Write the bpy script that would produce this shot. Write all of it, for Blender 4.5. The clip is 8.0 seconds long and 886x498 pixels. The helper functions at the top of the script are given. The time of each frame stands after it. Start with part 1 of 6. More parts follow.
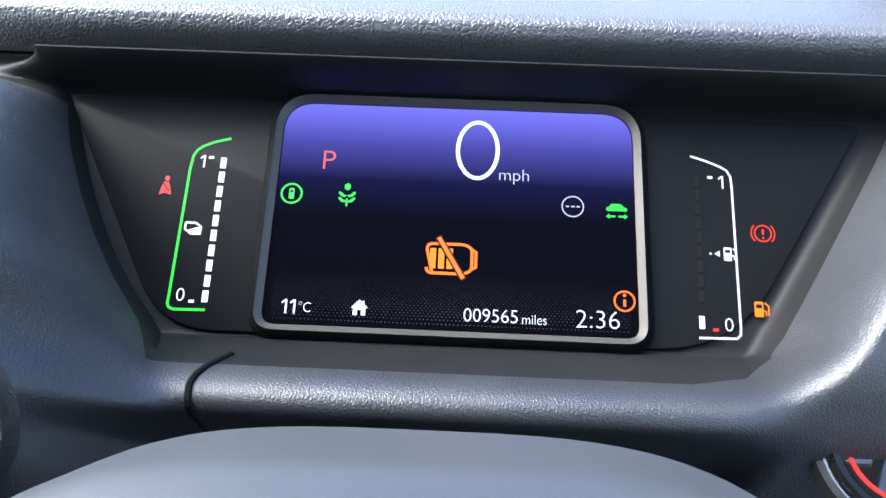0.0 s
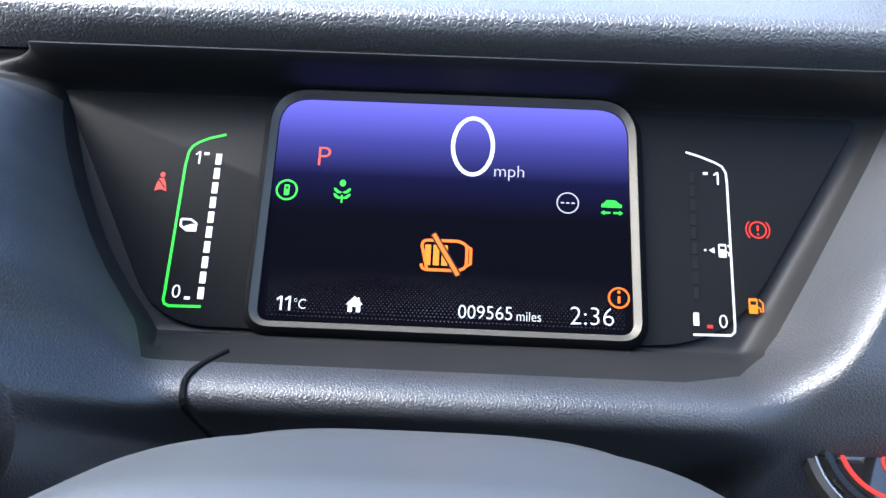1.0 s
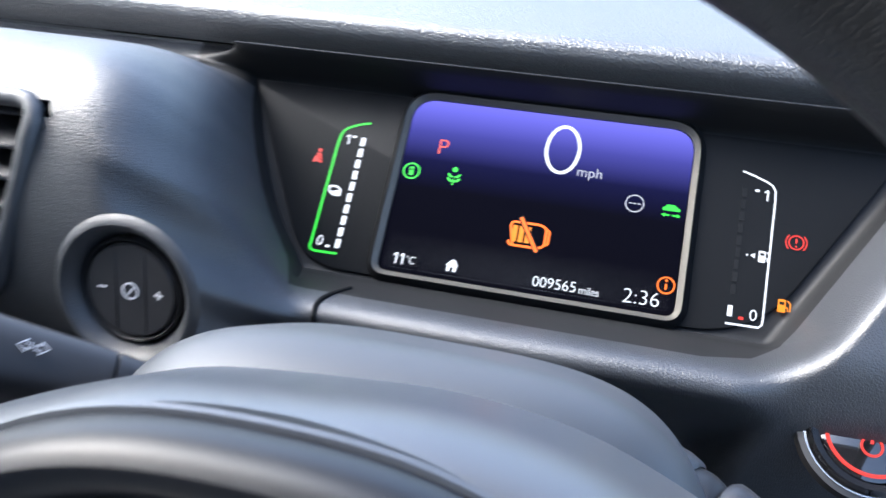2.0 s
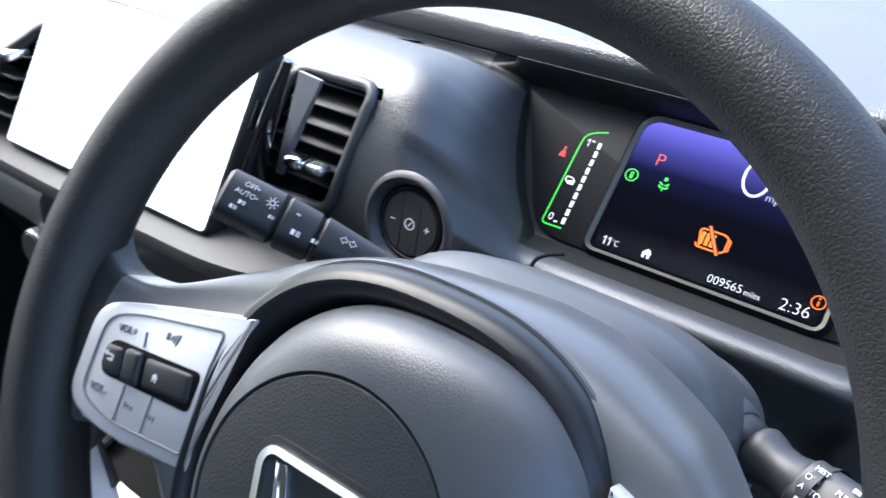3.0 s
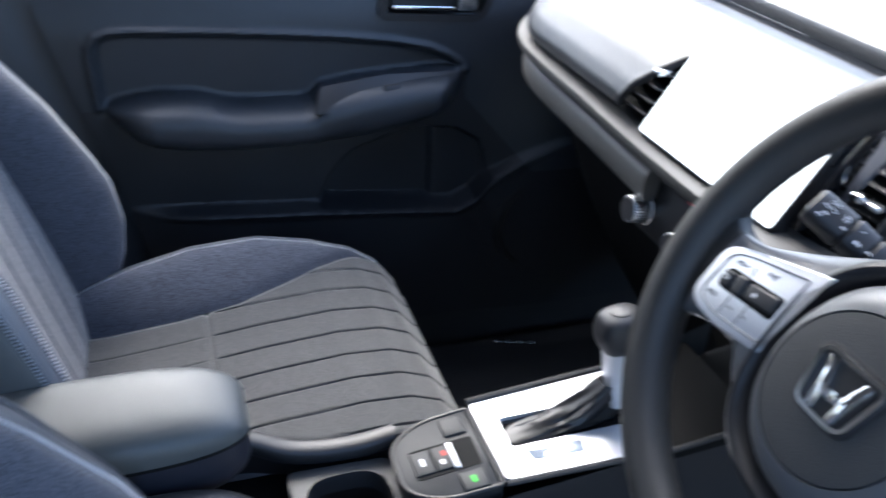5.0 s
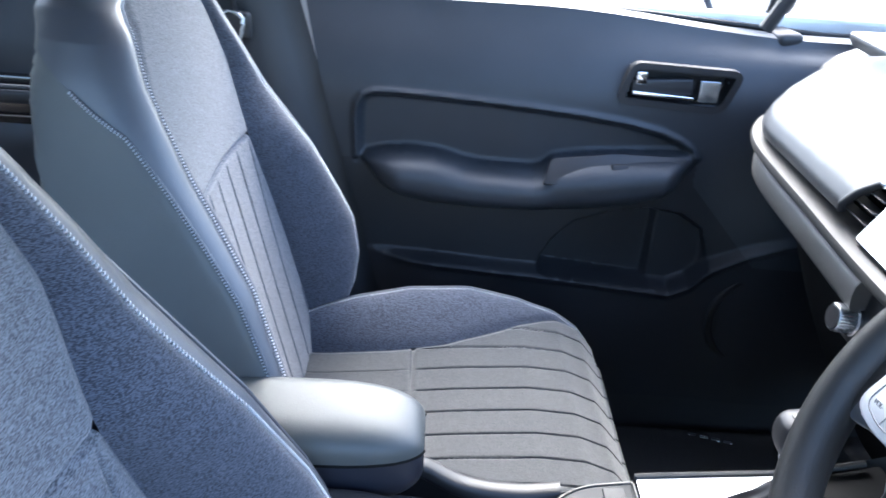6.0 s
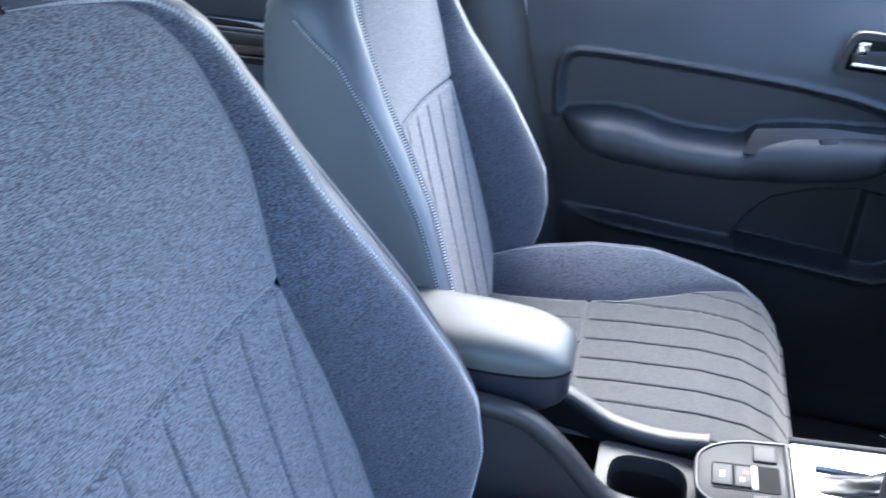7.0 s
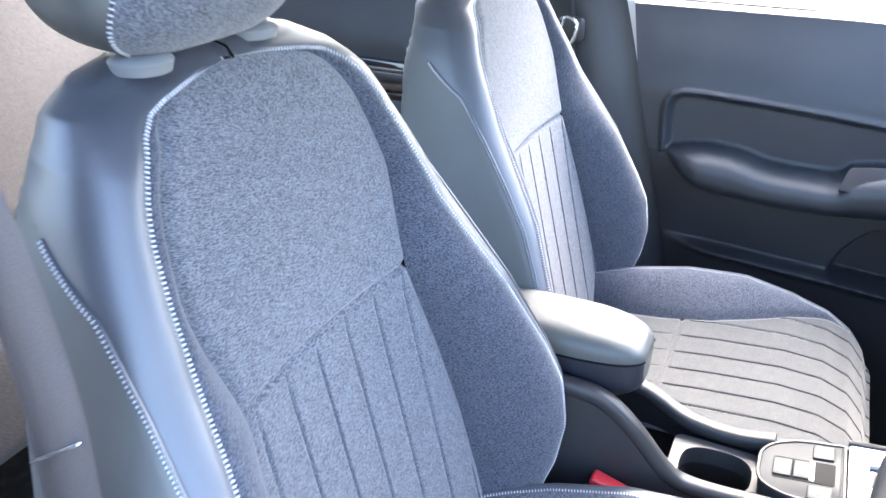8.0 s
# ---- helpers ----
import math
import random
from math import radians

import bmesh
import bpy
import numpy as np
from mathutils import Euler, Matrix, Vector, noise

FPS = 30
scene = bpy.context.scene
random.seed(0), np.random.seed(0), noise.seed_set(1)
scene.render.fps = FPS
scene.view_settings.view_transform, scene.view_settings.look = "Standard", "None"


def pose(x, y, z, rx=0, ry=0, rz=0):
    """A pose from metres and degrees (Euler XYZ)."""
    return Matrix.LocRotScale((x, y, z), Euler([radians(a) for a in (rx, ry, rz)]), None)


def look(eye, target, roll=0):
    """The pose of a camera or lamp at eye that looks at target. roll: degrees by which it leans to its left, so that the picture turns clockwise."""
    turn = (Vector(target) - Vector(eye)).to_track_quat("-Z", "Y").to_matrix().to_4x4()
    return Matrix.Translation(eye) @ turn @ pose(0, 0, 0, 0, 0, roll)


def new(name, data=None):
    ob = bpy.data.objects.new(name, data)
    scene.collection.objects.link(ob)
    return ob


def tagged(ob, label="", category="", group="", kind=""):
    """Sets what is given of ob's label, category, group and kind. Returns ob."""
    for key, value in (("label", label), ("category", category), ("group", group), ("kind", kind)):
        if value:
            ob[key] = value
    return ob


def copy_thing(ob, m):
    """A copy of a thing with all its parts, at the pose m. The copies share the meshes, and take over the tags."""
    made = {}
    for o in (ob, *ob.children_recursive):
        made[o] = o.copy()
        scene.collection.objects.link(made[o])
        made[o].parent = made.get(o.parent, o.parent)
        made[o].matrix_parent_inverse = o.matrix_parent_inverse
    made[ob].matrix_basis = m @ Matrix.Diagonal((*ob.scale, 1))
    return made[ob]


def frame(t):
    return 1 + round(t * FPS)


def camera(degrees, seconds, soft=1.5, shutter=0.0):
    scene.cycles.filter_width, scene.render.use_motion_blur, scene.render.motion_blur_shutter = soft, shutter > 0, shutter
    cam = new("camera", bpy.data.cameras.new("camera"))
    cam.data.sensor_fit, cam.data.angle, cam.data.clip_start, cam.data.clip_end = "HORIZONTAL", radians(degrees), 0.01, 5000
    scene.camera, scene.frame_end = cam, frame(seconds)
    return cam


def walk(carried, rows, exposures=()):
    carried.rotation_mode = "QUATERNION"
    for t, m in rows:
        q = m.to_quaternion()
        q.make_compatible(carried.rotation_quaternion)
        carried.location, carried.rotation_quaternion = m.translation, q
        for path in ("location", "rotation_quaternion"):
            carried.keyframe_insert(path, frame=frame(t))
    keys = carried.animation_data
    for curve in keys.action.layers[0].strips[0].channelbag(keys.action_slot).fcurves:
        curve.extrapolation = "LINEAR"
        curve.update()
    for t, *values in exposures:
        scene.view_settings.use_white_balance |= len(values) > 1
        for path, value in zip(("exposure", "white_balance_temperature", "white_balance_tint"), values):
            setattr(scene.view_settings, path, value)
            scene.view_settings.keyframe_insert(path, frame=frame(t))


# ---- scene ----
cam = camera(55.6, 8.0, shutter=0.4)
PATH = [
    (0, (0.362, 0.581, 1.144), (0.327, 2.368, 0.247), 1.8),
    (0.5, (0.367, 0.583, 1.148), (0.311, 2.354, 0.222), 1.3),
    (1, (0.365, 0.583, 1.149), (0.325, 2.353, 0.217), 1.7),
    (1.2, (0.365, 0.582, 1.146), (0.321, 2.358, 0.227), 1.8),
    (2.3, (0.431, 0.468, 1.214), (-0.174, 2.096, 0.222), 2.2),
    (2.5, (0.448, 0.445, 1.23), (-0.283, 2.014, 0.229), 2.2),
    (2.7, (0.46, 0.427, 1.232), (-0.39, 1.931, 0.225), 2.7),
    (3, (0.483, 0.41, 1.245), (-0.5, 1.823, 0.226), 2.7),
    (3.5, (0.521, 0.377, 1.268), (-0.613, 1.658, 0.233), 2.8),
    (4, (0.555, 0.318, 1.285), (-0.777, 1.388, 0.245), 3.3),
    (4.5, (0.588, 0.275, 1.309), (-0.903, 1.116, 0.276), 3.1),
    (4.8, (0.598, 0.242, 1.314), (-0.969, 0.94, 0.287), 3.4),
    (5, (0.604, 0.217, 1.321), (-1.011, 0.801, 0.296), 3.4),
    (5.2, (0.616, 0.183, 1.318), (-1.051, 0.662, 0.322), 3.7),
    (6.3, (0.696, 0.266, 1.353), (-1.084, 0.17, 0.447), 3.7),
    (6.5, (0.712, 0.283, 1.349), (-1.055, 0.087, 0.434), 3.4),
    (7, (0.745, 0.294, 1.326), (-0.95, -0.147, 0.361), 2.2),
    (7.5, (0.779, 0.296, 1.333), (-0.853, -0.318, 0.352), 1.4),
    (8, (0.9, 0.371, 1.371), (-0.733, -0.364, 0.482), 0.5),
]
walk(cam, [(t, look(eye, target, roll)) for t, eye, target, roll in PATH],
     [(0.0, 2.67, 5500, 6), (1.2, 2.80, 5500, 6), (2.5, 2.7, 5650, 7), (3.0, 2.63, 5650, 7), (4.5, 2.60, 5650, 7), (5.2, 2.75, 5600, 7), (6.3, 3.58, 5480, 6), (7.2, 3.62, 5380, 7), (8.0, 4.25, 6050, 9)])

# ---- light ----
world = bpy.data.worlds.new("daylight")
scene.world = world
world.use_nodes = True
wn = world.node_tree.nodes
sky = wn.new("ShaderNodeTexSky")
sky.sky_type = "NISHITA"
sky.sun_disc = False
sky.air_density, sky.dust_density, sky.ozone_density = 1.0, 6.0, 1.0
SUN_EL, SUN_AZ = 50.0, -90.0      # degrees above the horizon, and clockwise from straight ahead
sky.sun_elevation, sky.sun_rotation = radians(SUN_EL), radians(SUN_AZ)
wn["Background"].inputs["Strength"].default_value = 0.15
world.node_tree.links.new(sky.outputs[0], wn["Background"].inputs["Color"])

sun = new("sun", bpy.data.lights.new("sun", "SUN"))
sun.data.energy, sun.data.angle, sun.data.color = 0.5, radians(60.0), (1.0, 0.96, 0.90)
sd = Vector((math.sin(radians(SUN_AZ)) * math.cos(radians(SUN_EL)), math.cos(radians(SUN_AZ)) * math.cos(radians(SUN_EL)), math.sin(radians(SUN_EL))))
sun.matrix_world = look(sd * 20, (0, 0, 0))


# ---- materials ----
def material(name, colour=(0.5, 0.5, 0.5), rough=0.5, metal=0.0, **kw):
    """Principled material. var: colour swing of a large noise; grain: (kind, size, height) bump; fine: colour swing of a fine noise."""
    m = bpy.data.materials.new(name)
    m.use_nodes = True
    t = m.node_tree
    n, l = t.nodes, t.links
    p = n["Principled BSDF"]
    p.inputs["Base Color"].default_value = (*colour, 1)
    p.inputs["Roughness"].default_value = rough
    p.inputs["Metallic"].default_value = metal
    p.inputs["Specular IOR Level"].default_value = kw.get("spec", 0.5)
    co = n.new("ShaderNodeTexCoord")
    var, fine = kw.get("var", 0.0), kw.get("fine", 0.0)
    if var or fine:
        def swing(scale, amount, detail):
            no = n.new("ShaderNodeTexNoise")
            no.inputs["Scale"].default_value, no.inputs["Detail"].default_value = scale, detail
            l.new(co.outputs["Object"], no.inputs["Vector"])
            r = n.new("ShaderNodeMapRange")
            r.inputs["From Min"].default_value, r.inputs["From Max"].default_value = 0.3, 0.7
            r.inputs["To Min"].default_value, r.inputs["To Max"].default_value = 1 - amount, 1 + amount
            l.new(no.outputs["Fac"], r.inputs["Value"])
            return r.outputs[0]
        a = swing(kw.get("var_scale", 9.0), var, 4)
        b = swing(kw.get("fine_scale", 700.0), fine, 2)
        mu = n.new("ShaderNodeMath")
        mu.operation = "MULTIPLY"
        l.new(a, mu.inputs[0])
        l.new(b, mu.inputs[1])
        mix = n.new("ShaderNodeVectorMath")
        mix.operation = "SCALE"
        mix.inputs[0].default_value = colour
        l.new(mu.outputs[0], mix.inputs["Scale"])
        l.new(mix.outputs[0], p.inputs["Base Color"])
        rr = n.new("ShaderNodeMath")
        rr.operation = "MULTIPLY"
        rr.inputs[1].default_value = rough
        l.new(a, rr.inputs[0])
        l.new(rr.outputs[0], p.inputs["Roughness"])
    if "grain" in kw:
        kind, size, height = kw["grain"]
        if kind == "leather":
            te = n.new("ShaderNodeTexVoronoi")
            te.feature = "DISTANCE_TO_EDGE"
            te.inputs["Scale"].default_value = 1 / size
            no = n.new("ShaderNodeTexNoise")
            no.inputs["Scale"].default_value = 0.5 / size
            l.new(co.outputs["Object"], no.inputs["Vector"])
            va = n.new("ShaderNodeVectorMath")
            va.operation = "MULTIPLY_ADD"
            va.inputs[1].default_value = (size * 1.2,) * 3
            l.new(no.outputs["Color"], va.inputs[0])
            l.new(co.outputs["Object"], va.inputs[2])
            l.new(va.outputs[0], te.inputs["Vector"])
            mr = n.new("ShaderNodeMapRange")
            mr.inputs["From Max"].default_value = 0.25
            l.new(te.outputs["Distance"], mr.inputs["Value"])
            out = mr.outputs[0]
        else:
            te = n.new("ShaderNodeTexNoise")
            te.inputs["Scale"].default_value, te.inputs["Detail"].default_value = 1 / size, 3
            l.new(co.outputs["Object"], te.inputs["Vector"])
            out = te.outputs["Fac"]
        bu = n.new("ShaderNodeBump")
        bu.inputs["Strength"].default_value, bu.inputs["Distance"].default_value = kw.get("bump", 0.5), height
        l.new(out, bu.inputs["Height"])
        l.new(bu.outputs[0], p.inputs["Normal"])
    if "glow" in kw:
        p.inputs["Emission Color"].default_value = (*kw.get("glow_colour", colour), 1)
        p.inputs["Emission Strength"].default_value = kw["glow"]
    if kw.get("sheen"):
        p.inputs["Sheen Weight"].default_value = kw["sheen"]
    if kw.get("coat"):
        p.inputs["Coat Weight"].default_value = kw["coat"]
        p.inputs["Coat Roughness"].default_value = 0.05
    return m


def fabric_material(name, dark, light, stretch, scale=1150.0):
    """Heathered woven cloth: short light and dark threads lying across the panel."""
    m = material(name, light, 0.9, spec=0.2)
    t = m.node_tree
    n, l = t.nodes, t.links
    p = n["Principled BSDF"]
    co, mp, no = n.new("ShaderNodeTexCoord"), n.new("ShaderNodeMapping"), n.new("ShaderNodeTexNoise")
    mp.inputs["Scale"].default_value = stretch
    no.inputs["Scale"].default_value, no.inputs["Detail"].default_value = scale, 2
    l.new(co.outputs["Object"], mp.inputs["Vector"])
    l.new(mp.outputs[0], no.inputs["Vector"])
    big = n.new("ShaderNodeTexNoise")
    big.inputs["Scale"].default_value, big.inputs["Detail"].default_value = 90, 5
    l.new(co.outputs["Object"], big.inputs["Vector"])
    add = n.new("ShaderNodeMath")
    add.operation = "MULTIPLY_ADD"
    add.inputs[1].default_value = 0.12
    l.new(big.outputs["Fac"], add.inputs[0])
    l.new(no.outputs["Fac"], add.inputs[2])
    ra = n.new("ShaderNodeValToRGB")
    ra.color_ramp.elements[0].position, ra.color_ramp.elements[0].color = 0.42, (*dark, 1)
    ra.color_ramp.elements[1].position, ra.color_ramp.elements[1].color = 0.70, (*light, 1)
    l.new(add.outputs[0], ra.inputs[0])
    l.new(ra.outputs[0], p.inputs["Base Color"])
    bu = n.new("ShaderNodeBump")
    bu.inputs["Strength"].default_value, bu.inputs["Distance"].default_value = 0.6, 0.0006
    l.new(no.outputs["Fac"], bu.inputs["Height"])
    l.new(bu.outputs[0], p.inputs["Normal"])
    p.inputs["Sheen Weight"].default_value = 0.25
    return m


# top pad skin: black base lightened to stand for the sky's sheen
M_pad = material("grained pad skin lightened for sky sheen", (0.075, 0.077, 0.080), 0.36, var=0.10, spec=0.9, grain=("leather", 0.0021, 0.0004), bump=0.7)
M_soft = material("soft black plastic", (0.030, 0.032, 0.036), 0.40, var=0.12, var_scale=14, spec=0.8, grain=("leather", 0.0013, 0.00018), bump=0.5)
M_smooth = material("smooth dark plastic", (0.022, 0.022, 0.024), 0.46, var=0.10, grain=("noise", 0.0005, 0.0001), bump=0.2)
M_panel = material("satin black meter panel", (0.0095, 0.010, 0.0108), 0.40, spec=0.22, var=0.1)
M_surround = material("matt black meter surround", (0.0115, 0.0118, 0.0125), 0.50, var=0.12, spec=0.28, grain=("noise", 0.0006, 0.0001), bump=0.2)
for m_, ior_ in ((M_panel, 1.22), (M_surround, 1.40)):
    m_.node_tree.nodes["Principled BSDF"].inputs["IOR"].default_value = ior_
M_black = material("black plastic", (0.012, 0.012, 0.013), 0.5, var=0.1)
# darker than the black plastic: paints the shade inside voids; also dark marks
M_dark = material("near-black of shaded voids and gaps", (0.006, 0.006, 0.006), 0.7, spec=0.12)
M_gloss = material("piano black", (0.008, 0.008, 0.009), 0.06, coat=1.0)
M_leather = material("black leather", (0.066, 0.072, 0.088), 0.37, var=0.1, spec=0.9, grain=("leather", 0.0014, 0.00015), bump=0.35)
M_rim = material("grained wheel leather", (0.022, 0.0215, 0.021), 0.46, var=0.12, grain=("leather", 0.0015, 0.00022), bump=0.42)
M_arm = material("grey armrest leather", (0.070, 0.076, 0.076), 0.44, var=0.07, grain=("leather", 0.0015, 0.0002), bump=0.35)
M_cloth = fabric_material("heathered grey cloth", (0.034, 0.039, 0.050), (0.166, 0.179, 0.208), (0.28, 0.6, 1.4))
M_cloth2 = fabric_material("dark heathered bolster cloth", (0.022, 0.026, 0.037), (0.086, 0.096, 0.126), (0.35, 0.35, 1.0))
M_cushion = fabric_material("grey cushion cloth", (0.030, 0.031, 0.033), (0.074, 0.076, 0.078), (0.35, 1.0, 1.0), 1350.0)
M_hubc = material("grained airbag cover plastic", (0.036, 0.037, 0.038), 0.5, var=0.1, spec=0.4, grain=("leather", 0.0014, 0.00018), bump=0.5)
M_hub = material("airbag cover plastic", (0.064, 0.068, 0.075), 0.42, var=0.1, spec=0.8, grain=("leather", 0.0012, 0.0001), bump=0.35)
M_spoke = material("satin dark grey spoke", (0.090, 0.094, 0.102), 0.36, var=0.06, spec=0.9, grain=("noise", 0.0006, 0.0001), bump=0.15)
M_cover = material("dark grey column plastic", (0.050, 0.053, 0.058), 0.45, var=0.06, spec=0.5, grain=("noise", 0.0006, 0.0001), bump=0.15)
M_thread = material("light grey thread", (0.48, 0.50, 0.54), 0.7)
M_silver = material("satin silver paint", (0.62, 0.63, 0.66), 0.33, 0.35, var=0.04)
M_chrome = material("chrome", (0.86, 0.87, 0.88), 0.10, 1.0)
M_steel = material("dull bright metal", (0.5, 0.52, 0.54), 0.25, 0.9, var=0.08)
M_red = material("red plastic", (0.55, 0.03, 0.04), 0.35, var=0.08)
M_carpet = material("black carpet", (0.010, 0.010, 0.011), 0.95, var=0.3, var_scale=30, fine=0.4, grain=("noise", 0.002, 0.002), bump=1.0)
M_mat = material("black floor mat", (0.014, 0.014, 0.015), 0.9, fine=0.4, grain=("noise", 0.003, 0.002), bump=1.0)
M_trim = material("dark grey door plastic", (0.030, 0.034, 0.041), 0.42, var=0.1, spec=0.5, grain=("leather", 0.0012, 0.0002), bump=0.4)
M_doorlow = material("hard black door plastic", (0.014, 0.0155, 0.019), 0.46, var=0.12, spec=0.5, grain=("leather", 0.0014, 0.0002), bump=0.4)
M_head = material("grey headlining", (0.24, 0.235, 0.23), 0.95, fine=0.08)
M_rubber = material("black rubber seal", (0.010, 0.010, 0.010), 0.6)
M_glowless = material("printed white", (0.75, 0.76, 0.78), 0.5)


def lamp_material(name, colour, strength):
    return material(name, (0.004, 0.004, 0.004), 0.4, spec=0.2, glow=strength * 0.24, glow_colour=colour)


G_white = lamp_material("lit white", (1.0, 0.97, 0.97), 1.1)
G_dim = lamp_material("dim lit white", (0.85, 0.80, 0.84), 0.75)
G_green = lamp_material("lit green", (0.10, 0.95, 0.05), 0.9)
G_red = lamp_material("lit red", (1.0, 0.05, 0.03), 0.8)
G_orange = lamp_material("lit orange", (1.0, 0.17, 0.004), 1.2)
G_amber = lamp_material("lit amber", (1.0, 0.27, 0.0), 1.1)


# ---- builders ----
def part(name, bm, mat, parent=None, label="", smooth=True, m=None):
    me = bpy.data.meshes.new(name)
    if m is not None:
        bm.transform(m)
    bmesh.ops.recalc_face_normals(bm, faces=bm.faces)
    bm.to_mesh(me)
    bm.free()
    for f in me.polygons:
        f.use_smooth = smooth
    for k in mat if isinstance(mat, (list, tuple)) else (mat,):
        me.materials.append(k)
    if smooth:
        me.set_sharp_from_angle(angle=radians(40))
    ob = new(name, me)
    if parent is not None:
        ob.parent = parent
    if label:
        ob["label"] = label
    return ob


def thing(name, label, category, group="", kind="", at=(0, 0, 0)):
    ob = new(name)
    ob.location = at
    ob.empty_display_size = 0.05
    return tagged(ob, label, category, group, kind)


def rbox(size, r=0.004, m=None, seg=3, bm=None):
    """A rounded box, centred, added to bm."""
    b = bmesh.new()
    bmesh.ops.create_cube(b, size=1.0)
    for v in b.verts:
        v.co = Vector((v.co.x * size[0], v.co.y * size[1], v.co.z * size[2]))
    r = min(r, 0.49 * min(size))
    if r > 0:
        bmesh.ops.bevel(b, geom=list(b.edges), offset=r, segments=seg, profile=0.5, affect="EDGES")
    if m is not None:
        b.transform(m)
    if bm is None:
        return b
    return merge(bm, b)


def merge(bm, other):
    me = bpy.data.meshes.new("tmp")
    other.to_mesh(me)
    other.free()
    bm.from_mesh(me)
    bpy.data.meshes.remove(me)
    return bm


def surface(f, us, vs, bm=None, closed_u=False, keep=None):
    """A sheet through f(u, v); keep(u, v) tells which cells stay."""
    bm = bm or bmesh.new()
    g = [[bm.verts.new(f(u, v)) for v in vs] for u in us]
    nu = len(us)
    for i in range(nu if closed_u else nu - 1):
        for j in range(len(vs) - 1):
            k = (i + 1) % nu
            if keep is None or keep((us[i] + us[k]) / 2, (vs[j] + vs[j + 1]) / 2):
                bm.faces.new((g[i][j], g[k][j], g[k][j + 1], g[i][j + 1]))
    loose = [v for v in bm.verts if not v.link_faces]
    for v in loose:
        bm.verts.remove(v)
    return bm


def sweep(pts, section, closed=False, bm=None, up=(0, 0, 1), caps=True):
    """Sweeps a closed section, a function of (distance along 0..1) giving (a, b) pairs, along pts."""
    bm = bm or bmesh.new()
    pts = [Vector(p) for p in pts]
    n = len(pts)
    rings = []
    for i, p in enumerate(pts):
        if closed:
            d = pts[(i + 1) % n] - pts[i - 1]
        else:
            d = pts[min(i + 1, n - 1)] - pts[max(i - 1, 0)]
        d.normalize()
        a = d.cross(Vector(up))
        if a.length < 1e-5:
            a = d.cross(Vector((1, 0, 0)))
        a.normalize()
        b = a.cross(d)
        rings.append([bm.verts.new(p + a * s + b * t) for s, t in section(i / max(1, n - 1))])
    k = len(rings[0])
    for i in range(n if closed else n - 1):
        r, q = rings[i], rings[(i + 1) % n]
        for j in range(k):
            bm.faces.new((r[j], r[(j + 1) % k], q[(j + 1) % k], q[j]))
    if caps and not closed:
        bm.faces.new(rings[0])
        bm.faces.new(rings[-1])
    return bm


def oval(rx, ry=None, n=12, power=2.0):
    ry = ry or rx
    out = []
    for i in range(n):
        a = 2 * math.pi * i / n
        c, s = math.cos(a), math.sin(a)
        out.append((rx * math.copysign(abs(c) ** (2 / power), c), ry * math.copysign(abs(s) ** (2 / power), s)))
    return out


def tube(pts, r, n=8, closed=False, bm=None, up=(0, 0, 1)):
    return sweep(pts, lambda t: oval(r, r, n), closed, bm, up)


def spline(pts, n=8, closed=False):
    """A smooth line through pts (Catmull-Rom)."""
    P = [Vector(p) for p in pts]
    out = []
    m = len(P)
    for i in range(m if closed else m - 1):
        a = P[(i - 1) % m] if closed or i else P[0] * 2 - P[1]
        b, c = P[i], P[(i + 1) % m]
        d = P[(i + 2) % m] if closed or i + 2 < m else P[-1] * 2 - P[-2]
        for k in range(n):
            t = k / n
            out.append(0.5 * ((2 * b) + (c - a) * t + (2 * a - 5 * b + 4 * c - d) * t * t + (3 * b - a - 3 * c + d) * t ** 3))
    if not closed:
        out.append(P[-1])
    return out


def rounded(pts, r, n=5):
    """Rounds the corners of a polygon of (x, y)."""
    out = []
    m = len(pts)
    for i in range(m):
        a, b, c = (Vector((*pts[(i + k) % m][:2], 0)) for k in (-1, 0, 1))
        rr = pts[i][2] if len(pts[i]) > 2 else r
        da, dc = (a - b), (c - b)
        k = min(rr, da.length * 0.49, dc.length * 0.49)
        p, q = b + da.normalized() * k, b + dc.normalized() * k
        for j in range(n + 1):
            t = j / n
            w = p * (1 - t) ** 2 + b * 2 * t * (1 - t) + q * t * t
            out.append((w.x, w.y))
    return out


def plate(pts, z0, z1, bevel=0.0, bm=None, m=None, seg=2):
    """A plate with outline pts between the heights z0 and z1, its upper edge rounded."""
    b = bmesh.new()
    lo = [b.verts.new((x, y, z0)) for x, y in pts]
    f = b.faces.new(lo)
    r = bmesh.ops.extrude_face_region(b, geom=[f])
    top = [g for g in r["geom"] if isinstance(g, bmesh.types.BMVert)]
    for v in top:
        v.co.z = z1
    if bevel > 0:
        ts = set(top)
        es = [e for e in b.edges if e.verts[0] in ts and e.verts[1] in ts]
        bmesh.ops.bevel(b, geom=es, offset=bevel, segments=seg, profile=0.5, affect="EDGES")
    if m is not None:
        b.transform(m)
    if bm is None:
        return b
    return merge(bm, b)


def ring_plate(outer, inner, z0, z1, bm=None, m=None):
    """A flat ring between two outlines with the same number of points."""
    b = bmesh.new()
    n = len(outer)
    rows = []
    for pts, z in ((outer, z0), (outer, z1), (inner, z1), (inner, z0)):
        rows.append([b.verts.new((x, y, z)) for x, y in pts])
    for k in range(4):
        r, q = rows[k], rows[(k + 1) % 4]
        for i in range(n):
            b.faces.new((r[i], r[(i + 1) % n], q[(i + 1) % n], q[i]))
    if m is not None:
        b.transform(m)
    if bm is None:
        return b
    return merge(bm, b)


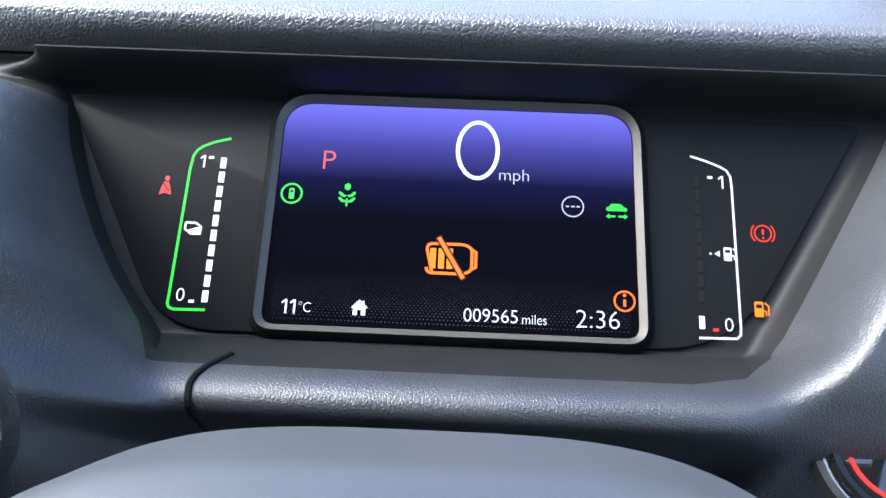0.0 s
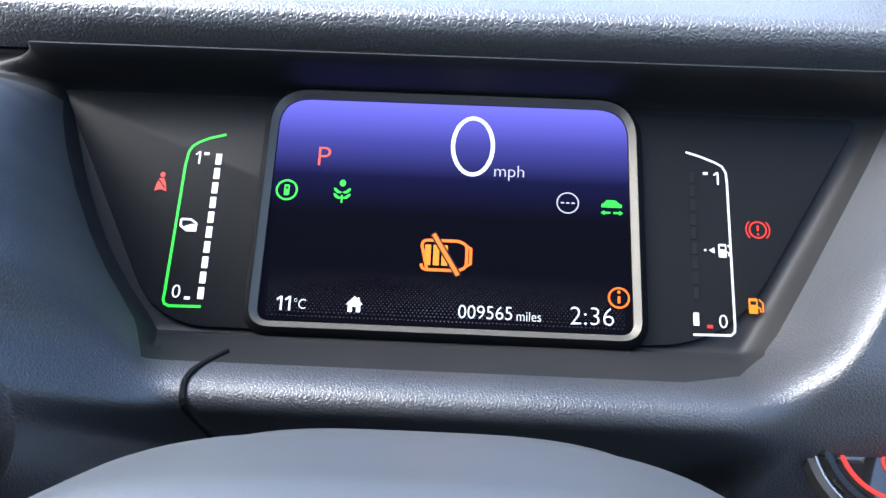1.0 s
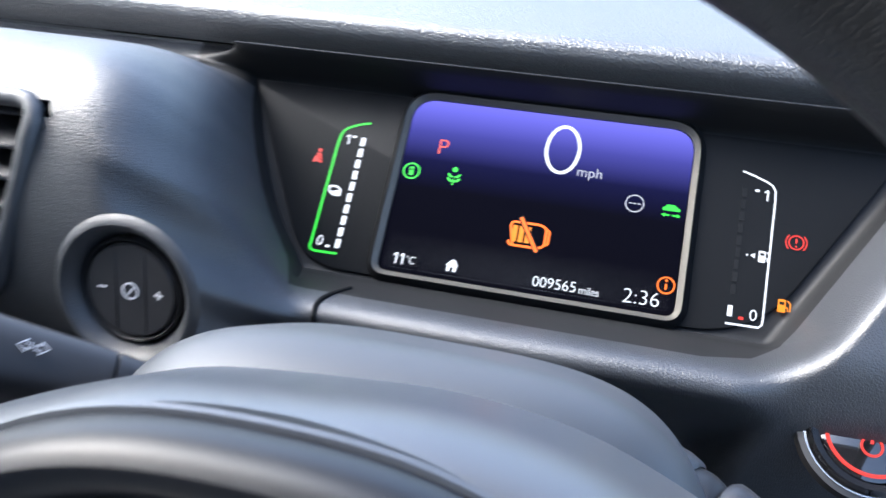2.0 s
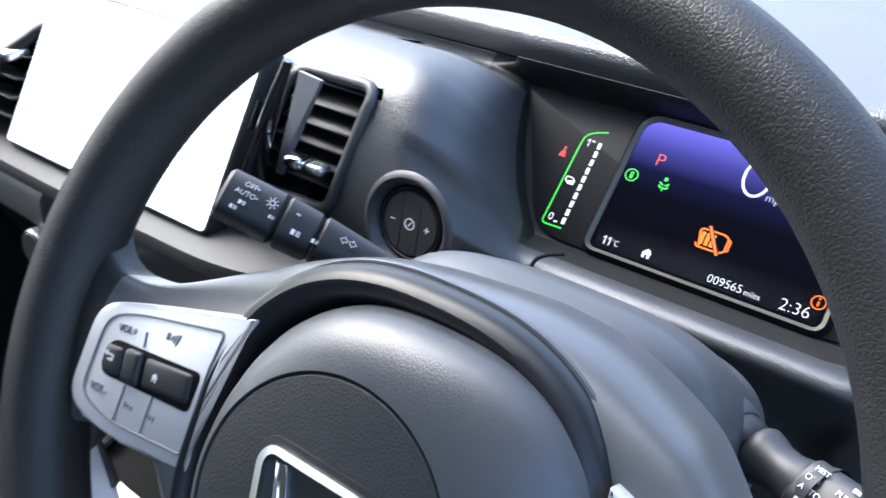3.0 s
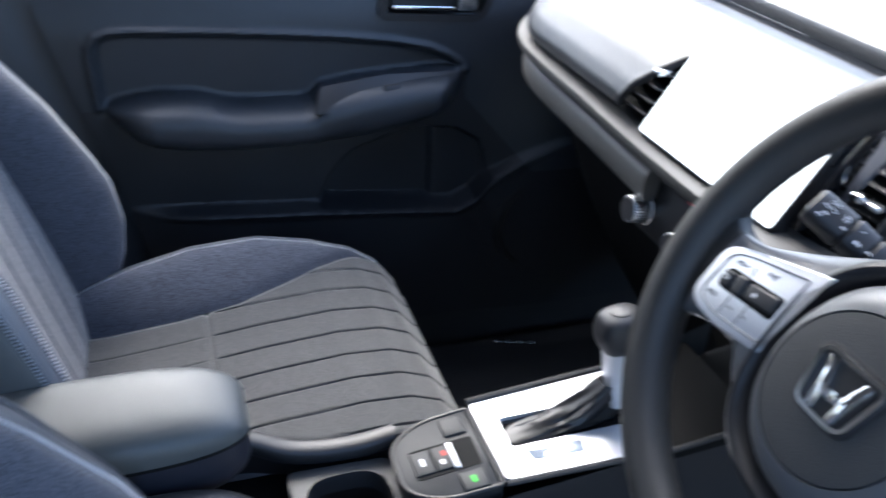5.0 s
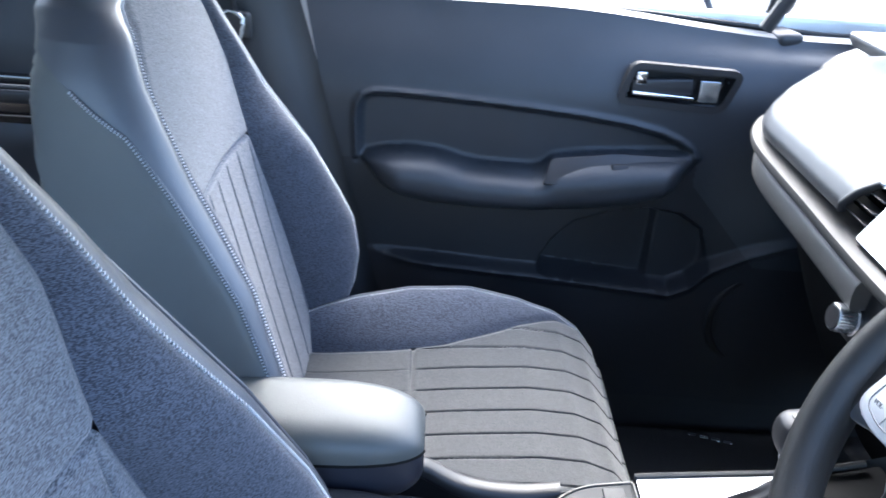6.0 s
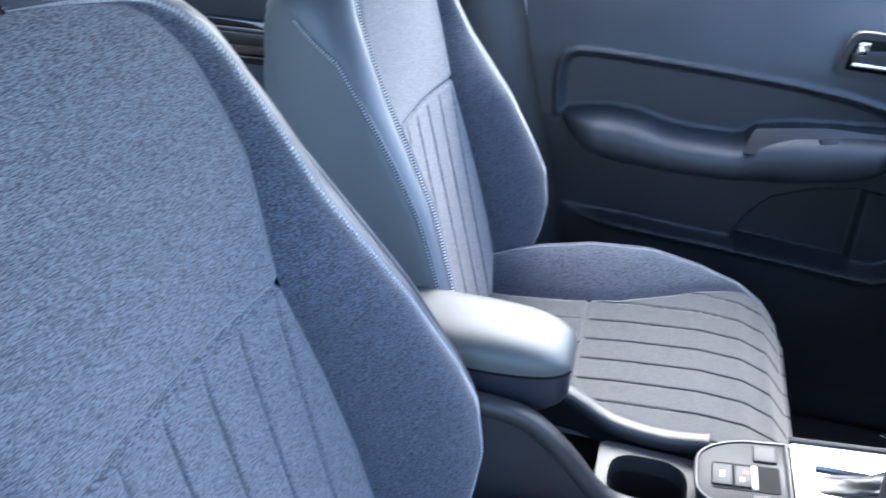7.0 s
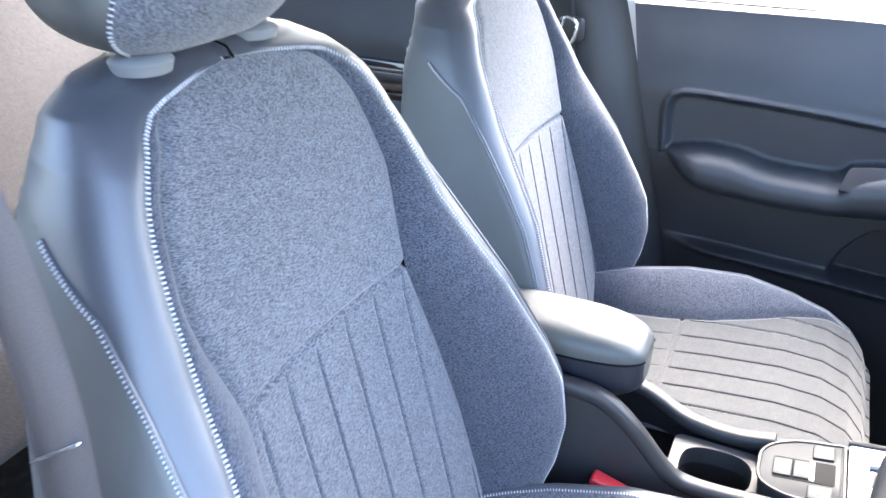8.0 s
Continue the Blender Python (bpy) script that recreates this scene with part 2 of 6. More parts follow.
def lathe(profile, n=32, m=None, bm=None):
    """Turns (radius, z) round the z axis."""
    b = bmesh.new()
    rows = [[b.verts.new((r * math.cos(2 * math.pi * i / n), r * math.sin(2 * math.pi * i / n), z)) for i in range(n)] for r, z in profile]
    for r, q in zip(rows, rows[1:]):
        for i in range(n):
            b.faces.new((r[i], r[(i + 1) % n], q[(i + 1) % n], q[i]))
    bmesh.ops.remove_doubles(b, verts=b.verts, dist=1e-6)
    if m is not None:
        b.transform(m)
    if bm is None:
        return b
    return merge(bm, b)


def offset_outline(pts, d):
    """Moves a closed outline inwards by d (outwards if negative)."""
    n = len(pts)
    area = sum(pts[i][0] * pts[(i + 1) % n][1] - pts[(i + 1) % n][0] * pts[i][1] for i in range(n))
    s = 1 if area > 0 else -1
    out = []
    for i in range(n):
        dx, dy = pts[(i + 1) % n][0] - pts[i - 1][0], pts[(i + 1) % n][1] - pts[i - 1][1]
        k = math.hypot(dx, dy) or 1
        out.append((pts[i][0] - s * dy / k * d, pts[i][1] + s * dx / k * d))
    return out


def writing(text, size, mat, m, parent, name="writing", depth=0.0002, align="CENTER", squeeze=1.0, thin=0.0):
    cu = bpy.data.curves.new("text", "FONT")
    cu.body, cu.size, cu.align_x, cu.align_y, cu.extrude = text, size, align, "CENTER", depth
    cu.offset = -thin * size
    tmp = new("text", cu)
    me = bpy.data.meshes.new_from_object(tmp.evaluated_get(bpy.context.evaluated_depsgraph_get()))
    bpy.data.objects.remove(tmp)
    bpy.data.curves.remove(cu)
    bm = bmesh.new()
    bm.from_mesh(me)
    bpy.data.meshes.remove(me)
    bm.transform(m @ Matrix.Diagonal((squeeze, 1, 1, 1)))
    return part(name, bm, mat, parent, smooth=False)


def smoothstep(a, b, x):
    t = np.clip((x - a) / (b - a), 0, 1)
    return t * t * (3 - 2 * t)


def frame_matrix(o, x, y, z):
    return Matrix(((x[0], y[0], z[0], o[0]), (x[1], y[1], z[1], o[1]), (x[2], y[2], z[2], o[2]), (0, 0, 0, 1)))


# ---- setting: ground and car shell ----
M_ground = material("pale concrete paving", (0.14, 0.14, 0.14), 0.9, var=0.15, var_scale=0.8, fine=0.1, fine_scale=60)
b = bmesh.new()
surface(lambda u, v: Vector((u, v, 0.0)), [-600, -60, -8, 8, 60, 600], [-600, -60, -8, 8, 60, 600], b)
tagged(part("ground", b, M_ground), "pale concrete ground round the car", "ground", kind="structure")

M_hedge = material("far sunlit foliage", (0.16, 0.17, 0.05), 0.9, var=0.5, var_scale=2.5, fine=0.5, fine_scale=12)
b = bmesh.new()
rr = random.Random(4)
for i in range(900):
    a = rr.uniform(0.2, math.pi * 2)
    r = rr.uniform(22, 27)
    p = Vector((math.cos(a) * r, math.sin(a) * r, rr.uniform(0.1, 2.6)))
    s = rr.uniform(0.35, 0.8)
    q = Matrix.Translation(p) @ Euler((rr.uniform(0, 6), rr.uniform(0, 6), rr.uniform(0, 6))).to_matrix().to_4x4()
    c = [b.verts.new(q @ Vector((s * math.cos(k * 1.2566 + rr.uniform(-.3, .3)), s * math.sin(k * 1.2566), rr.uniform(-.25, .25) * s))) for k in range(5)]
    b.faces.new(c)
tagged(part("hedge", b, M_hedge, smooth=False), "far sunlit hedge round the car park", "hedge", kind="stuff")

M_body = material("pale car paint", (0.60, 0.61, 0.62), 0.25, 0.2, coat=1.0)
shell = thing("car_shell", "dark-trimmed cabin shell of a small car", "car", kind="structure")


def slab(name, pts, thick, mat, label=""):
    """A four-cornered slab, thickened away from the cabin's middle."""
    P = [Vector(p) for p in pts]
    nrm = (P[1] - P[0]).cross(P[2] - P[0]).normalized()
    mid = sum(P, Vector()) / len(P)
    if nrm.dot(mid - Vector((0, 0.2, 0.9))) < 0:
        nrm = -nrm
    bm = bmesh.new()
    lo = [bm.verts.new(p) for p in P]
    hi = [bm.verts.new(p + nrm * thick) for p in P]
    bm.faces.new(lo)
    bm.faces.new(hi)
    n = len(P)
    for i in range(n):
        bm.faces.new((lo[i], lo[(i + 1) % n], hi[(i + 1) % n], hi[i]))
    return part(name, bm, mat, shell, label, smooth=False)


slab("cabin_floor", [(-0.70, -1.9, 0.27), (0.70, -1.9, 0.27), (0.70, 1.25, 0.27), (-0.70, 1.25, 0.27)], 0.04, M_carpet, "black carpeted cabin floor")
slab("firewall", [(-0.74, 1.25, 0.27), (0.74, 1.25, 0.27), (0.74, 1.50, 1.02), (-0.74, 1.50, 1.02)], 0.04, M_dark)
slab("roof", [(-0.60, 0.46, 1.50), (0.60, 0.46, 1.50), (0.58, -1.5, 1.50), (-0.58, -1.5, 1.50)], 0.04, M_head, "grey headlining")
slab("windscreen_header", [(-0.62, 0.58, 1.455), (0.62, 0.58, 1.455), (0.60, 0.46, 1.498), (-0.60, 0.46, 1.498)], 0.03, M_head)
slab("tail_lower", [(-0.70, -1.95, 0.27), (0.70, -1.95, 0.27), (0.70, -1.90, 1.00), (-0.70, -1.90, 1.00)], 0.04, M_trim)
slab("tail_header", [(-0.58, -1.50, 1.50), (0.58, -1.50, 1.50), (0.60, -1.58, 1.38), (-0.60, -1.58, 1.38)], 0.04, M_head)
for s in (-1, 1):
    part("windscreen_pillar", sweep([(s * 0.74, 1.50, 1.00), (s * 0.70, 1.10, 1.22), (s * 0.63, 0.60, 1.46), (s * 0.60, 0.40, 1.51)], lambda t: oval(0.035, 0.045, 10, 3)), M_smooth, shell)
    part("roof_rail", sweep([(s * 0.60, 0.42, 1.49), (s * 0.61, -0.5, 1.50), (s * 0.60, -1.55, 1.46)], lambda t: oval(0.04, 0.03, 10, 3)), M_head, shell)
    part("rear_pillar", sweep([(s * 0.60, -1.45, 1.48), (s * 0.68, -1.75, 1.1), (s * 0.70, -1.9, 0.95)], lambda t: oval(0.08, 0.05, 10, 3)), M_smooth, shell)
    slab("sill", [(s * 0.69, -0.10, 0.24), (s * 0.69, 1.25, 0.24), (s * 0.69, 1.25, 0.40), (s * 0.69, -0.10, 0.40)], 0.09, M_smooth, "black plastic door sill")
# rear quarter and door inner panels
slab("rear_door_panel", [(0.72, -0.30, 0.30), (0.72, -1.9, 0.30), (0.72, -1.9, 1.06), (0.72, -0.30, 1.06)], 0.05, M_trim)

# centre pillar beside the front passenger seat, its edge leaning back
def pillar(s, y_shift, mat, label):
    f = lambda u, z: Vector((s * (0.715 - 0.03 * math.sin(math.pi * min(1, max(0, u))) - 0.09 * max(0, z - 1.05) ** 1.0), (0.157 - 0.27 * (z - 0.556)) - u * (0.15 + 0.10 * max(0, 0.85 - z)) + y_shift, z))
    bm = surface(f, [i / 8 for i in range(-1, 9)], [0.30 + i * 0.05 for i in range(25)])
    return tagged(part("centre_pillar", bm, mat, shell), label)


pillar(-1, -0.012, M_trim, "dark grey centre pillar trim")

# ---- dashboard ----
CX, CY, CZ, LEANBACK = 0.36, 0.90, 1.00, radians(44)
UY, UZ = math.sin(LEANBACK), math.cos(LEANBACK)
S = frame_matrix((CX, CY, CZ), (1, 0, 0), (0, UY, UZ), (0, -UZ, UY))     # the meter display: x across, y up it, z towards the driver


def to_vo(y, z):
    return ((y - CY) * UY + (z - CZ) * UZ, -(y - CY) * UZ + (z - CZ) * UY)


PAD = [(0.061, 0.004), (0.067, 0.000), (0.0690, 0.012), (0.0720, 0.0205), (0.0770, 0.0240), (0.0830, 0.0215)] + [to_vo(*p) for p in ((0.965, 1.0755), (1.10, 1.076), (1.30, 1.065), (1.52, 1.01))]
METER = [to_vo(*p) for p in ((0.95, 0.70), (0.88, 0.80), (0.850, 0.905), (0.827, 0.938), (0.8115, 0.954), (0.8070, 0.9605), (0.8065, 0.9665), (0.8095, 0.9715), (0.816, 0.9735), (0.83, 0.971))] + \
    [(-0.0555, 0.0), (0.0508, 0.0), (0.0520, 0.010), (0.0530, 0.024), (0.0542, 0.0288), (0.0558, 0.0300), (0.0575, 0.0275), (0.0598, 0.013)] + PAD
POD = [to_vo(*p) for p in ((0.90, 0.70), (0.80, 0.85), (0.775, 0.93), (0.757, 0.965), (0.755, 0.985), (0.757, 1.005), (0.763, 1.035), (0.775, 1.062), (0.793, 1.079), (0.825, 1.084), (0.875, 1.068), (0.92, 1.043))] + PAD
RIGHT = [to_vo(*p) for p in ((0.93, 0.70), (0.85, 0.83), (0.82, 0.92), (0.812, 0.955), (0.816, 0.985), (0.84, 1.017), (0.89, 1.042), (0.925, 1.043))] + PAD


def prof(table, v):
    return float(np.interp(v, [p[0] for p in table], [p[1] for p in table]))


def soft_prof(table, v, w=0.004):
    return sum(prof(table, v + k * w) * g for k, g in ((-1.4, 0.10), (-0.9, 0.14), (-0.45, 0.17), (0, 0.18), (0.45, 0.17), (0.9, 0.14), (1.4, 0.10)))


def panel_edges(v):
    t = min(1.25, max(-0.6, (v + 0.053) / 0.093))
    left = np.interp(v, [-0.109, -0.070, -0.0580, -0.0474, -0.0372, -0.022, -0.005, 0.0123, 0.0395, 0.063], [0.0839, 0.1045, 0.1125, 0.1202, 0.1286, 0.1391, 0.1480, 0.1553, 0.1647, 0.1773])
    return -float(left), 0.1130 + 0.0550 * t


def dash_off(x, v):
    l, r = panel_edges(v)
    low = float(smoothstep(-0.050, -0.080, v))
    u = min(1.0, max(0.0, (l - 0.001 - x) / 0.052))
    wl = (1 - low) * (1 - (1 - u) ** 2.4) ** 0.48 + low * float(smoothstep(0.0, 0.062, l + 0.006 - x))
    wr = float(smoothstep(-0.004, 0.026, x - (r + 0.008)))
    m, p, q = soft_prof(METER, v, 0.0012 if v > -0.056 else 0.0035), soft_prof(POD, v, 0.013 if v < 0.030 else (0.006 if v < 0.055 else 0.0015)), soft_prof(RIGHT, v, 0.006 if v < 0.055 else 0.0015)
    return m * (1 - wl - wr) + p * wl + q * wr


VENT = [(0.080, 0.986), (0.1535, 0.990), (0.173, 1.069), (0.106, 1.068)]     # x, z corners

VENT_HOLE = rounded(VENT, 0.012, 4)


def in_poly(x, z, poly):
    hit = False
    n = len(poly)
    for i in range(n):
        (x0, z0), (x1, z1) = poly[i], poly[(i + 1) % n]
        if (z0 > z) != (z1 > z) and x < x0 + (z - z0) / (z1 - z0) * (x1 - x0):
            hit = not hit
    return hit


def dash_point(x, v):
    return S @ Vector((x, v, dash_off(x, v)))


def keep_dash(x, v):
    p = dash_point(x, v)
    return not (p.y < 0.80 and (in_poly(p.x, p.z, VENT_HOLE) or (p.y < 0.768 and math.hypot(p.x - 0.215, p.z - 1.002) < 0.029)))


def lin(a, b_, n):
    return [a + (b_ - a) * i / n for i in range(n + 1)]


dashboard = thing("dashboard", "black soft-touch dashboard with a grained top pad", "dashboard")


def dash_warped(c, v):
    """c: below 0 metres left of the meter panel's edge, 0..1 across the panel, above 1 metres right of it."""
    l, r = panel_edges(v)
    x = l + c if c < 0 else (l + (r - l) * c if c <= 1 else r + c - 1)
    p = dash_point(max(-0.275, min(0.36, x)), v)
    if c < 0:      # the pod leans over the panel's edge
        p.x += 0.13 * dash_off(x, v) * float(smoothstep(-0.060, -0.010, v)) * float(1 - smoothstep(0.0, 0.050, v)) * float(smoothstep(-0.13, -0.02, c))
    return p


def keep_warped(c, v):
    l, r = panel_edges(v)
    x = l + c if c < 0 else (l + (r - l) * c if c <= 1 else r + c - 1)
    return -0.275 < x < 0.359 and keep_dash(x, v)


cs = [-0.20 + 0.004 * i for i in range(38)] + [-0.048 + 0.0016 * i for i in range(30)] + lin(0, 0.88, 50) + lin(0.885, 1, 30) + [1 + 0.0016 * i for i in range(1, 32)] + [1.055 + 0.008 * i for i in range(30)]
vs = [-0.18 + 0.004 * i for i in range(20)] + [-0.10 + 0.0015 * i for i in range(34)] + [-0.0485 + 0.0024 * i for i in range(37)] + [0.0412 + 0.0011 * i for i in range(24)]


def in_surround(c, v):
    if v > 0.0412:
        return c > -0.0305 and c < 1.0130 and v < 0.0672
    return v > -0.0712 and -0.0017 < c < 1.0130


CORNER = ((0.088, -0.0712), (0.108, -0.0675), (0.122, -0.0575), (0.131, -0.045))     # rounded lower right corner of the surround


def cut_by(bm, k, inside):
    (x0, v0), (x1, v1) = CORNER[k], CORNER[k + 1]
    bmesh.ops.bisect_plane(bm, geom=bm.verts[:] + bm.edges[:] + bm.faces[:], plane_co=S @ Vector((x0, v0, 0)), plane_no=S.to_3x3() @ Vector((v1 - v0, x0 - x1, 0)).normalized(), clear_outer=inside, clear_inner=not inside)
    return bm


b = surface(dash_warped, cs, vs, keep=lambda c, v: keep_warped(c, v) and not in_surround(c, v))
for k in range(3):
    corner = surface(dash_warped, cs, vs, keep=lambda c, v: in_surround(c, v) and c > 0.75 and v < -0.03)
    for i in range(k):
        cut_by(corner, i, True)
    merge(b, cut_by(corner, k, False))
bmesh.ops.remove_doubles(b, verts=b.verts, dist=1e-5)
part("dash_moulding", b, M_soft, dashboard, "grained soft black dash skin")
inner = surface(dash_warped, cs, vs, keep=lambda c, v: keep_warped(c, v) and in_surround(c, v))
for k in range(3):
    cut_by(inner, k, True)
part("meter_surround", inner, M_surround, dashboard, "matt black surround under the meter hood")
vs_top = [0.0672 + 0.0006 * i for i in range(30)] + [0.086 + 0.006 * i for i in range(10)] + [0.15, 0.20, 0.28, 0.36, 0.45]
part("top_pad", surface(lambda x, v: S @ Vector((x - CX, v, soft_prof(METER, v, 0.0012))), lin(-0.74, 0.72, 60), vs_top), M_pad, dashboard, "grained black top pad, sky sheen put into its colour")

PASS = [to_vo(*p) for p in ((0.712, 0.976), (0.702, 0.983), (0.702, 0.993), (0.711, 1.012), (0.729, 1.034), (0.756, 1.055), (0.79, 1.069), (0.83, 1.077), (0.88, 1.066), (0.925, 1.043))] + PAD


def end_sweep(x):
    return 0.17 * float(smoothstep(-0.40, -0.72, x)) ** 1.4 if x < -0.40 else 0.0


def pass_point(x, v):
    p = S @ Vector((x - CX, v, soft_prof(PASS, v, 0.003 if v < 0.055 else 0.0015)))
    w = 1 - float(smoothstep(0.06, 0.10, v))
    p.y += end_sweep(x) * w
    p.z -= 0.02 * float(smoothstep(-0.5, -0.72, x)) * w
    return p


END_LINE = spline([(-0.150, -0.192, 0), (-0.135, -0.186, 0), (-0.117, -0.176, 0), (-0.090, -0.156, 0), (-0.066, -0.140, 0), (-0.052, -0.110, 0), (-0.045, -0.055, 0), (-0.042, 0.030, 0), (-0.040, 0.088, 0)], 6)


def pad_end(v):
    return float(np.interp(v, [p.x for p in END_LINE], [p.y for p in END_LINE]))


vs2 = [PASS[0][0] + 0.004 * i for i in range(42)]
vs2 = [v for v in vs2 if v < 0.058] + [0.0585 + 0.0012 * i for i in range(8)]
part("pad_lip", tube([pass_point(pad_end(v), v) + Vector((0.002, 0.003, -0.002)) for v in lin(-0.146, -0.041, 60)], 0.0050, 10, up=(0, 1, 0)), M_black, dashboard)
part("passenger_pad", surface(lambda t, v: pass_point(-0.74 + (pad_end(v) + 0.74) * t, v), lin(0, 0.6, 36) + lin(0.61, 1, 34), vs2), M_soft, dashboard, "smooth rounded dark grey pad over the glovebox")

LIP = [(0.172, 0.772, 0.962), (0.164, 0.738, 0.967), (0.148, 0.710, 0.970), (0.118, 0.699, 0.970), (0.06, 0.698, 0.968), (-0.10, 0.700, 0.966), (-0.25, 0.703, 0.969), (-0.40, 0.706, 0.972), (-0.48, 0.720, 0.972), (-0.56, 0.757, 0.968), (-0.64, 0.815, 0.960), (-0.69, 0.87, 0.955)]
lip = spline(LIP, 8)
part("trim_strip", sweep([p + Vector((0, 0.012, -0.006)) for p in lip], lambda t: oval(0.026, 0.008, 12, 4)), material("grey trim strip", (0.034, 0.033, 0.031), 0.6, var=0.08), dashboard, "thin satin grey trim strip")
# band below the strip: its grey is lightened to stand for cream light
band = [p + Vector((0, 0.016, -0.045)) for p in lip[40:]]
part("lower_band", sweep(band, lambda t: oval(0.018, 0.021, 14, 3)), material("grey padded band lightened as cream-lit", (0.085, 0.082, 0.076), 0.5, var=0.1, grain=("leather", 0.0014, 0.0002), bump=0.4), dashboard, "grey padded lower dash band, cream light in its colour")
# near-black filler paints the shade of the slot behind the strip
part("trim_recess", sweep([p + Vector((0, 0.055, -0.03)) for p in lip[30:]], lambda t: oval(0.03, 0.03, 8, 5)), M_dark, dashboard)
# lid takes the near-black material, painting in the shade below the dash
b = surface(lambda x, t: Vector((x, 0.770 + end_sweep(x) + 0.22 * t ** 1.4, 0.915 - 0.45 * t)), [-0.72 + 0.03 * i for i in range(21)], [i / 8 for i in range(9)])
part("glovebox", b, M_dark, dashboard, "black glovebox lid, colour darkened for shade under the dash")
# recess behind the tablet, its shade put into the colour, with the passenger's centre vent
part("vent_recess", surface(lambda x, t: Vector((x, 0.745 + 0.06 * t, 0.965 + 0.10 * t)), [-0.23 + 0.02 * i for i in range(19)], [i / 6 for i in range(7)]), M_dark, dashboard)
vent_l = thing("air_vent", "black slatted air vent beside the tablet screen", "air vent", "air vents")
for i in range(6):
    z = 0.985 + 0.014 * i
    x0, x1 = -0.218 + 0.013 * i, -0.140
    part("slat", rbox((x1 - x0, 0.022, 0.0022), 0.0008, pose((x0 + x1) / 2, (0.722, 0.726, 0.733, 0.745, 0.758, 0.777)[i], z, -12), 1), M_black, vent_l)
part("tab", rbox((0.014, 0.02, 0.008), 0.003, pose(-0.152, 0.732, 1.031)), M_steel, vent_l, "bright metal vent tab")

# ---- climate panel under the tablet ----
climate = thing("climate_panel", "black climate control panel with metal knobs", "control panel")
part("faceplate", rbox((0.27, 0.05, 0.100), 0.008, pose(-0.005, 0.742, 0.905, -6)), M_black, climate)
for x in (-0.108, -0.022, 0.064):
    bm = lathe([(0, 0.027), (0.0145, 0.027), (0.0160, 0.0255), (0.0165, 0.004), (0.0165, -0.01)], 120, Matrix())
    for v_ in bm.verts:
        a_ = math.atan2(v_.co.y, v_.co.x)
        if 0.002 < v_.co.z < 0.0258 and math.hypot(v_.co.x, v_.co.y) > 0.0155:
            g_ = 1 - 0.035 * (0.5 + 0.5 * math.cos(30 * a_))
            v_.co.x *= g_
            v_.co.y *= g_
    bm.transform(pose(x, 0.716, 0.889, 84))
    k = part("knob", bm, M_steel, climate, "ribbed bright metal knob")
    part("collar", lathe([(0.0168, 0.007), (0.0190, 0.006), (0.0190, -0.01)], 40, pose(x, 0.716, 0.889, 84)), M_chrome, k)
    part("cap", lathe([(0, 0.0285), (0.0125, 0.0282), (0.0132, 0.0265)], 32, pose(x, 0.716, 0.889, 84)), M_smooth, k)
part("hazard_switch", rbox((0.022, 0.006, 0.014), 0.003, pose(-0.030, 0.717, 0.937)), M_red, climate, "red hazard warning switch")
for i, x in enumerate((-0.085, -0.06, 0.0, 0.025, 0.05)):
    part("button", rbox((0.018, 0.006, 0.010), 0.002, pose(x, 0.717, 0.936)), M_smooth, climate)

# ---- centre tablet ----
T_tilt = radians(31.5)
T = frame_matrix((-0.0215, 0.7355, 1.0265), (1, 0, 0), (0, math.sin(T_tilt), math.cos(T_tilt)), (0, -math.cos(T_tilt), math.sin(T_tilt)))
tablet = thing("tablet_screen", "large flat touch screen shining white in a thin black frame", "touch screen")
tw, th = 0.231, 0.128
out = rounded([(-tw / 2, -th / 2), (tw / 2, -th / 2), (tw / 2, th / 2), (-tw / 2, th / 2)], 0.007)
part("housing", plate(out, -0.016, 0.0, 0.003, m=T), M_black, tablet)
part("glass", plate(offset_outline(out, 0.0025), 0.0002, 0.0012, 0.0005, m=T), material("bright touch screen", (0.02, 0.02, 0.02), 0.08, glow=0.6, glow_colour=(1.0, 1.0, 0.97)), tablet, "screen shining plain white")
part("side_button", rbox((0.002, 0.02, 0.006), 0.001, T @ pose(tw / 2 + 0.0005, 0.02, -0.006)), M_gloss, tablet)
# support behind the tablet, towards the driver's vent
part("tablet_mount", rbox((0.10, 0.06, 0.08), 0.012, pose(-0.02, 0.800, 1.01, -30)), M_black, dashboard)
part("vent_fin", sweep(spline([(0.1415, 0.738, 1.0900), (0.130, 0.733, 1.058), (0.114, 0.730, 1.015), (0.104, 0.732, 0.980)], 6), lambda t: oval(0.0022 + 0.0016 * t, 0.0035 + 0.0105 * t, 16, 2.6), up=(0, 1, 0)), M_gloss, dashboard, "dark upright fin beside the screen")
# faint outlines of the screen's page
M_page = material("pale grey page line", (0.20, 0.20, 0.18), 0.5)
for name_, cx_, cy_, w_, h_ in (("page_tile", 0.088, 0.030, 0.030, 0.040), ("page_tile", 0.088, -0.002, 0.030, 0.018)):
    o_ = rounded([(cx_ - w_ / 2, cy_ - h_ / 2), (cx_ + w_ / 2, cy_ - h_ / 2), (cx_ + w_ / 2, cy_ + h_ / 2), (cx_ - w_ / 2, cy_ + h_ / 2)], 0.002, 3)
    part(name_, ring_plate(o_, offset_outline(o_, 0.0005), 0.0013, 0.0016, m=T), M_page, tablet)
part("page_dial", ring_plate(oval(0.008, 0.008, 24), oval(0.0073, 0.0073, 24), 0.0013, 0.0016, m=T @ pose(0.078, -0.036, 0)), M_page, tablet)

# ---- driver's centre air vent ----
vent_r = thing("air_vent", "black slatted air vent with a bright metal tab", "air vent", "air vents")


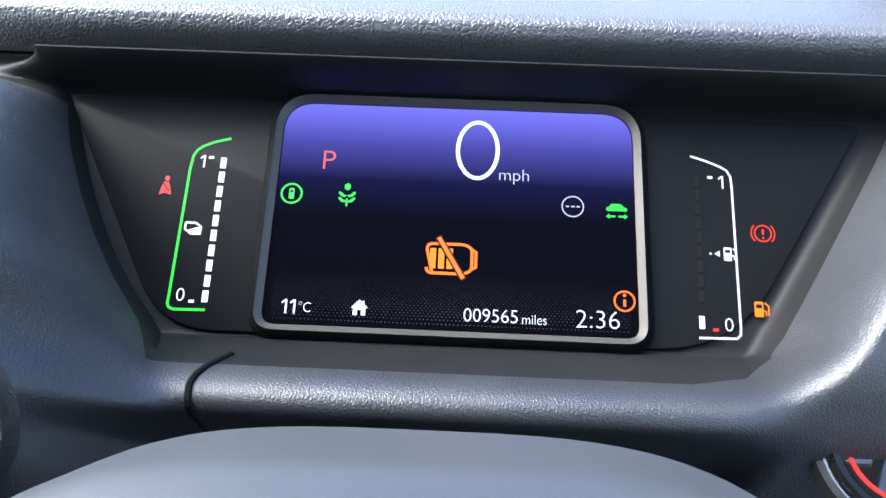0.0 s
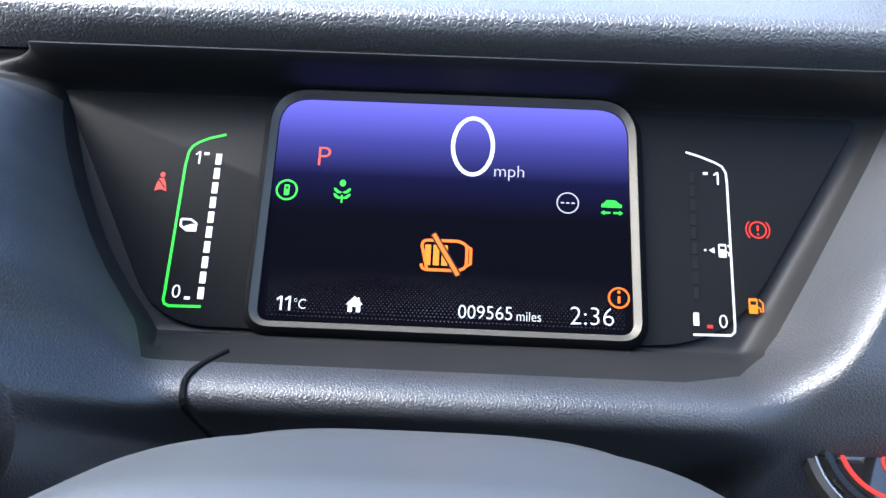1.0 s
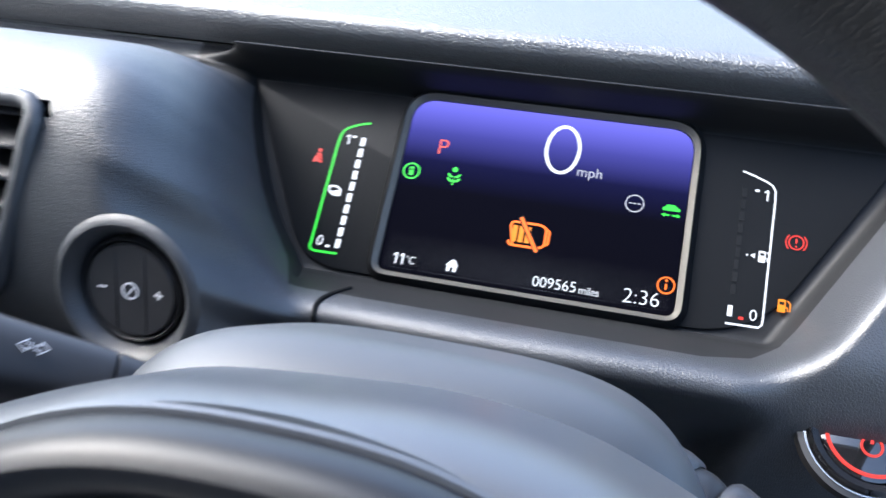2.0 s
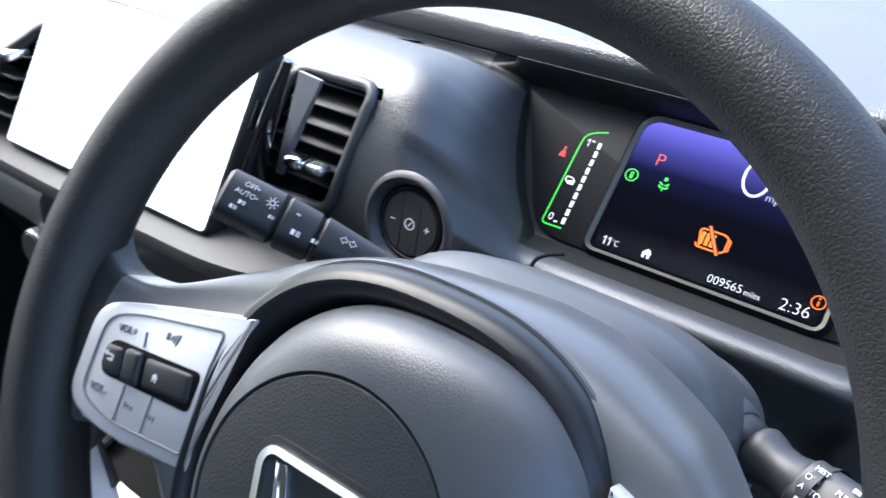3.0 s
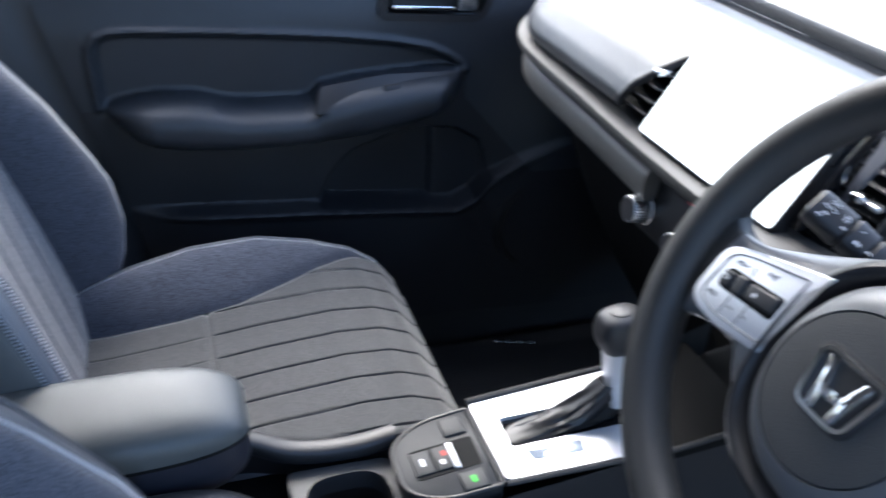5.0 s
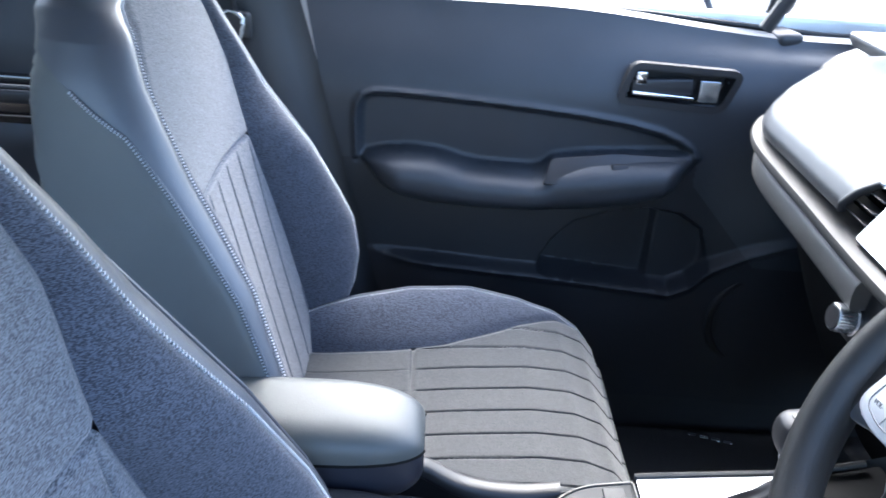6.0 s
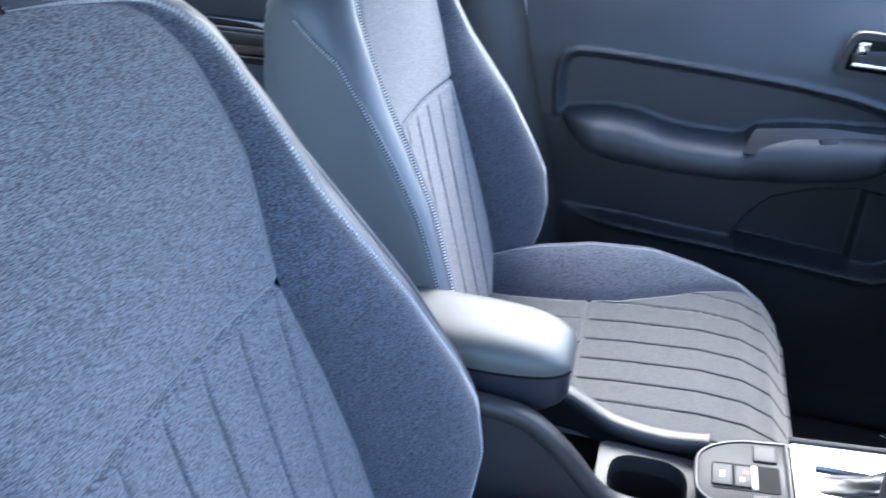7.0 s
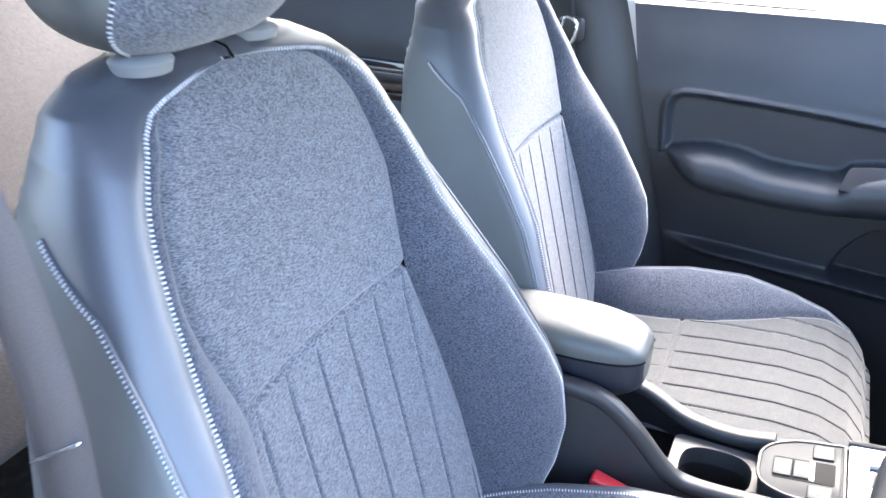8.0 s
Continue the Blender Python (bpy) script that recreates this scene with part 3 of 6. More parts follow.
FACE = sorted((p.z, p.y) for p in (dash_point(-0.23, v) for v in lin(-0.115, -0.030, 40)))


def vent_y(z):
    return float(np.interp(z, [p[0] for p in FACE], [p[1] for p in FACE]))


loop = [Vector((x, vent_y(z) - 0.0015, z)) for x, z in rounded(VENT, 0.012, 4)]
part("surround", tube(loop, 0.0040, 10, True, up=(0, 1, 0)), M_soft, vent_r)
bm = bmesh.new()
n = len(loop)
front = [bm.verts.new(p) for p in loop]
back = [bm.verts.new(p + Vector((-0.010, 0.07, -0.008))) for p in loop]
for i in range(n):
    bm.faces.new((front[i], front[(i + 1) % n], back[(i + 1) % n], back[i]))
bm.faces.new(back)
# duct walls coloured near black for the shade inside
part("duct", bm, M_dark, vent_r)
for i in range(6):
    z = 1.005 + 0.0118 * i
    t = (z - 0.998) / 0.070
    x0, x1 = 0.083 + 0.024 * t + 0.003, 0.156 + 0.017 * t - 0.003
    y = vent_y(z)
    bm = rbox((x1 - x0, 0.020, 0.0022), 0.0009, pose((x0 + x1) / 2, y + 0.013, z, 14), 2)
    part("slat", bm, M_black, vent_r)
    part("slat_edge", rbox((x1 - x0, 0.0022, 0.0016), 0.0006, pose((x0 + x1) / 2, y + 0.0028, z - 0.002), 1), M_smooth, vent_r)
part("tab", rbox((0.014, 0.013, 0.009), 0.003, pose(0.128, 0.754, 1.018)), M_chrome, vent_r, "bright metal vent tab")
part("tab_grip", rbox((0.014, 0.012, 0.007), 0.003, pose(0.143, 0.757, 1.016)), M_steel, vent_r)
part("vent_cheek", plate(rounded([(0.1020, 1.000), (0.1290, 1.076), (0.1480, 1.074), (0.1090, 1.000)][::-1], 0.001), 0.0, 0.002, 0.0006, m=Matrix(((1, 0, 0, 0), (0, 0, -1, 0.760), (0, 1, 0, 0), (0, 0, 0, 1)))), material("satin lilac grey", (0.13, 0.135, 0.155), 0.4, var=0.05), vent_r, "satin grey vent cheek")

# ---- dimmer knob in its dish ----
K = frame_matrix((0.2150, 0.7535, 1.0020), (1, 0, 0), (0, 0.20, 0.98), (0, -0.98, 0.20)) @ Matrix.Diagonal((0.88, 0.88, 0.95, 1))
dimmer = thing("dimmer_knob", "round black dimmer knob in a round dish", "knob")
part("dish", lathe([(0.0375, -0.0030), (0.0350, -0.0006), (0.0330, -0.0004), (0.0310, -0.0018), (0.0285, -0.0055), (0.0262, -0.0100), (0.0258, -0.016), (0.0, -0.016)], 48, K), M_soft, dimmer)
part("bezel", lathe([(0.0262, -0.014), (0.0258, -0.0075), (0.0245, -0.0062), (0.0236, -0.0072), (0.0234, -0.014)], 48, K), M_black, dimmer)
part("cap", lathe([(0.0228, -0.014), (0.0228, -0.0070), (0.0218, -0.0060), (0, -0.0060)], 48, K), M_smooth, dimmer)
KF = K @ pose(0, 0, -0.0074)
for x in (-0.0075, 0.0075):
    part("ridge", rbox((0.0008, 0.040, 0.0008), 0.0003, KF @ pose(x, 0, 0.0014), 1), M_black, dimmer)
part("minus_mark", rbox((0.004, 0.0008, 0.0004), 0, KF @ pose(-0.0145, 0, 0.0016)), M_glowless, dimmer)
bm = rbox((0.004, 0.0008, 0.0004), 0, KF @ pose(0.0145, 0, 0.0016))
rbox((0.0008, 0.004, 0.0004), 0, KF @ pose(0.0145, 0, 0.0016), bm=bm)
part("plus_mark", bm, M_glowless, dimmer)
bm = ring_plate(oval(0.0042, 0.0042, 24), oval(0.0034, 0.0034, 24), 0.0014, 0.0019, m=KF)
rbox((0.0008, 0.0042, 0.0004), 0, KF @ pose(0.0003, 0, 0.0017, 0, 0, -35), bm=bm)
part("dial_mark", bm, M_glowless, dimmer)

# ---- start button ----
B = S @ pose(0.1585, -0.0915, 0.0265, -14)
start = thing("start_button", "round black start button with a lit red ring", "button")
part("bezel", lathe([(0.0265, -0.006), (0.0265, 0.002), (0.0245, 0.0045), (0.0215, 0.003), (0.0205, -0.002)], 48, B), M_gloss, start, "glossy black outer ring")
part("chrome_line", ring_plate(oval(0.0272, 0.0272, 48), oval(0.0262, 0.0262, 48), -0.002, 0.0016, m=B), M_steel, start)
part("collar", lathe([(0.030, -0.004), (0.0295, 0.0005), (0.0262, 0.001)], 48, B), M_black, start)
part("cap", lathe([(0.0205, -0.002), (0.0202, 0.001), (0.018, 0.002), (0, 0.0024)], 40, B), M_gloss, start)
part("lit_ring", ring_plate(oval(0.0186, 0.0186, 48), oval(0.0172, 0.0172, 48), 0.0012, 0.0026, m=B), G_red, start, "lit red ring")
writing("POWER", 0.0068, G_red, B @ pose(0, 0.0055, 0.0026), start)
bm = ring_plate(oval(0.0046, 0.0046, 32), oval(0.0036, 0.0036, 32), 0.0024, 0.0028, m=B @ pose(0, -0.0055, 0))
part("power_mark", bm, G_red, start)
part("power_bar", rbox((0.0012, 0.006, 0.0006), 0, B @ pose(0, -0.0015, 0.0028)), G_red, start)

# ---- meter cluster ----
cluster = thing("meter_cluster", "digital meter panel with lit warning lamps and gauges", "instrument panel")
lo, hi = panel_edges(-0.0535), panel_edges(0.0475)
out = rounded([(lo[0], -0.0535, 0.022), (lo[1], -0.0535, 0.032), (hi[1], 0.0475, 0.006), (hi[0], 0.0475, 0.006)], 0.01, 6)
part("panel", plate(out, -0.004, 0.0022, 0.0008, m=S), M_panel, cluster, "satin black meter panel")
sw, sh = 0.149, 0.0995
scr = rounded([(-sw / 2, -sh / 2), (sw / 2, -sh / 2), (sw / 2 - 0.001, sh / 2 - 0.003, 0.013), (-sw / 2 + 0.001, sh / 2 - 0.003, 0.013)], 0.005, 8)
M_bronze = material("satin warm metal", (0.085, 0.080, 0.070), 0.48, 0.5, var=0.06)


def slope_ring(name, o0, z0, o1, z1, mat, label=""):
    """A ring round the display whose face slopes from one outline and height to the other."""
    bm = bmesh.new()
    rows = [[bm.verts.new((x, y, z)) for x, y in offset_outline(scr, -o)] for o, z in ((o0, 0.0), (o0, z0), (o1, z1), (o1, 0.0))]
    for r_, q_ in zip(rows, rows[1:]):
        for i in range(len(r_)):
            bm.faces.new((r_[i], r_[(i + 1) % len(r_)], q_[(i + 1) % len(r_)], q_[i]))
    return part(name, bm, mat, cluster, label, m=S)


slope_ring("screen_frame", 0.0031, 0.0068, 0.0004, 0.0042, M_bronze, "narrow satin metal frame")
slope_ring("screen_edge", 0.0062, 0.0030, 0.0033, 0.0066, M_panel)
m = bpy.data.materials.new("meter display")
m.use_nodes = True
n, l = m.node_tree.nodes, m.node_tree.links
p = n["Principled BSDF"]
p.inputs["Base Color"].default_value = (0.0015, 0.0015, 0.002, 1)
p.inputs["Roughness"].default_value = 0.28
co, sx = n.new("ShaderNodeTexCoord"), n.new("ShaderNodeSeparateXYZ")
l.new(co.outputs["Generated"], sx.inputs[0])
ra = n.new("ShaderNodeValToRGB")
for k, (q, c) in enumerate(((0.0, (0.0008, 0.0008, 0.0025)), (0.50, (0.0008, 0.0008, 0.004)), (0.66, (0.006, 0.006, 0.035)), (0.82, (0.055, 0.05, 0.24)), (1.0, (0.16, 0.14, 0.60)))):
    e = ra.color_ramp.elements[k] if k < 2 else ra.color_ramp.elements.new(q)
    e.position, e.color = q, (*c, 1)
l.new(sx.outputs["Z"], ra.inputs[0])
l.new(ra.outputs[0], p.inputs["Emission Color"])
p.inputs["Emission Strength"].default_value = 0.25
p.inputs["Specular IOR Level"].default_value = 0.04
p.inputs["IOR"].default_value = 1.08
part("display", plate(scr, 0.0, 0.0036, 0.0, m=S), m, cluster, "lit display with a violet glow towards its top")
ZS, ZP = 0.0038, 0.0024        # heights of marks on the display and on the panel


def bar(pts, w, z, mat, name, round_ends=False):
    """A flat stroke along pts (x, y) on the panel."""
    P = [Vector((x, y, 0)) for x, y in pts]
    bm = bmesh.new()
    L, R = [], []
    for i, q in enumerate(P):
        d = (P[min(i + 1, len(P) - 1)] - P[max(i - 1, 0)]).normalized()
        k = Vector((-d.y, d.x, 0)) * w / 2
        L.append(bm.verts.new(q + k + Vector((0, 0, z))))
        R.append(bm.verts.new(q - k + Vector((0, 0, z))))
    for i in range(len(P) - 1):
        bm.faces.new((L[i], L[i + 1], R[i + 1], R[i]))
    bm.transform(S)
    return part(name, bm, mat, cluster, smooth=False)


def blob(pts, z, mat, name, at=(0, 0), s=1.0):
    bm = bmesh.new()
    bm.faces.new([bm.verts.new((at[0] + x * s, at[1] + y * s, z)) for x, y in pts])
    bm.transform(S)
    return part(name, bm, mat, cluster, smooth=False)


def hoop(at, r, w, z, mat, name, n=32, a0=0.0, a1=6.2832, squash=1.0):
    return bar([(at[0] + r * math.cos(a0 + (a1 - a0) * i / n), at[1] + r * squash * math.sin(a0 + (a1 - a0) * i / n)) for i in range(n + 1)], w, z, mat, name)


def mark(text, size, x, y, mat, z=ZS, squeeze=1.0, align="CENTER", thin=0.012):
    return writing(text, size, mat, S @ pose(x, y, z), cluster, squeeze=squeeze, align=align, depth=0.0, thin=thin)


def one(x, y, h, mat, z):
    bar([(x + 0.16 * h, y - h / 2), (x + 0.16 * h, y + h / 2)], 0.13 * h, z, mat, "digit")
    bar([(x + 0.14 * h, y + 0.47 * h), (x - 0.14 * h, y + 0.24 * h)], 0.12 * h, z, mat, "digit_flag")


# speed
hoop((0.0088, 0.0280), 0.0084, 0.0017, ZS, G_white, "speed_digit", 40, squash=1.52)
mark("mph", 0.0076, 0.0243, 0.0170, G_dim)
mark("P", 0.0125, -0.0537, 0.0204, lamp_material("lit red letter", (1.0, 0.10, 0.04), 0.9))
# left display lamps
hoop((-0.0678, 0.0053), 0.0042, 0.0008, ZS, G_green, "safety_lamp")
blob(rounded([(-1.1, -2.4), (1.1, -2.4), (1.1, 2.4), (-1.1, 2.4)], 0.7, 3), ZS, G_green, "car_mark", (-0.0678, 0.0053), 0.001)
part("car_window", rbox((0.0012, 0.0010, 0.0002), 0, S @ pose(-0.0678, 0.0062, ZS + 0.0001)), M_dark, cluster)
leaf = [(0, 0), (1.2, 0.3), (2.6, 1.5), (3.6, 1.7), (3.3, 0.6), (2.2, -0.5), (0.9, -0.7)]
for dy in (-0.0002, -0.0026):
    blob(leaf, ZS, G_green, "leaf_mark", (-0.0447, 0.0055 + dy), 0.001)
    blob([(-x, y) for x, y in leaf][::-1], ZS, G_green, "leaf_mark", (-0.0447, 0.0055 + dy), 0.001)
blob(oval(0.0013, 0.0015, 14), ZS, G_green, "bud_mark", (-0.0447, 0.0092))
bar([(-0.0447, 0.004), (-0.0447, 0.0005)], 0.0007, ZS, G_green, "stem_mark")
# right display lamps
hoop((0.0487, 0.0043), 0.0044, 0.0005, ZS, G_dim, "limit_lamp")
for dx in (-0.0022, 0, 0.0022):
    bar([(0.0487 + dx - 0.0007, 0.0043), (0.0487 + dx + 0.0007, 0.0043)], 0.0006, ZS, G_dim, "dash_mark")
carpts = [(-4.3, -0.6), (-4.3, 0.9), (-3.2, 1.2), (-2.2, 2.6), (1.6, 2.6), (2.9, 1.2), (4.2, 0.8), (4.2, -0.6)]
blob(rounded(carpts, 0.5, 3), ZS, G_green, "car_mark", (0.0668, 0.0036), 0.001)
for s in (-1, 1):
    blob([(s * 0.6, -0.4), (s * 0.6, 0.4), (s * 3.0, 0.4), (s * 3.0, 1.1), (s * 4.6, 0), (s * 3.0, -1.1), (s * 3.0, -0.4)][::s], ZS, G_green, "arrow_mark", (0.0668, 0.0007), 0.001)
# battery warning in the middle
hot = lamp_material("hot orange", (1.0, 0.15, 0.002), 1.5)
bar([(x * 0.001 - 0.0007, y * 0.001 - 0.0203) for x, y in rounded([(-9.7, -6.2), (5.6, -6.2), (8.6, -4.6), (8.6, 4.6), (5.6, 6.2), (-9.7, 6.2)], 2.4, 4)] + [(-0.0007 - 0.0073, -0.0203 - 0.0062)], 0.0012, ZS, hot, "battery_mark")
bar([(0.0075, -0.0160), (0.0095, -0.0170), (0.0095, -0.0236), (0.0075, -0.0246)], 0.0012, ZS, hot, "battery_mark")
for dx in (-0.0072, -0.0038, -0.0004):
    bar([(dx - 0.0007, -0.0246), (dx - 0.0007, -0.0160)], 0.0024, ZS, G_amber, "battery_cell")
bar([(-0.0062, -0.0110), (0.0050, -0.0290)], 0.0030, ZS + 0.0002, M_dark, "slash_gap")
bar([(-0.0058, -0.0115), (0.0046, -0.0285)], 0.0016, ZS + 0.0004, hot, "slash_mark")
# lower line of the display
one(-0.0664, -0.0427, 0.0058, G_white, ZS)
one(-0.0630, -0.0427, 0.0058, G_white, ZS)
mark("°C", 0.0058, -0.0580, -0.0430, G_white, squeeze=0.85)
blob([(-3.4, -0.2), (-2.5, -0.2), (-2.5, -3.2), (-0.8, -3.2), (-0.8, -1.0), (0.8, -1.0), (0.8, -3.2), (2.5, -3.2), (2.5, -0.2), (3.4, -0.2), (1.9, 1.6), (1.9, 2.8), (1.2, 2.8), (1.2, 2.2), (0, 3.3)], ZS, G_white, "house_mark", (-0.0362, -0.0420), 0.001)
mark("009565", 0.0078, 0.0162, -0.0435, G_white, squeeze=0.95)
mark("miles", 0.0058, 0.0334, -0.0443, G_white, squeeze=0.85)
mark("2:36", 0.0106, 0.0585, -0.0433, G_white, thin=0.018)
hoop((0.0692, -0.0350), 0.0040, 0.0008, ZS, G_orange, "notice_lamp")
bar([(0.0692, -0.0372), (0.0692, -0.0343)], 0.0011, ZS, G_orange, "notice_stem")
blob(oval(0.0007, 0.0007, 10), ZS, G_orange, "notice_dot", (0.0692, -0.0326))
# faint dotted floor on the display
bm = bmesh.new()
for j in range(22):
    y = -0.0475 + 0.0205 * (j / 22) ** 0.8
    for i in range(-45, 46):
        x = i * 0.0016 + (0.0008 if j % 2 else 0)
        if abs(x) < 0.072:
            s = 0.00017 * (1 - j / 23) ** 0.7 * (1 - 0.35 * abs(x) / 0.072)
            bm.faces.new([bm.verts.new((x + a, y + c, ZS - 0.0001)) for a, c in ((-s, -s), (s, -s), (s, s), (-s, s))])
bm.transform(S)
tagged(part("dot_floor", bm, lamp_material("faint dots", (0.32, 0.32, 0.36), 0.6), cluster, smooth=False), kind="stuff")
# charge gauge
bar([(-0.0962, 0.0296), (-0.1030, 0.0277), (-0.1075, 0.0256), (-0.1098, 0.0238), (-0.1112, 0.0212), (-0.1119, 0.015), (-0.1132, -0.0405), (-0.1134, -0.0430), (-0.1128, -0.0446), (-0.1108, -0.0455), (-0.0979, -0.0453)], 0.0011, ZP, G_green, "charge_line")
for i in range(10):
    y = 0.0183 - 0.00645 * i
    part("charge_segment", rbox((0.0024, 0.0048, 0.0002), 0, S @ pose(-0.0982 - 0.00004 * i, y, ZP)), G_white, cluster)
one(-0.1072, 0.0187, 0.0056, G_white, ZP)
bar([(-0.1046, 0.0206), (-0.1024, 0.0206)], 0.0012, ZP, G_white, "tick")
mark("0", 0.0078, -0.1086, -0.0397, G_white, ZP)
bar([(-0.1050, -0.0420), (-0.1028, -0.0420)], 0.0012, ZP, G_white, "tick")
bar([(x * 0.001 - 0.1072, y * 0.001 - 0.0110) for x, y in ((-3.3, 2.2), (-3.3, -0.6), (-0.6, -2.6), (3.2, -2.6), (3.2, 0.5), (0.8, 2.2), (-3.3, 2.2))], 0.0009, ZP, G_white, "battery_pack_mark")
blob([(-2.0, -1.0), (-0.4, -2.4), (3.0, -2.4), (3.0, 0.2), (1.2, 0.2)], ZP, G_white, "battery_pack_fill", (-0.1072, -0.0110), 0.001)
blob(oval(0.0011, 0.0012, 10), ZP, G_red, "belt_lamp_head", (-0.1208, 0.0104))
blob([(-1.0, 2.6), (1.0, 2.6), (2.0, 0.0), (2.6, -3.2), (0.5, -2.4), (-0.5, -2.4), (-2.6, -3.2), (-2.0, 0.0)], ZP, G_red, "belt_lamp", (-0.1210, 0.0062), 0.001)
bar([(-0.1226, 0.0085), (-0.1192, 0.0045)], 0.0005, ZP + 0.0002, M_dark, "belt_line")
# fuel gauge
bar([(0.0984, 0.0295), (0.1045, 0.0276), (0.1105, 0.0252), (0.1132, 0.0236), (0.1147, 0.0208), (0.1150, 0.0160), (0.1152, -0.0440), (0.1150, -0.0466), (0.1135, -0.0480), (0.0986, -0.0483)], 0.0009, ZP, G_white, "fuel_line")
part("fuel_segment", rbox((0.0022, 0.0052, 0.0002), 0, S @ pose(0.1000, -0.0420, ZP)), G_white, cluster)
for i in range(9):
    part("dark_segment", rbox((0.0024, 0.0048, 0.0002), 0, S @ pose(0.1004, 0.0183 - 0.0062 * i, ZP)), M_panel, cluster)
one(0.1104, 0.0182, 0.0056, G_white, ZP)
bar([(0.1052, 0.0202), (0.1072, 0.0202)], 0.0012, ZP, G_white, "tick")
mark("0", 0.0078, 0.1107, -0.0428, G_white, ZP)
bar([(0.1042, -0.0448), (0.1065, -0.0448)], 0.0014, ZP, G_red, "empty_tick")


def pump(x, y, mat, s):
    o = [blob(rounded([(-2.2, -3), (1.2, -3), (1.2, 3), (-2.2, 3)], 0.5, 2), ZP, mat, "pump_mark", (x, y), s)]
    part("pump_window", rbox((0.0022 * s * 1000, 0.0014 * s * 1000, 0.0002), 0, S @ pose(x - 0.0005, y + 0.0012, ZP + 0.0001)), M_dark, cluster)
    bar([(x + a * s, y + c * s) for a, c in ((1.2, -0.5), (2.2, -0.8), (2.2, -2.2), (3.2, -2.2), (3.2, 1.2), (1.8, 2.6))], 0.0006, ZP, mat, "pump_hose")


pump(0.1122, -0.0132, G_white, 0.00095)
blob([(-1.2, 0), (1.0, 1.3), (1.0, -1.3)], ZP, G_white, "arrow_mark", (0.1075, -0.0132), 0.001)
blob(oval(0.0005, 0.0005, 8), ZP, G_white, "dot_mark", (0.1048, -0.0132))
pump(0.1234, -0.0357, G_amber, 0.00105)
hoop((0.1266, -0.0037), 0.0034, 0.0007, ZP, G_red, "brake_lamp")
hoop((0.1266, -0.0037), 0.0048, 0.0006, ZP, G_red, "brake_arc", 12, -0.8, 0.8)
hoop((0.1266, -0.0037), 0.0048, 0.0006, ZP, G_red, "brake_arc", 12, math.pi - 0.8, math.pi + 0.8)
bar([(0.1266, -0.0042), (0.1266, -0.0018)], 0.0009, ZP, G_red, "brake_stem")
blob(oval(0.0005, 0.0005, 8), ZP, G_red, "brake_dot", (0.1266, -0.0056))
# gap between the shelf and the left-hand moulding
gap = [dash_point(x, v) + Vector((0, -0.0004, 0.0004)) for x, v in ((-0.0795, -0.0660), (-0.0845, -0.0730), (-0.0870, -0.0785), (-0.0870, -0.0838), (-0.0860, -0.089), (-0.085, -0.096), (-0.085, -0.110), (-0.085, -0.13))]
part("moulding_gap", tube(spline(gap, 4), 0.0012, 8, up=(1, 0, 0)), M_dark, dashboard)

# ---- steering wheel ----
RAKE = radians(31.0)
WC = (0.344, 0.569, 1.045)
WH = frame_matrix(WC, (1, 0, 0), (0, math.sin(RAKE), math.cos(RAKE)), (0, -math.cos(RAKE), math.sin(RAKE)))   # x across, y up the wheel, z to the driver
wheel = thing("steering_wheel", "black grained leather two-spoke steering wheel", "steering wheel")
RIM = 0.1655


def rim_section(a):
    grip = 1 + 0.10 * (math.exp(-((a - math.radians(200)) / 0.5) ** 2) + math.exp(-((a - math.radians(-20) + 0) / 0.5) ** 2) + math.exp(-((a - math.radians(340)) / 0.5) ** 2))
    return 0.0155 * grip, 0.0170 * grip


bm = bmesh.new()
rows = []
N = 160
for i in range(N):
    a = 2 * math.pi * i / N
    rx, rz = rim_section(a)
    rows.append([bm.verts.new(((RIM + rx * math.cos(k * math.pi / 10)) * math.cos(a), (RIM + rx * math.cos(k * math.pi / 10)) * math.sin(a), rz * math.sin(k * math.pi / 10))) for k in range(20)])
for i in range(N):
    r, q = rows[i], rows[(i + 1) % N]
    for k in range(20):
        bm.faces.new((r[k], r[(k + 1) % 20], q[(k + 1) % 20], q[k]))
part("rim", bm, M_rim, wheel, m=WH)
# body of the two spokes, arching over the hub
up = [(-0.160, 0.034), (-0.154, 0.0215), (-0.146, 0.0130), (-0.136, 0.0090), (-0.119, 0.0125), (-0.088, 0.031), (-0.056, 0.048), (-0.028, 0.058), (0.0, 0.0615)]
lowr = [(-0.160, -0.076), (-0.150, -0.064), (-0.126, -0.054), (-0.098, -0.051), (-0.084, -0.056), (-0.070, -0.072), (-0.04, -0.090), (0.0, -0.096)]
up_right = [(0.0, 0.0615), (0.028, 0.0632), (0.050, 0.0616), (0.068, 0.0575), (0.090, 0.0485), (0.102, 0.0415), (0.119, 0.0265), (0.134, 0.0165), (0.146, 0.0165), (0.154, 0.0225), (0.160, 0.034)]
half_up = spline([(x, y, 0) for x, y in up], 5)
half_lo = spline([(x, y, 0) for x, y in lowr], 5)
top_line = [(p.x, p.y) for p in half_up] + [(p.x, p.y) for p in spline([(x, y, 0) for x, y in up_right], 5)[1:]]
low_line = [(p.x, p.y) for p in half_lo] + [(-p.x, p.y) for p in half_lo[-2::-1]]
nn = 260


def resample(line, n):
    xs_ = np.linspace(-0.160, 0.160, n)
    return list(zip(xs_, np.interp(xs_, [p[0] for p in line], [p[1] for p in line])))


tl, ll = resample(top_line, nn), resample(low_line, nn)


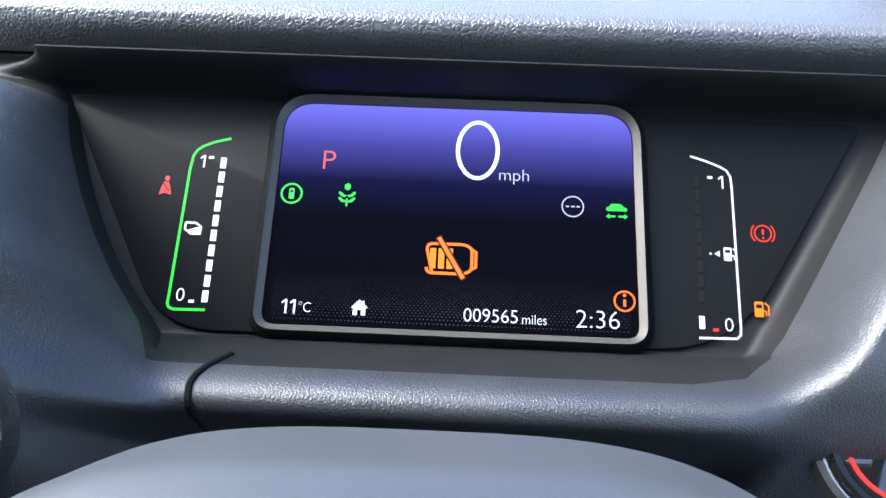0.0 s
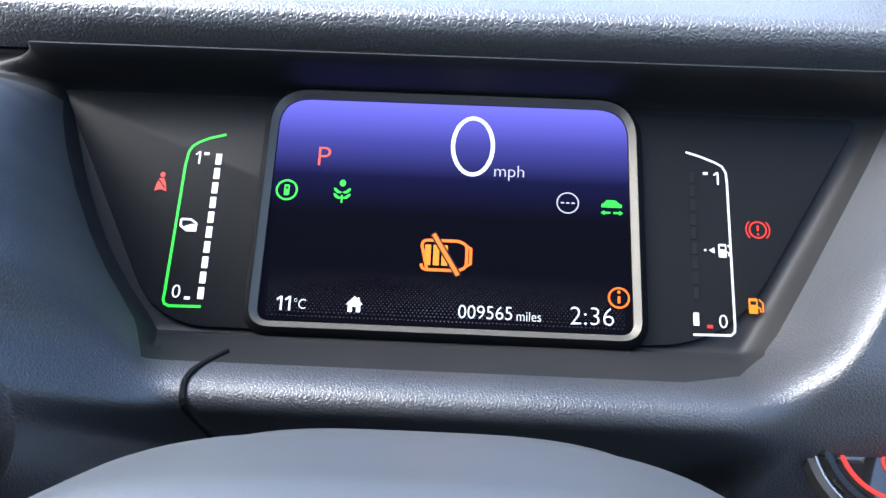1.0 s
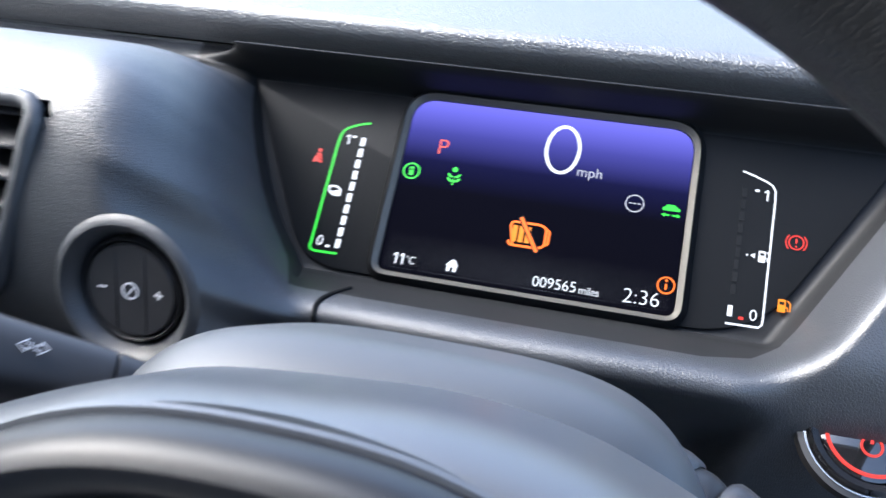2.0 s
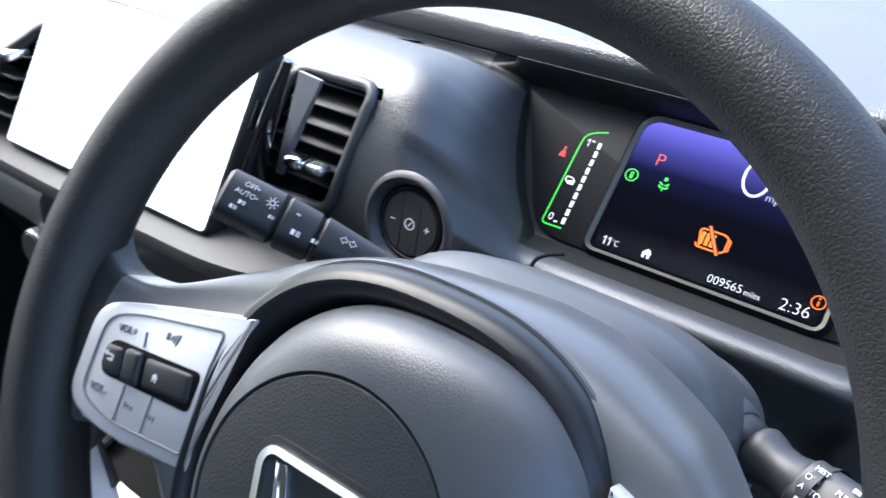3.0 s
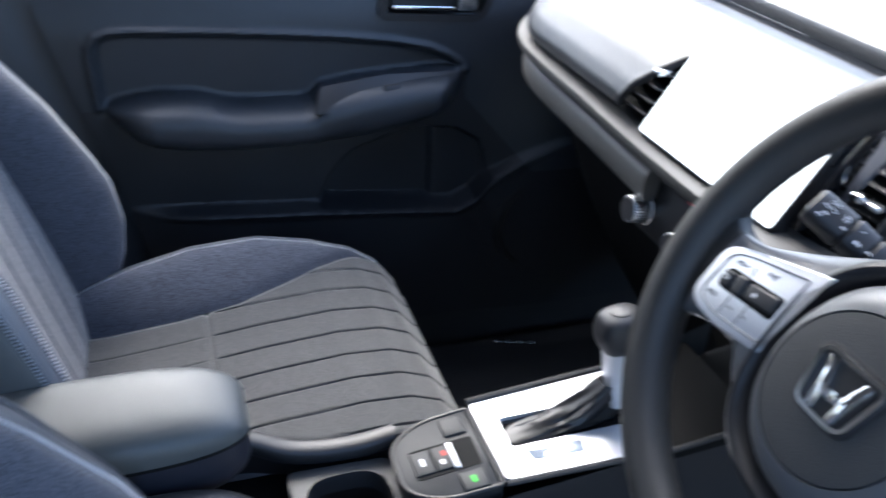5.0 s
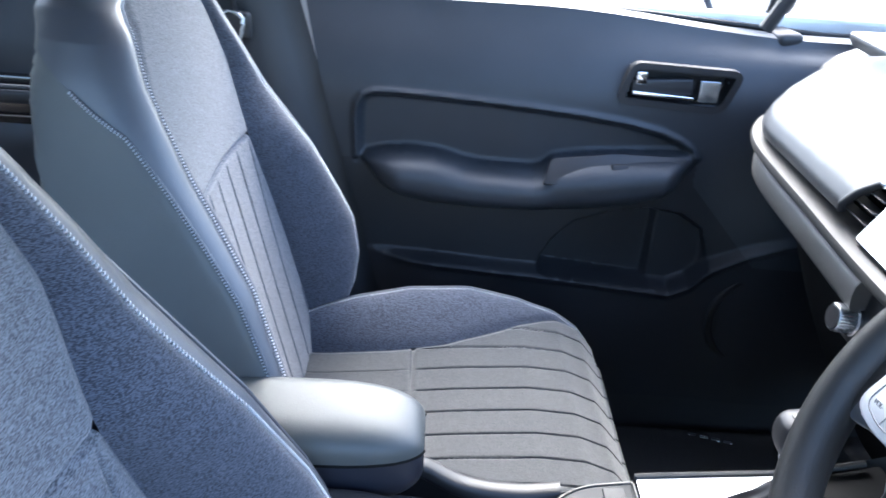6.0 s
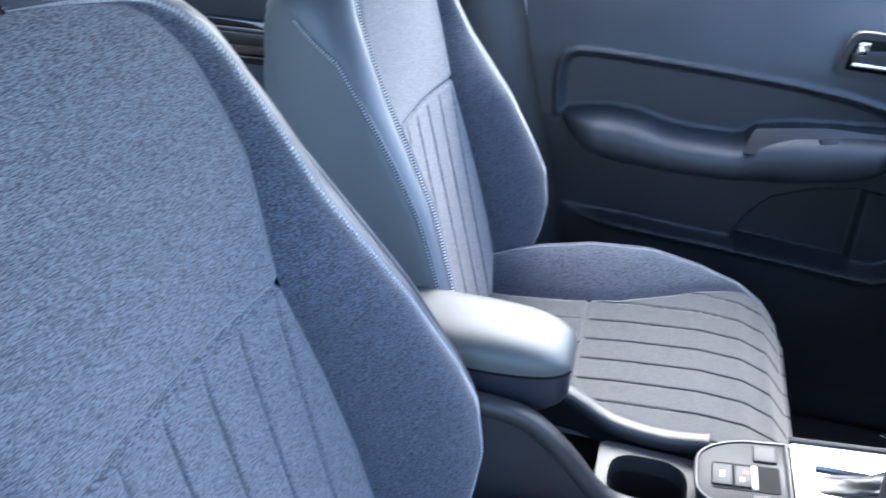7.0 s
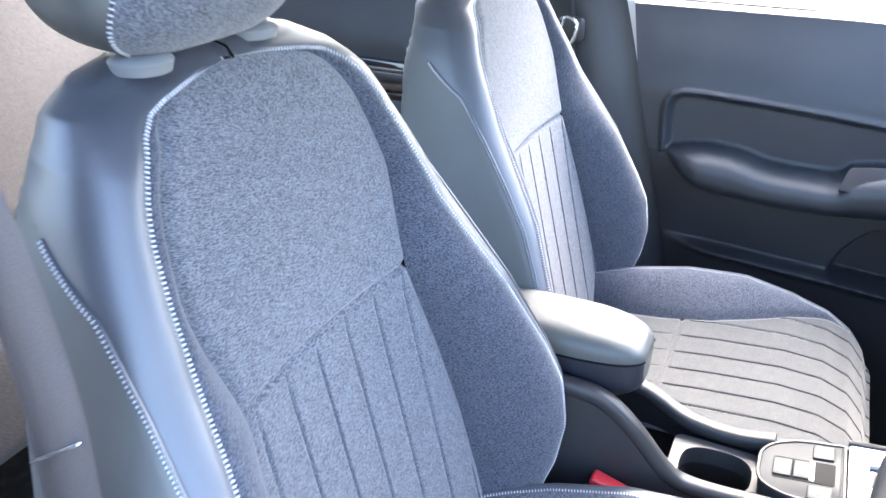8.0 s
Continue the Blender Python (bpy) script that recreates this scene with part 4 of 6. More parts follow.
def spoke_point(i, t):
    (x, y1), (_, y0) = tl[i], ll[i]
    y = y0 + (y1 - y0) * (0.5 - 0.5 * math.cos(math.pi * t))
    k = float(smoothstep(0.080, 0.150, abs(x)))
    side = float(smoothstep(-0.09, -0.03, x))
    drop = 0.036 * max(0.0, (t - 0.45) / 0.55) ** 1.4 * (1 - side) + side * (0.037 * max(0.0, (t - 0.66) / 0.34) ** 2.3 - 0.001)
    high = 0.006 - 0.0048 * side - drop - 0.020 * max(0.0, (0.30 - t) / 0.30) ** 2
    flat = 0.010 * math.sin(math.pi * t) ** 0.5 - 0.006
    z = high * (1 - k) + flat * k
    u, w = abs(x - 0.0110) / 0.0808, abs(y + 0.0235) / 0.0808      # sunk under the hub inside the ring
    z -= 0.026 * float(smoothstep(1.0, 0.96, (u ** 2.5 + w ** 2.5) ** 0.4))
    return Vector((x, y, z))


def spoke_slab(ids):
    thick = [Vector((0, 0, -0.020 + 0.011 * float(smoothstep(0.120, 0.150, abs(tl[i][0]))))) for i in range(nn)]
    bm = surface(spoke_point, ids, lin(0, 1, 72))
    surface(lambda i, t: spoke_point(i, t) + thick[i], ids, lin(0, 1, 72), bm)
    for e in (0, 1):
        surface(lambda i, t, e=e: spoke_point(i, e) + thick[i] * t, ids, [0, 0.5, 1], bm)
    bmesh.ops.remove_doubles(bm, verts=bm.verts, dist=1e-5)
    return bm


ends = [i for i in range(nn) if tl[i][0] < -0.137]
part("spoke_body", spoke_slab(list(range(ends[-1], nn - ends[-1]))), M_spoke, wheel, "smooth dark grey spoke body", m=WH)
for ids in (ends, [nn - 1 - i for i in ends[::-1]]):
    part("spoke_end", spoke_slab(ids), M_rim, wheel, "grained black leather spoke end", m=WH)
# hub ring, airbag cover and its round crease
HC, DC, RC = (0.0080, -0.0235), (0.0205, -0.0212), (0.0110, -0.0235)      # centres of the crease, of the dome and of the ring round it


def egg(a, r, far=None):
    """Round near the middle, a soft square towards the rim of the dome."""
    k = min(1.0, max(0.0, (r - 0.049) / 0.020))
    c, s_ = math.cos(a), math.sin(a)
    far = far or DC
    sq = (abs(c) ** 2.5 + abs(s_) ** 2.5) ** (-1 / 2.5)
    q = 1 + (sq - 1) * k
    return (HC[0] + (far[0] - HC[0]) * k + r * q * c, HC[1] + (far[1] - HC[1]) * k + r * q * s_)


def ring_z(a, z):
    """The ring stands proud on one side and sinks flush with the spoke on the other."""
    h = 0.91 - 0.09 * math.cos(a - radians(60))
    return z * h - 0.004 * (1 - h) if z > 0 else z


def hub_band(profile):
    bm = bmesh.new()
    rows = [[bm.verts.new((*egg(2 * math.pi * i / 96, r, RC), ring_z(2 * math.pi * i / 96, z))) for i in range(96)] for r, z in profile]
    for r, q in zip(rows, rows[1:]):
        for i in range(96):
            bm.faces.new((r[i], r[(i + 1) % 96], q[(i + 1) % 96], q[i]))
    return bm


M_hubring = material("smooth navy black ring", (0.012, 0.0125, 0.015), 0.42, var=0.08, spec=0.5)
part("hub_ring", hub_band([(0.0826, -0.016), (0.0824, -0.002), (0.0818, 0.0042), (0.0800, 0.0082), (0.0778, 0.0106), (0.0760, 0.0118), (0.0738, 0.0112), (0.0712, 0.0085), (0.0690, 0.0040), (0.0670, -0.004)]), M_hubring, wheel, "black ring round the airbag cover", m=WH)
part("ring_line", tube([(*egg(2 * math.pi * i / 96, 0.0828, RC), -0.0035) for i in range(96)], 0.0013, 6, True), M_spoke, wheel, m=WH)
prof_hub = [(0.0698, -0.012), (0.0695, 0.002), (0.0687, 0.0085), (0.0670, 0.0138), (0.0638, 0.0188), (0.0588, 0.0234), (0.0530, 0.0266), (0.0482, 0.0278), (0.0475, 0.0264), (0.0466, 0.0278), (0.038, 0.0290), (0.022, 0.0298), (0.008, 0.0300), (0.0, 0.0300)]


def hub_sheet(profile):
    bm = bmesh.new()
    rows = [[bm.verts.new((*egg(2 * math.pi * i / 96, r), z)) for i in range(96)] for r, z in profile]
    for r, q in zip(rows, rows[1:]):
        for i in range(96):
            bm.faces.new((r[i], r[(i + 1) % 96], q[(i + 1) % 96], q[i]))
    bmesh.ops.remove_doubles(bm, verts=bm.verts, dist=1e-6)
    return bm


part("airbag_cover", hub_sheet(prof_hub[:8]), M_hub, wheel, "smooth domed black airbag cover", m=WH)
part("cover_centre", hub_sheet(prof_hub[7:]), M_hubc, wheel, "grained round centre of the cover", m=WH)
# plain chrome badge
BD = WH @ pose(0.0075, -0.0215, 0.0300)
badge_out = [(x * 0.0230, y * 0.0180) for x, y in rounded([(-0.76, -1), (0.76, -1), (1, 0.70), (0.84, 1), (-0.84, 1), (-1, 0.70)], 0.42, 6)]
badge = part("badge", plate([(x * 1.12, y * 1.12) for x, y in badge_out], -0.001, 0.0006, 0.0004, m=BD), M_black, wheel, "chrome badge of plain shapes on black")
part("badge_ring", ring_plate(badge_out, offset_outline(badge_out, 0.0026), 0.0, 0.0030, m=BD), M_chrome, badge)
for s in (-1, 1):
    part("badge_bar", plate(rounded([(s * 0.0158, 0.0142), (s * 0.0108, 0.0142), (s * 0.0056, 0.0), (s * 0.0046, -0.0150), (s * 0.0104, -0.0150), (s * 0.0120, 0.0)][::s], 0.001, 2), 0.0, 0.0032, 0.0008, m=BD), M_chrome, badge)
part("badge_bar", plate(rounded([(-0.0090, 0.0002), (-0.0050, -0.0006), (0.0, -0.0026), (0.0050, -0.0006), (0.0090, 0.0002), (0.0080, -0.0048), (0.0, -0.0066), (-0.0080, -0.0048)][::-1], 0.0006, 2), 0.0, 0.0030, 0.0008, m=BD), M_chrome, badge)
for k, (x, y, w) in enumerate(((-0.026, -0.030, 0.010), (-0.024, -0.034, 0.012), (-0.020, -0.040, 0.009), (0.026, -0.028, 0.007))):
    part("moulded_mark", rbox((w, 0.0009, 0.0004), 0.0001, WH @ pose(HC[0] + x * 0.9, HC[1] + y * 0.9, 0.0282, 0, 0, -6)), M_black, wheel)

# silver switch panels
# outline of the panel, measured from the hub's middle line
PANEL_PTS = [(-0.1425, -0.0440, 0.012), (-0.1405, -0.0010, 0.013), (-0.118, 0.0060, 0.012), (-0.0600, 0.0225, 0.002), (-0.0690, 0.002, 0.006), (-0.0710, -0.020, 0.006), (-0.0690, -0.0415, 0.001), (-0.117, -0.0480, 0.012)]
M_print = material("grey print", (0.16, 0.165, 0.18), 0.6)


def switch_panel(s):
    mm = WH @ (pose(0.0085, 0, 0.0075) if s > 0 else pose(0.0347, 0.005, 0.0075) @ Matrix.Diagonal((-0.816, 1, 1, 1)))
    pts = rounded(PANEL_PTS, 0.004, 5)
    pan = part("switch_panel", plate(pts, -0.012, 0.0030, 0.0016, m=mm), M_silver, wheel, "satin silver switch panel")
    pad = rounded([(-0.1345, -0.0380, 0.008), (-0.1325, -0.0040, 0.009), (-0.115, 0.0025, 0.008), (-0.0720, 0.0125, 0.003), (-0.0740, -0.004, 0.003), (-0.0740, -0.022, 0.003), (-0.0740, -0.0365, 0.002), (-0.114, -0.0415, 0.008)], 0.004, 5)
    part("button_groove", tube([mm @ Vector((x, y, 0.0030)) for x, y in pad], 0.0006, 5, True), M_print, pan)
    part("rocker_well", plate(rounded([(-0.1285, -0.0268, 0.007), (-0.1275, -0.0115, 0.007), (-0.0765, -0.0055), (-0.0770, -0.0215)], 0.003, 5), 0.0024, 0.0034, 0.0003, m=mm), M_dark, pan)
    for x, y, w, h, z in ((-0.1220, -0.0192, 0.0105, 0.0118, 0.0026), (-0.1105, -0.0175, 0.0098, 0.0135, 0.0036), (-0.0915, -0.0148, 0.0260, 0.0118, 0.0026)):
        part("rocker", rbox((w, h, 0.006), 0.0022, mm @ pose(x, y, z - 0.0010, 0, 0, 8)), M_smooth, pan)
    for (x0, y0), (x1, y1) in (((-0.1095, -0.0025), (-0.1085, -0.0085)), ((-0.1115, -0.0255), (-0.1120, -0.0405)), ((-0.096, -0.0235), (-0.0965, -0.0385))):
        part("split_line", rbox((0.0007, math.hypot(x1 - x0, y1 - y0), 0.0008), 0, mm @ pose((x0 + x1) / 2, (y0 + y1) / 2, 0.0030, 0, 0, math.degrees(math.atan2(x0 - x1, y1 - y0)))), M_print, pan)
    flat = WH @ pose(0, 0, 0.0107)
    if s > 0:
        writing("VOL+", 0.0043, M_print, flat @ pose(-0.1110, -0.0056, 0, 0, 0, 10), pan)
        writing("VOL-", 0.0045, M_print, flat @ pose(-0.1165, -0.0325, 0, 0, 0, 6), pan)
        for x, y, k in ((-0.0976, -0.0322, -1), (-0.0860, -0.0310, 1)):
            bm = bmesh.new()
            for o in (-0.0011, 0.0011):
                bm.faces.new([bm.verts.new((x + k * (o + a), y + c, 0)) for a, c in ((-0.0010, 0.0012), (-0.0010, -0.0012), (0.0010, 0))])
            rbox((0.0005, 0.0024, 0.0002), 0, pose(x + k * 0.0025, y, 0), bm=bm)
            part("track_mark", bm, M_print, pan, m=flat, smooth=False)
        bm = bmesh.new()
        for k in range(3):
            rbox((0.0006, 0.0022 + 0.0014 * k, 0.0002), 0, pose(-0.0870 + 0.0014 * k, 0.0008, 0, 0, 0, -12), bm=bm)
        rbox((0.0018, 0.0030, 0.0002), 0.0001, pose(-0.0895, 0.0005, 0), bm=bm)
        part("voice_mark", bm, M_print, pan, m=flat, smooth=False)
        top = WH @ pose(0, 0, 0.0123)
        bm = bmesh.new()
        bm.faces.new([bm.verts.new((-0.0880 + a * 0.001, -0.0158 + c * 0.001, 0)) for a, c in ((-1.8, 0), (-1.2, 0), (-1.2, -1.8), (-0.4, -1.8), (-0.4, -0.6), (0.4, -0.6), (0.4, -1.8), (1.2, -1.8), (1.2, 0), (1.8, 0), (0, 1.8))])
        part("home_mark", bm, M_glowless, pan, m=top, smooth=False)
        bm = rbox((0.0032, 0.0007, 0.0002), 0, pose(-0.1145, -0.0172, 0))
        rbox((0.0028, 0.0007, 0.0002), 0, pose(-0.1140, -0.0192, 0), bm=bm)
        rbox((0.0007, 0.0024, 0.0002), 0, pose(-0.1127, -0.0182, 0), bm=bm)
        bm.faces.new([bm.verts.new((-0.1160 + a, -0.0172 + c, 0)) for a, c in ((0, 0.0014), (0, -0.0014), (-0.0018, 0))])
        part("back_mark", bm, M_glowless, pan, m=top, smooth=False)
    else:
        for x, y in ((0.1020, 0.0020), (0.1240, -0.0040)):
            bm = rbox((0.0060, 0.0009, 0.0002), 0, pose(x, y, 0, 0, 0, -8))
            rbox((0.0048, 0.0009, 0.0002), 0, pose(x, y - 0.0018, 0, 0, 0, -8), bm=bm)
            part("print_mark", bm, M_print, pan, m=flat, smooth=False)
        bm = rbox((0.0040, 0.0022, 0.0002), 0, pose(0.1030, -0.0150, 0.0022))
        rbox((0.0022, 0.0016, 0.0002), 0, pose(0.1040, -0.0180, 0.0022), bm=bm)
        part("print_mark", bm, M_glowless, pan, m=flat, smooth=False)


switch_panel(1)
switch_panel(-1)

# ---- steering column cover and stalks ----
CH = frame_matrix((0.334, 0.589, 1.028), (1, 0, 0), (0, math.sin(radians(31.2)), math.cos(radians(31.2))), (0, -math.cos(radians(31.2)), math.sin(radians(31.2))))     # the column's own frame
column = thing("column_cover", "rounded dark grey steering column cover", "column cover")


def cowl_point(a, t):
    z = -0.036 - 0.139 * t
    e = 0.018 * max(0.0, 1 - t / 0.22) ** 2.2
    hw, hh = 0.0845 - e, 0.0725 - e - 0.010 * float(smoothstep(0.40, 1.0, t))
    c, s = math.cos(a), math.sin(a)
    k = 2 / 3.5
    return Vector((0.0225 + hw * math.copysign(abs(c) ** k, c), hh * math.copysign(abs(s) ** k, s), z))


angs = [2 * math.pi * i / 80 for i in range(80)]
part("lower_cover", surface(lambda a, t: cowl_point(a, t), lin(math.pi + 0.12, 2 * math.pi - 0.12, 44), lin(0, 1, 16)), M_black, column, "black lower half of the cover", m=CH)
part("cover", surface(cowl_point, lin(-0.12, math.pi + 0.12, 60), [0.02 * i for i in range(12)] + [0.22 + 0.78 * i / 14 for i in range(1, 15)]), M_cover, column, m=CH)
part("front_plate", plate([cowl_point(a, 0)[:2] for a in angs], -0.040, -0.0358, m=CH), M_black, column)


def stalk(name, base, tip, label, rows, q1=0.44, q2=0.66, ball=False, sc=0.82):
    """A switch stalk: neck, body with two rotating rings, flat end."""
    st = thing(name, label, "stalk", "column stalks")
    a, t = Vector(base), Vector(tip)
    d = (t - a).normalized()
    side = 1 if d.x > 0 else -1
    face = Vector((0, -0.62, 0.78))
    y = face.cross(d).normalized() * -side
    # local frame: x along the stalk to the car's right, z the face with the print
    xd = d * side
    zd = (face - d * face.dot(d)).normalized()
    yd = zd.cross(xd).normalized()
    L = (t - a).length
    fm = lambda q: frame_matrix(a + d * (L * q), xd, yd, zd)
    def seg(q0, q1, w0, w1, h0, h1, nm, mat, bev=0.0018):
        w0, w1, h0, h1 = w0 * sc, w1 * sc, h0 * sc, h1 * sc
        bm = bmesh.new()
        rs = []
        for q, w, h in ((q0, w0 - bev, h0 - bev), (q0 + bev / L, w0, h0), (q1 - bev / L, w1, h1), (q1, w1 - bev, h1 - bev)):
            mm = fm(q)
            rs.append([bm.verts.new(mm @ Vector((0, u, v))) for u, v in oval(w, h, 28, 3.0)])
        for r, q in zip(rs, rs[1:]):
            for i in range(28):
                bm.faces.new((r[i], r[(i + 1) % 28], q[(i + 1) % 28], q[i]))
        bm.faces.new(rs[0])
        bm.faces.new(rs[-1])
        return part(nm, bm, mat, st)
    if ball:
        am = fm(0) @ pose(0, 0, 0, 0, 90 * side, 0)
        part("socket", lathe([(0.0165, -0.016), (0.0155, -0.009), (0.0142, -0.005), (0.0128, -0.004), (0.0118, -0.007)], 36, am), M_soft, st)
        part("ball_joint", lathe([(0.0124 * math.sin(k * math.pi / 20), 0.0124 * math.cos(k * math.pi / 20) - 0.003) for k in range(14)], 32, am), M_black, st, "black ball joint")
        part("arm", lathe([(0.0, 0.005), (0.0118, 0.006), (0.0128, 0.008), (0.0122, 0.011), (0.0102, 0.017), (0.0100, 0.023), (0.0120, 0.031), (0.0150, 0.040)], 32, am @ Matrix.Diagonal((0.92, 1, 1, 1))), M_smooth, st)
    else:
        seg(-0.12, 0.02, 0.010, 0.0115, 0.009, 0.010, "neck", M_smooth)
        seg(0.0, q1, 0.0120, 0.0155, 0.011, 0.0140, "arm", M_smooth)
    seg(q1 + 0.005, q2, 0.0155, 0.0165, 0.0140, 0.0150, "ring", M_smooth)
    seg(q2 + 0.005, 1.0, 0.0165, 0.0160, 0.0150, 0.0145, "end_switch", M_smooth)
    for kind, text, q, v, size in rows:
        mm = fm(q) @ pose(0, v * sc, (0.0151 if q > q1 else 0.0138) * sc) @ Matrix.Diagonal((sc, sc, 1, 1))
        if kind == "t":
            writing(text, size * 0.82, M_glowless, mm, st)
        elif kind == "b":
            bm = rbox((size * 0.28, size * 0.42, 0.0003), 0, mm @ pose(-size * 0.26, 0, 0))
            for dy in (-0.15, 0.0, 0.15):
                rbox((size * 0.34, size * 0.07, 0.0003), 0, mm @ pose(size * 0.16, size * dy, 0), bm=bm)
            part("print_mark", bm, M_glowless, st, smooth=False)
        elif kind == "s":
            bm = ring_plate(oval(0.0019, 0.0019, 16), oval(0.0013, 0.0013, 16), 0, 0.0003)
            for k in range(8):
                rbox((0.0014, 0.0005, 0.0003), 0, pose(0, 0, 0.0002, 0, 0, 45 * k) @ pose(0.0031, 0, 0), bm=bm)
            part("lamp_mark", bm, M_glowless, st, m=mm, smooth=False)
        elif kind == "a":
            bm = bmesh.new()
            for sgn in (-1, 1):
                o = [(sgn * 0.0006, 0.0011), (sgn * 0.0024, 0.0011), (sgn * 0.0024, 0.0026), (sgn * 0.0056, 0), (sgn * 0.0024, -0.0026), (sgn * 0.0024, -0.0011), (sgn * 0.0006, -0.0011)]
                ring_plate(o, offset_outline(o, 0.0005), 0, 0.0003, bm=bm)
            part("arrow_mark", bm, M_glowless, st, m=mm, smooth=False)
    return st


stalk("light_stalk", (0.2530, 0.692, 1.0130), (0.1805, 0.651, 1.0525), "black light stalk with white printed symbols",
      [("t", "OFF•", 0.86, 0.0075, 0.0056), ("t", "AUTO•", 0.87, 0.0018, 0.0056), ("b", "", 0.87, -0.0040, 0.006), ("b", "", 0.90, -0.0085, 0.006), ("s", "", 0.73, 0.004, 0.006),
       ("b", "", 0.70, -0.004, 0.005), ("a", "", 0.28, 0.004, 0.006), ("b", "", 0.55, -0.006, 0.008), ("b", "", 0.44, -0.005, 0.006), ("b", "", 0.58, 0.005, 0.003)])
stalk("wiper_stalk", (0.4393, 0.7005, 1.0014), (0.540, 0.6480, 1.0150), "black wiper stalk with white printed words",
      [("t", "MIST", 0.335, 0.0085, 0.0044), ("t", "OFF", 0.325, 0.0028, 0.0052), ("t", "AUTO", 0.345, -0.0026, 0.0050), ("t", "PULL", 0.44, 0.0045, 0.0046), ("b", "", 0.46, 0.0100, 0.005), ("b", "", 0.345, -0.0095, 0.008)], q1=0.26, q2=0.52, ball=True)

# ---- front seats ----
# backrest in its own frame: x across, y forward, z up; origin on the floor under the seat's centre, front face given by back_y(z)
SEAM = 0.995


def back_y(z):
    return 0.037 - 0.24 * (z - 0.982)


def stitch_half(z):       # half-width of the stitched cloth area
    return float(np.interp(z, [0.62, 0.72, 0.77, 0.81, 0.86, 0.90, 0.95, 1.01, 1.05, 1.10, 1.133, 1.155, 1.175, 1.192, 1.202, 1.2065, 1.2095, 1.2125, 1.2145, 1.2154], [0.210, 0.236, 0.254, 0.258, 0.250, 0.234, 0.214, 0.193, 0.181, 0.170, 0.160, 0.151, 0.139, 0.124, 0.107, 0.087, 0.067, 0.045, 0.024, 0.0]))


def inner_half(z):        # half-width of the centre panel
    return float(np.interp(z, [0.62, 0.73, 0.81, 0.90, 0.97, 0.995, 1.02, 1.06, 1.10, 1.14, 1.20], [0.178, 0.176, 0.170, 0.154, 0.136, 0.130, 0.134, 0.144, 0.150, 0.142, 0.10]))


def outer_half(z):
    return float(np.interp(z, [0.58, 0.66, 0.72, 0.77, 0.81, 0.86, 0.90, 0.95, 1.05, 1.11, 1.15, 1.18, 1.205, 1.220, 1.228], [0.232, 0.256, 0.266, 0.274, 0.277, 0.270, 0.257, 0.242, 0.217, 0.201, 0.186, 0.170, 0.148, 0.121, 0.075]))


def seat_depth(z):
    return float(np.interp(z, [0.58, 0.8, 1.0, 1.13, 1.20, 1.228], [0.14, 0.135, 0.12, 0.10, 0.075, 0.045]))


def bulge(z):             # how far the side bolster stands forward of the centre
    return float(np.interp(z, [0.58, 0.63, 0.66, 0.69, 0.72, 0.76, 0.82, 0.95, 1.05, 1.14, 1.20, 1.25], [0.0, 0.018, 0.040, 0.062, 0.079, 0.093, 0.097, 0.072, 0.034, 0.012, 0.003, 0.0]))


def edge_drop(z):         # how far the leather edge falls back to the side
    return float(np.interp(z, [0.6, 0.9, 1.05, 1.15, 1.22], [0.022, 0.022, 0.026, 0.034, 0.030]))


def seam_s(z):            # where the second seam runs down the side
    return float(np.interp(z, [0.6, 1.0, 1.05, 1.10, 1.14, 1.17], [2.60, 2.66, 2.72, 2.95, 3.42, 3.92]))


def back_point(s, z):
    """s: 0 centre, 1 inner seam, 2 stitched edge, 3 outer edge, 4 side's rear, 5 middle of the back."""
    sg, s = (1, s) if s >= 0 else (-1, -s)
    a, bh, c = inner_half(z), stitch_half(z), outer_half(z)
    bh = min(bh, c - 0.004)
    a = min(a, bh * 0.86)
    y0, g, d = back_y(z), bulge(z), seat_depth(z)
    crown = -0.035 * max(0.0, (z - 1.17) / 0.058) ** 2 if z > 1.17 else 0.0
    if s <= 1:
        x = a * s
        y = y0 + 0.010 * s ** 2 * min(1, g / 0.05) - 0.004 * math.exp(-((1 - s) * a / 0.006) ** 2)
    elif s <= 2:
        t = s - 1
        x = a + (bh - a) * t
        y = y0 + 0.010 * min(1, g / 0.05) + (g - 0.010 * min(1, g / 0.05)) * math.sin(t * math.pi / 2) ** 0.9 - 0.004 * math.exp(-(t * (bh - a) / 0.006) ** 2) - 0.0022 * math.exp(-((1 - t) * max(0.01, bh - a) / 0.004) ** 2)
    elif s <= 3:
        t = s - 2
        x = bh + (c - bh) * math.sin(t * math.pi / 2)
        y = y0 + g - edge_drop(z) * (1 - math.cos(t * math.pi / 2)) - 0.0022 * math.exp(-(t * (c - bh) / 0.004) ** 2)
    elif s <= 4:
        t = s - 3
        ya = y0 + g - edge_drop(z)
        x = c - 0.020 * t ** 2
        y = ya + (y0 - d - ya) * t
    else:
        t = s - 4
        x = (c - 0.020) * (1 - t)
        y = y0 - d - 0.022 * math.sin(t * math.pi / 2)
    return Vector((sg * x, y + crown, z))


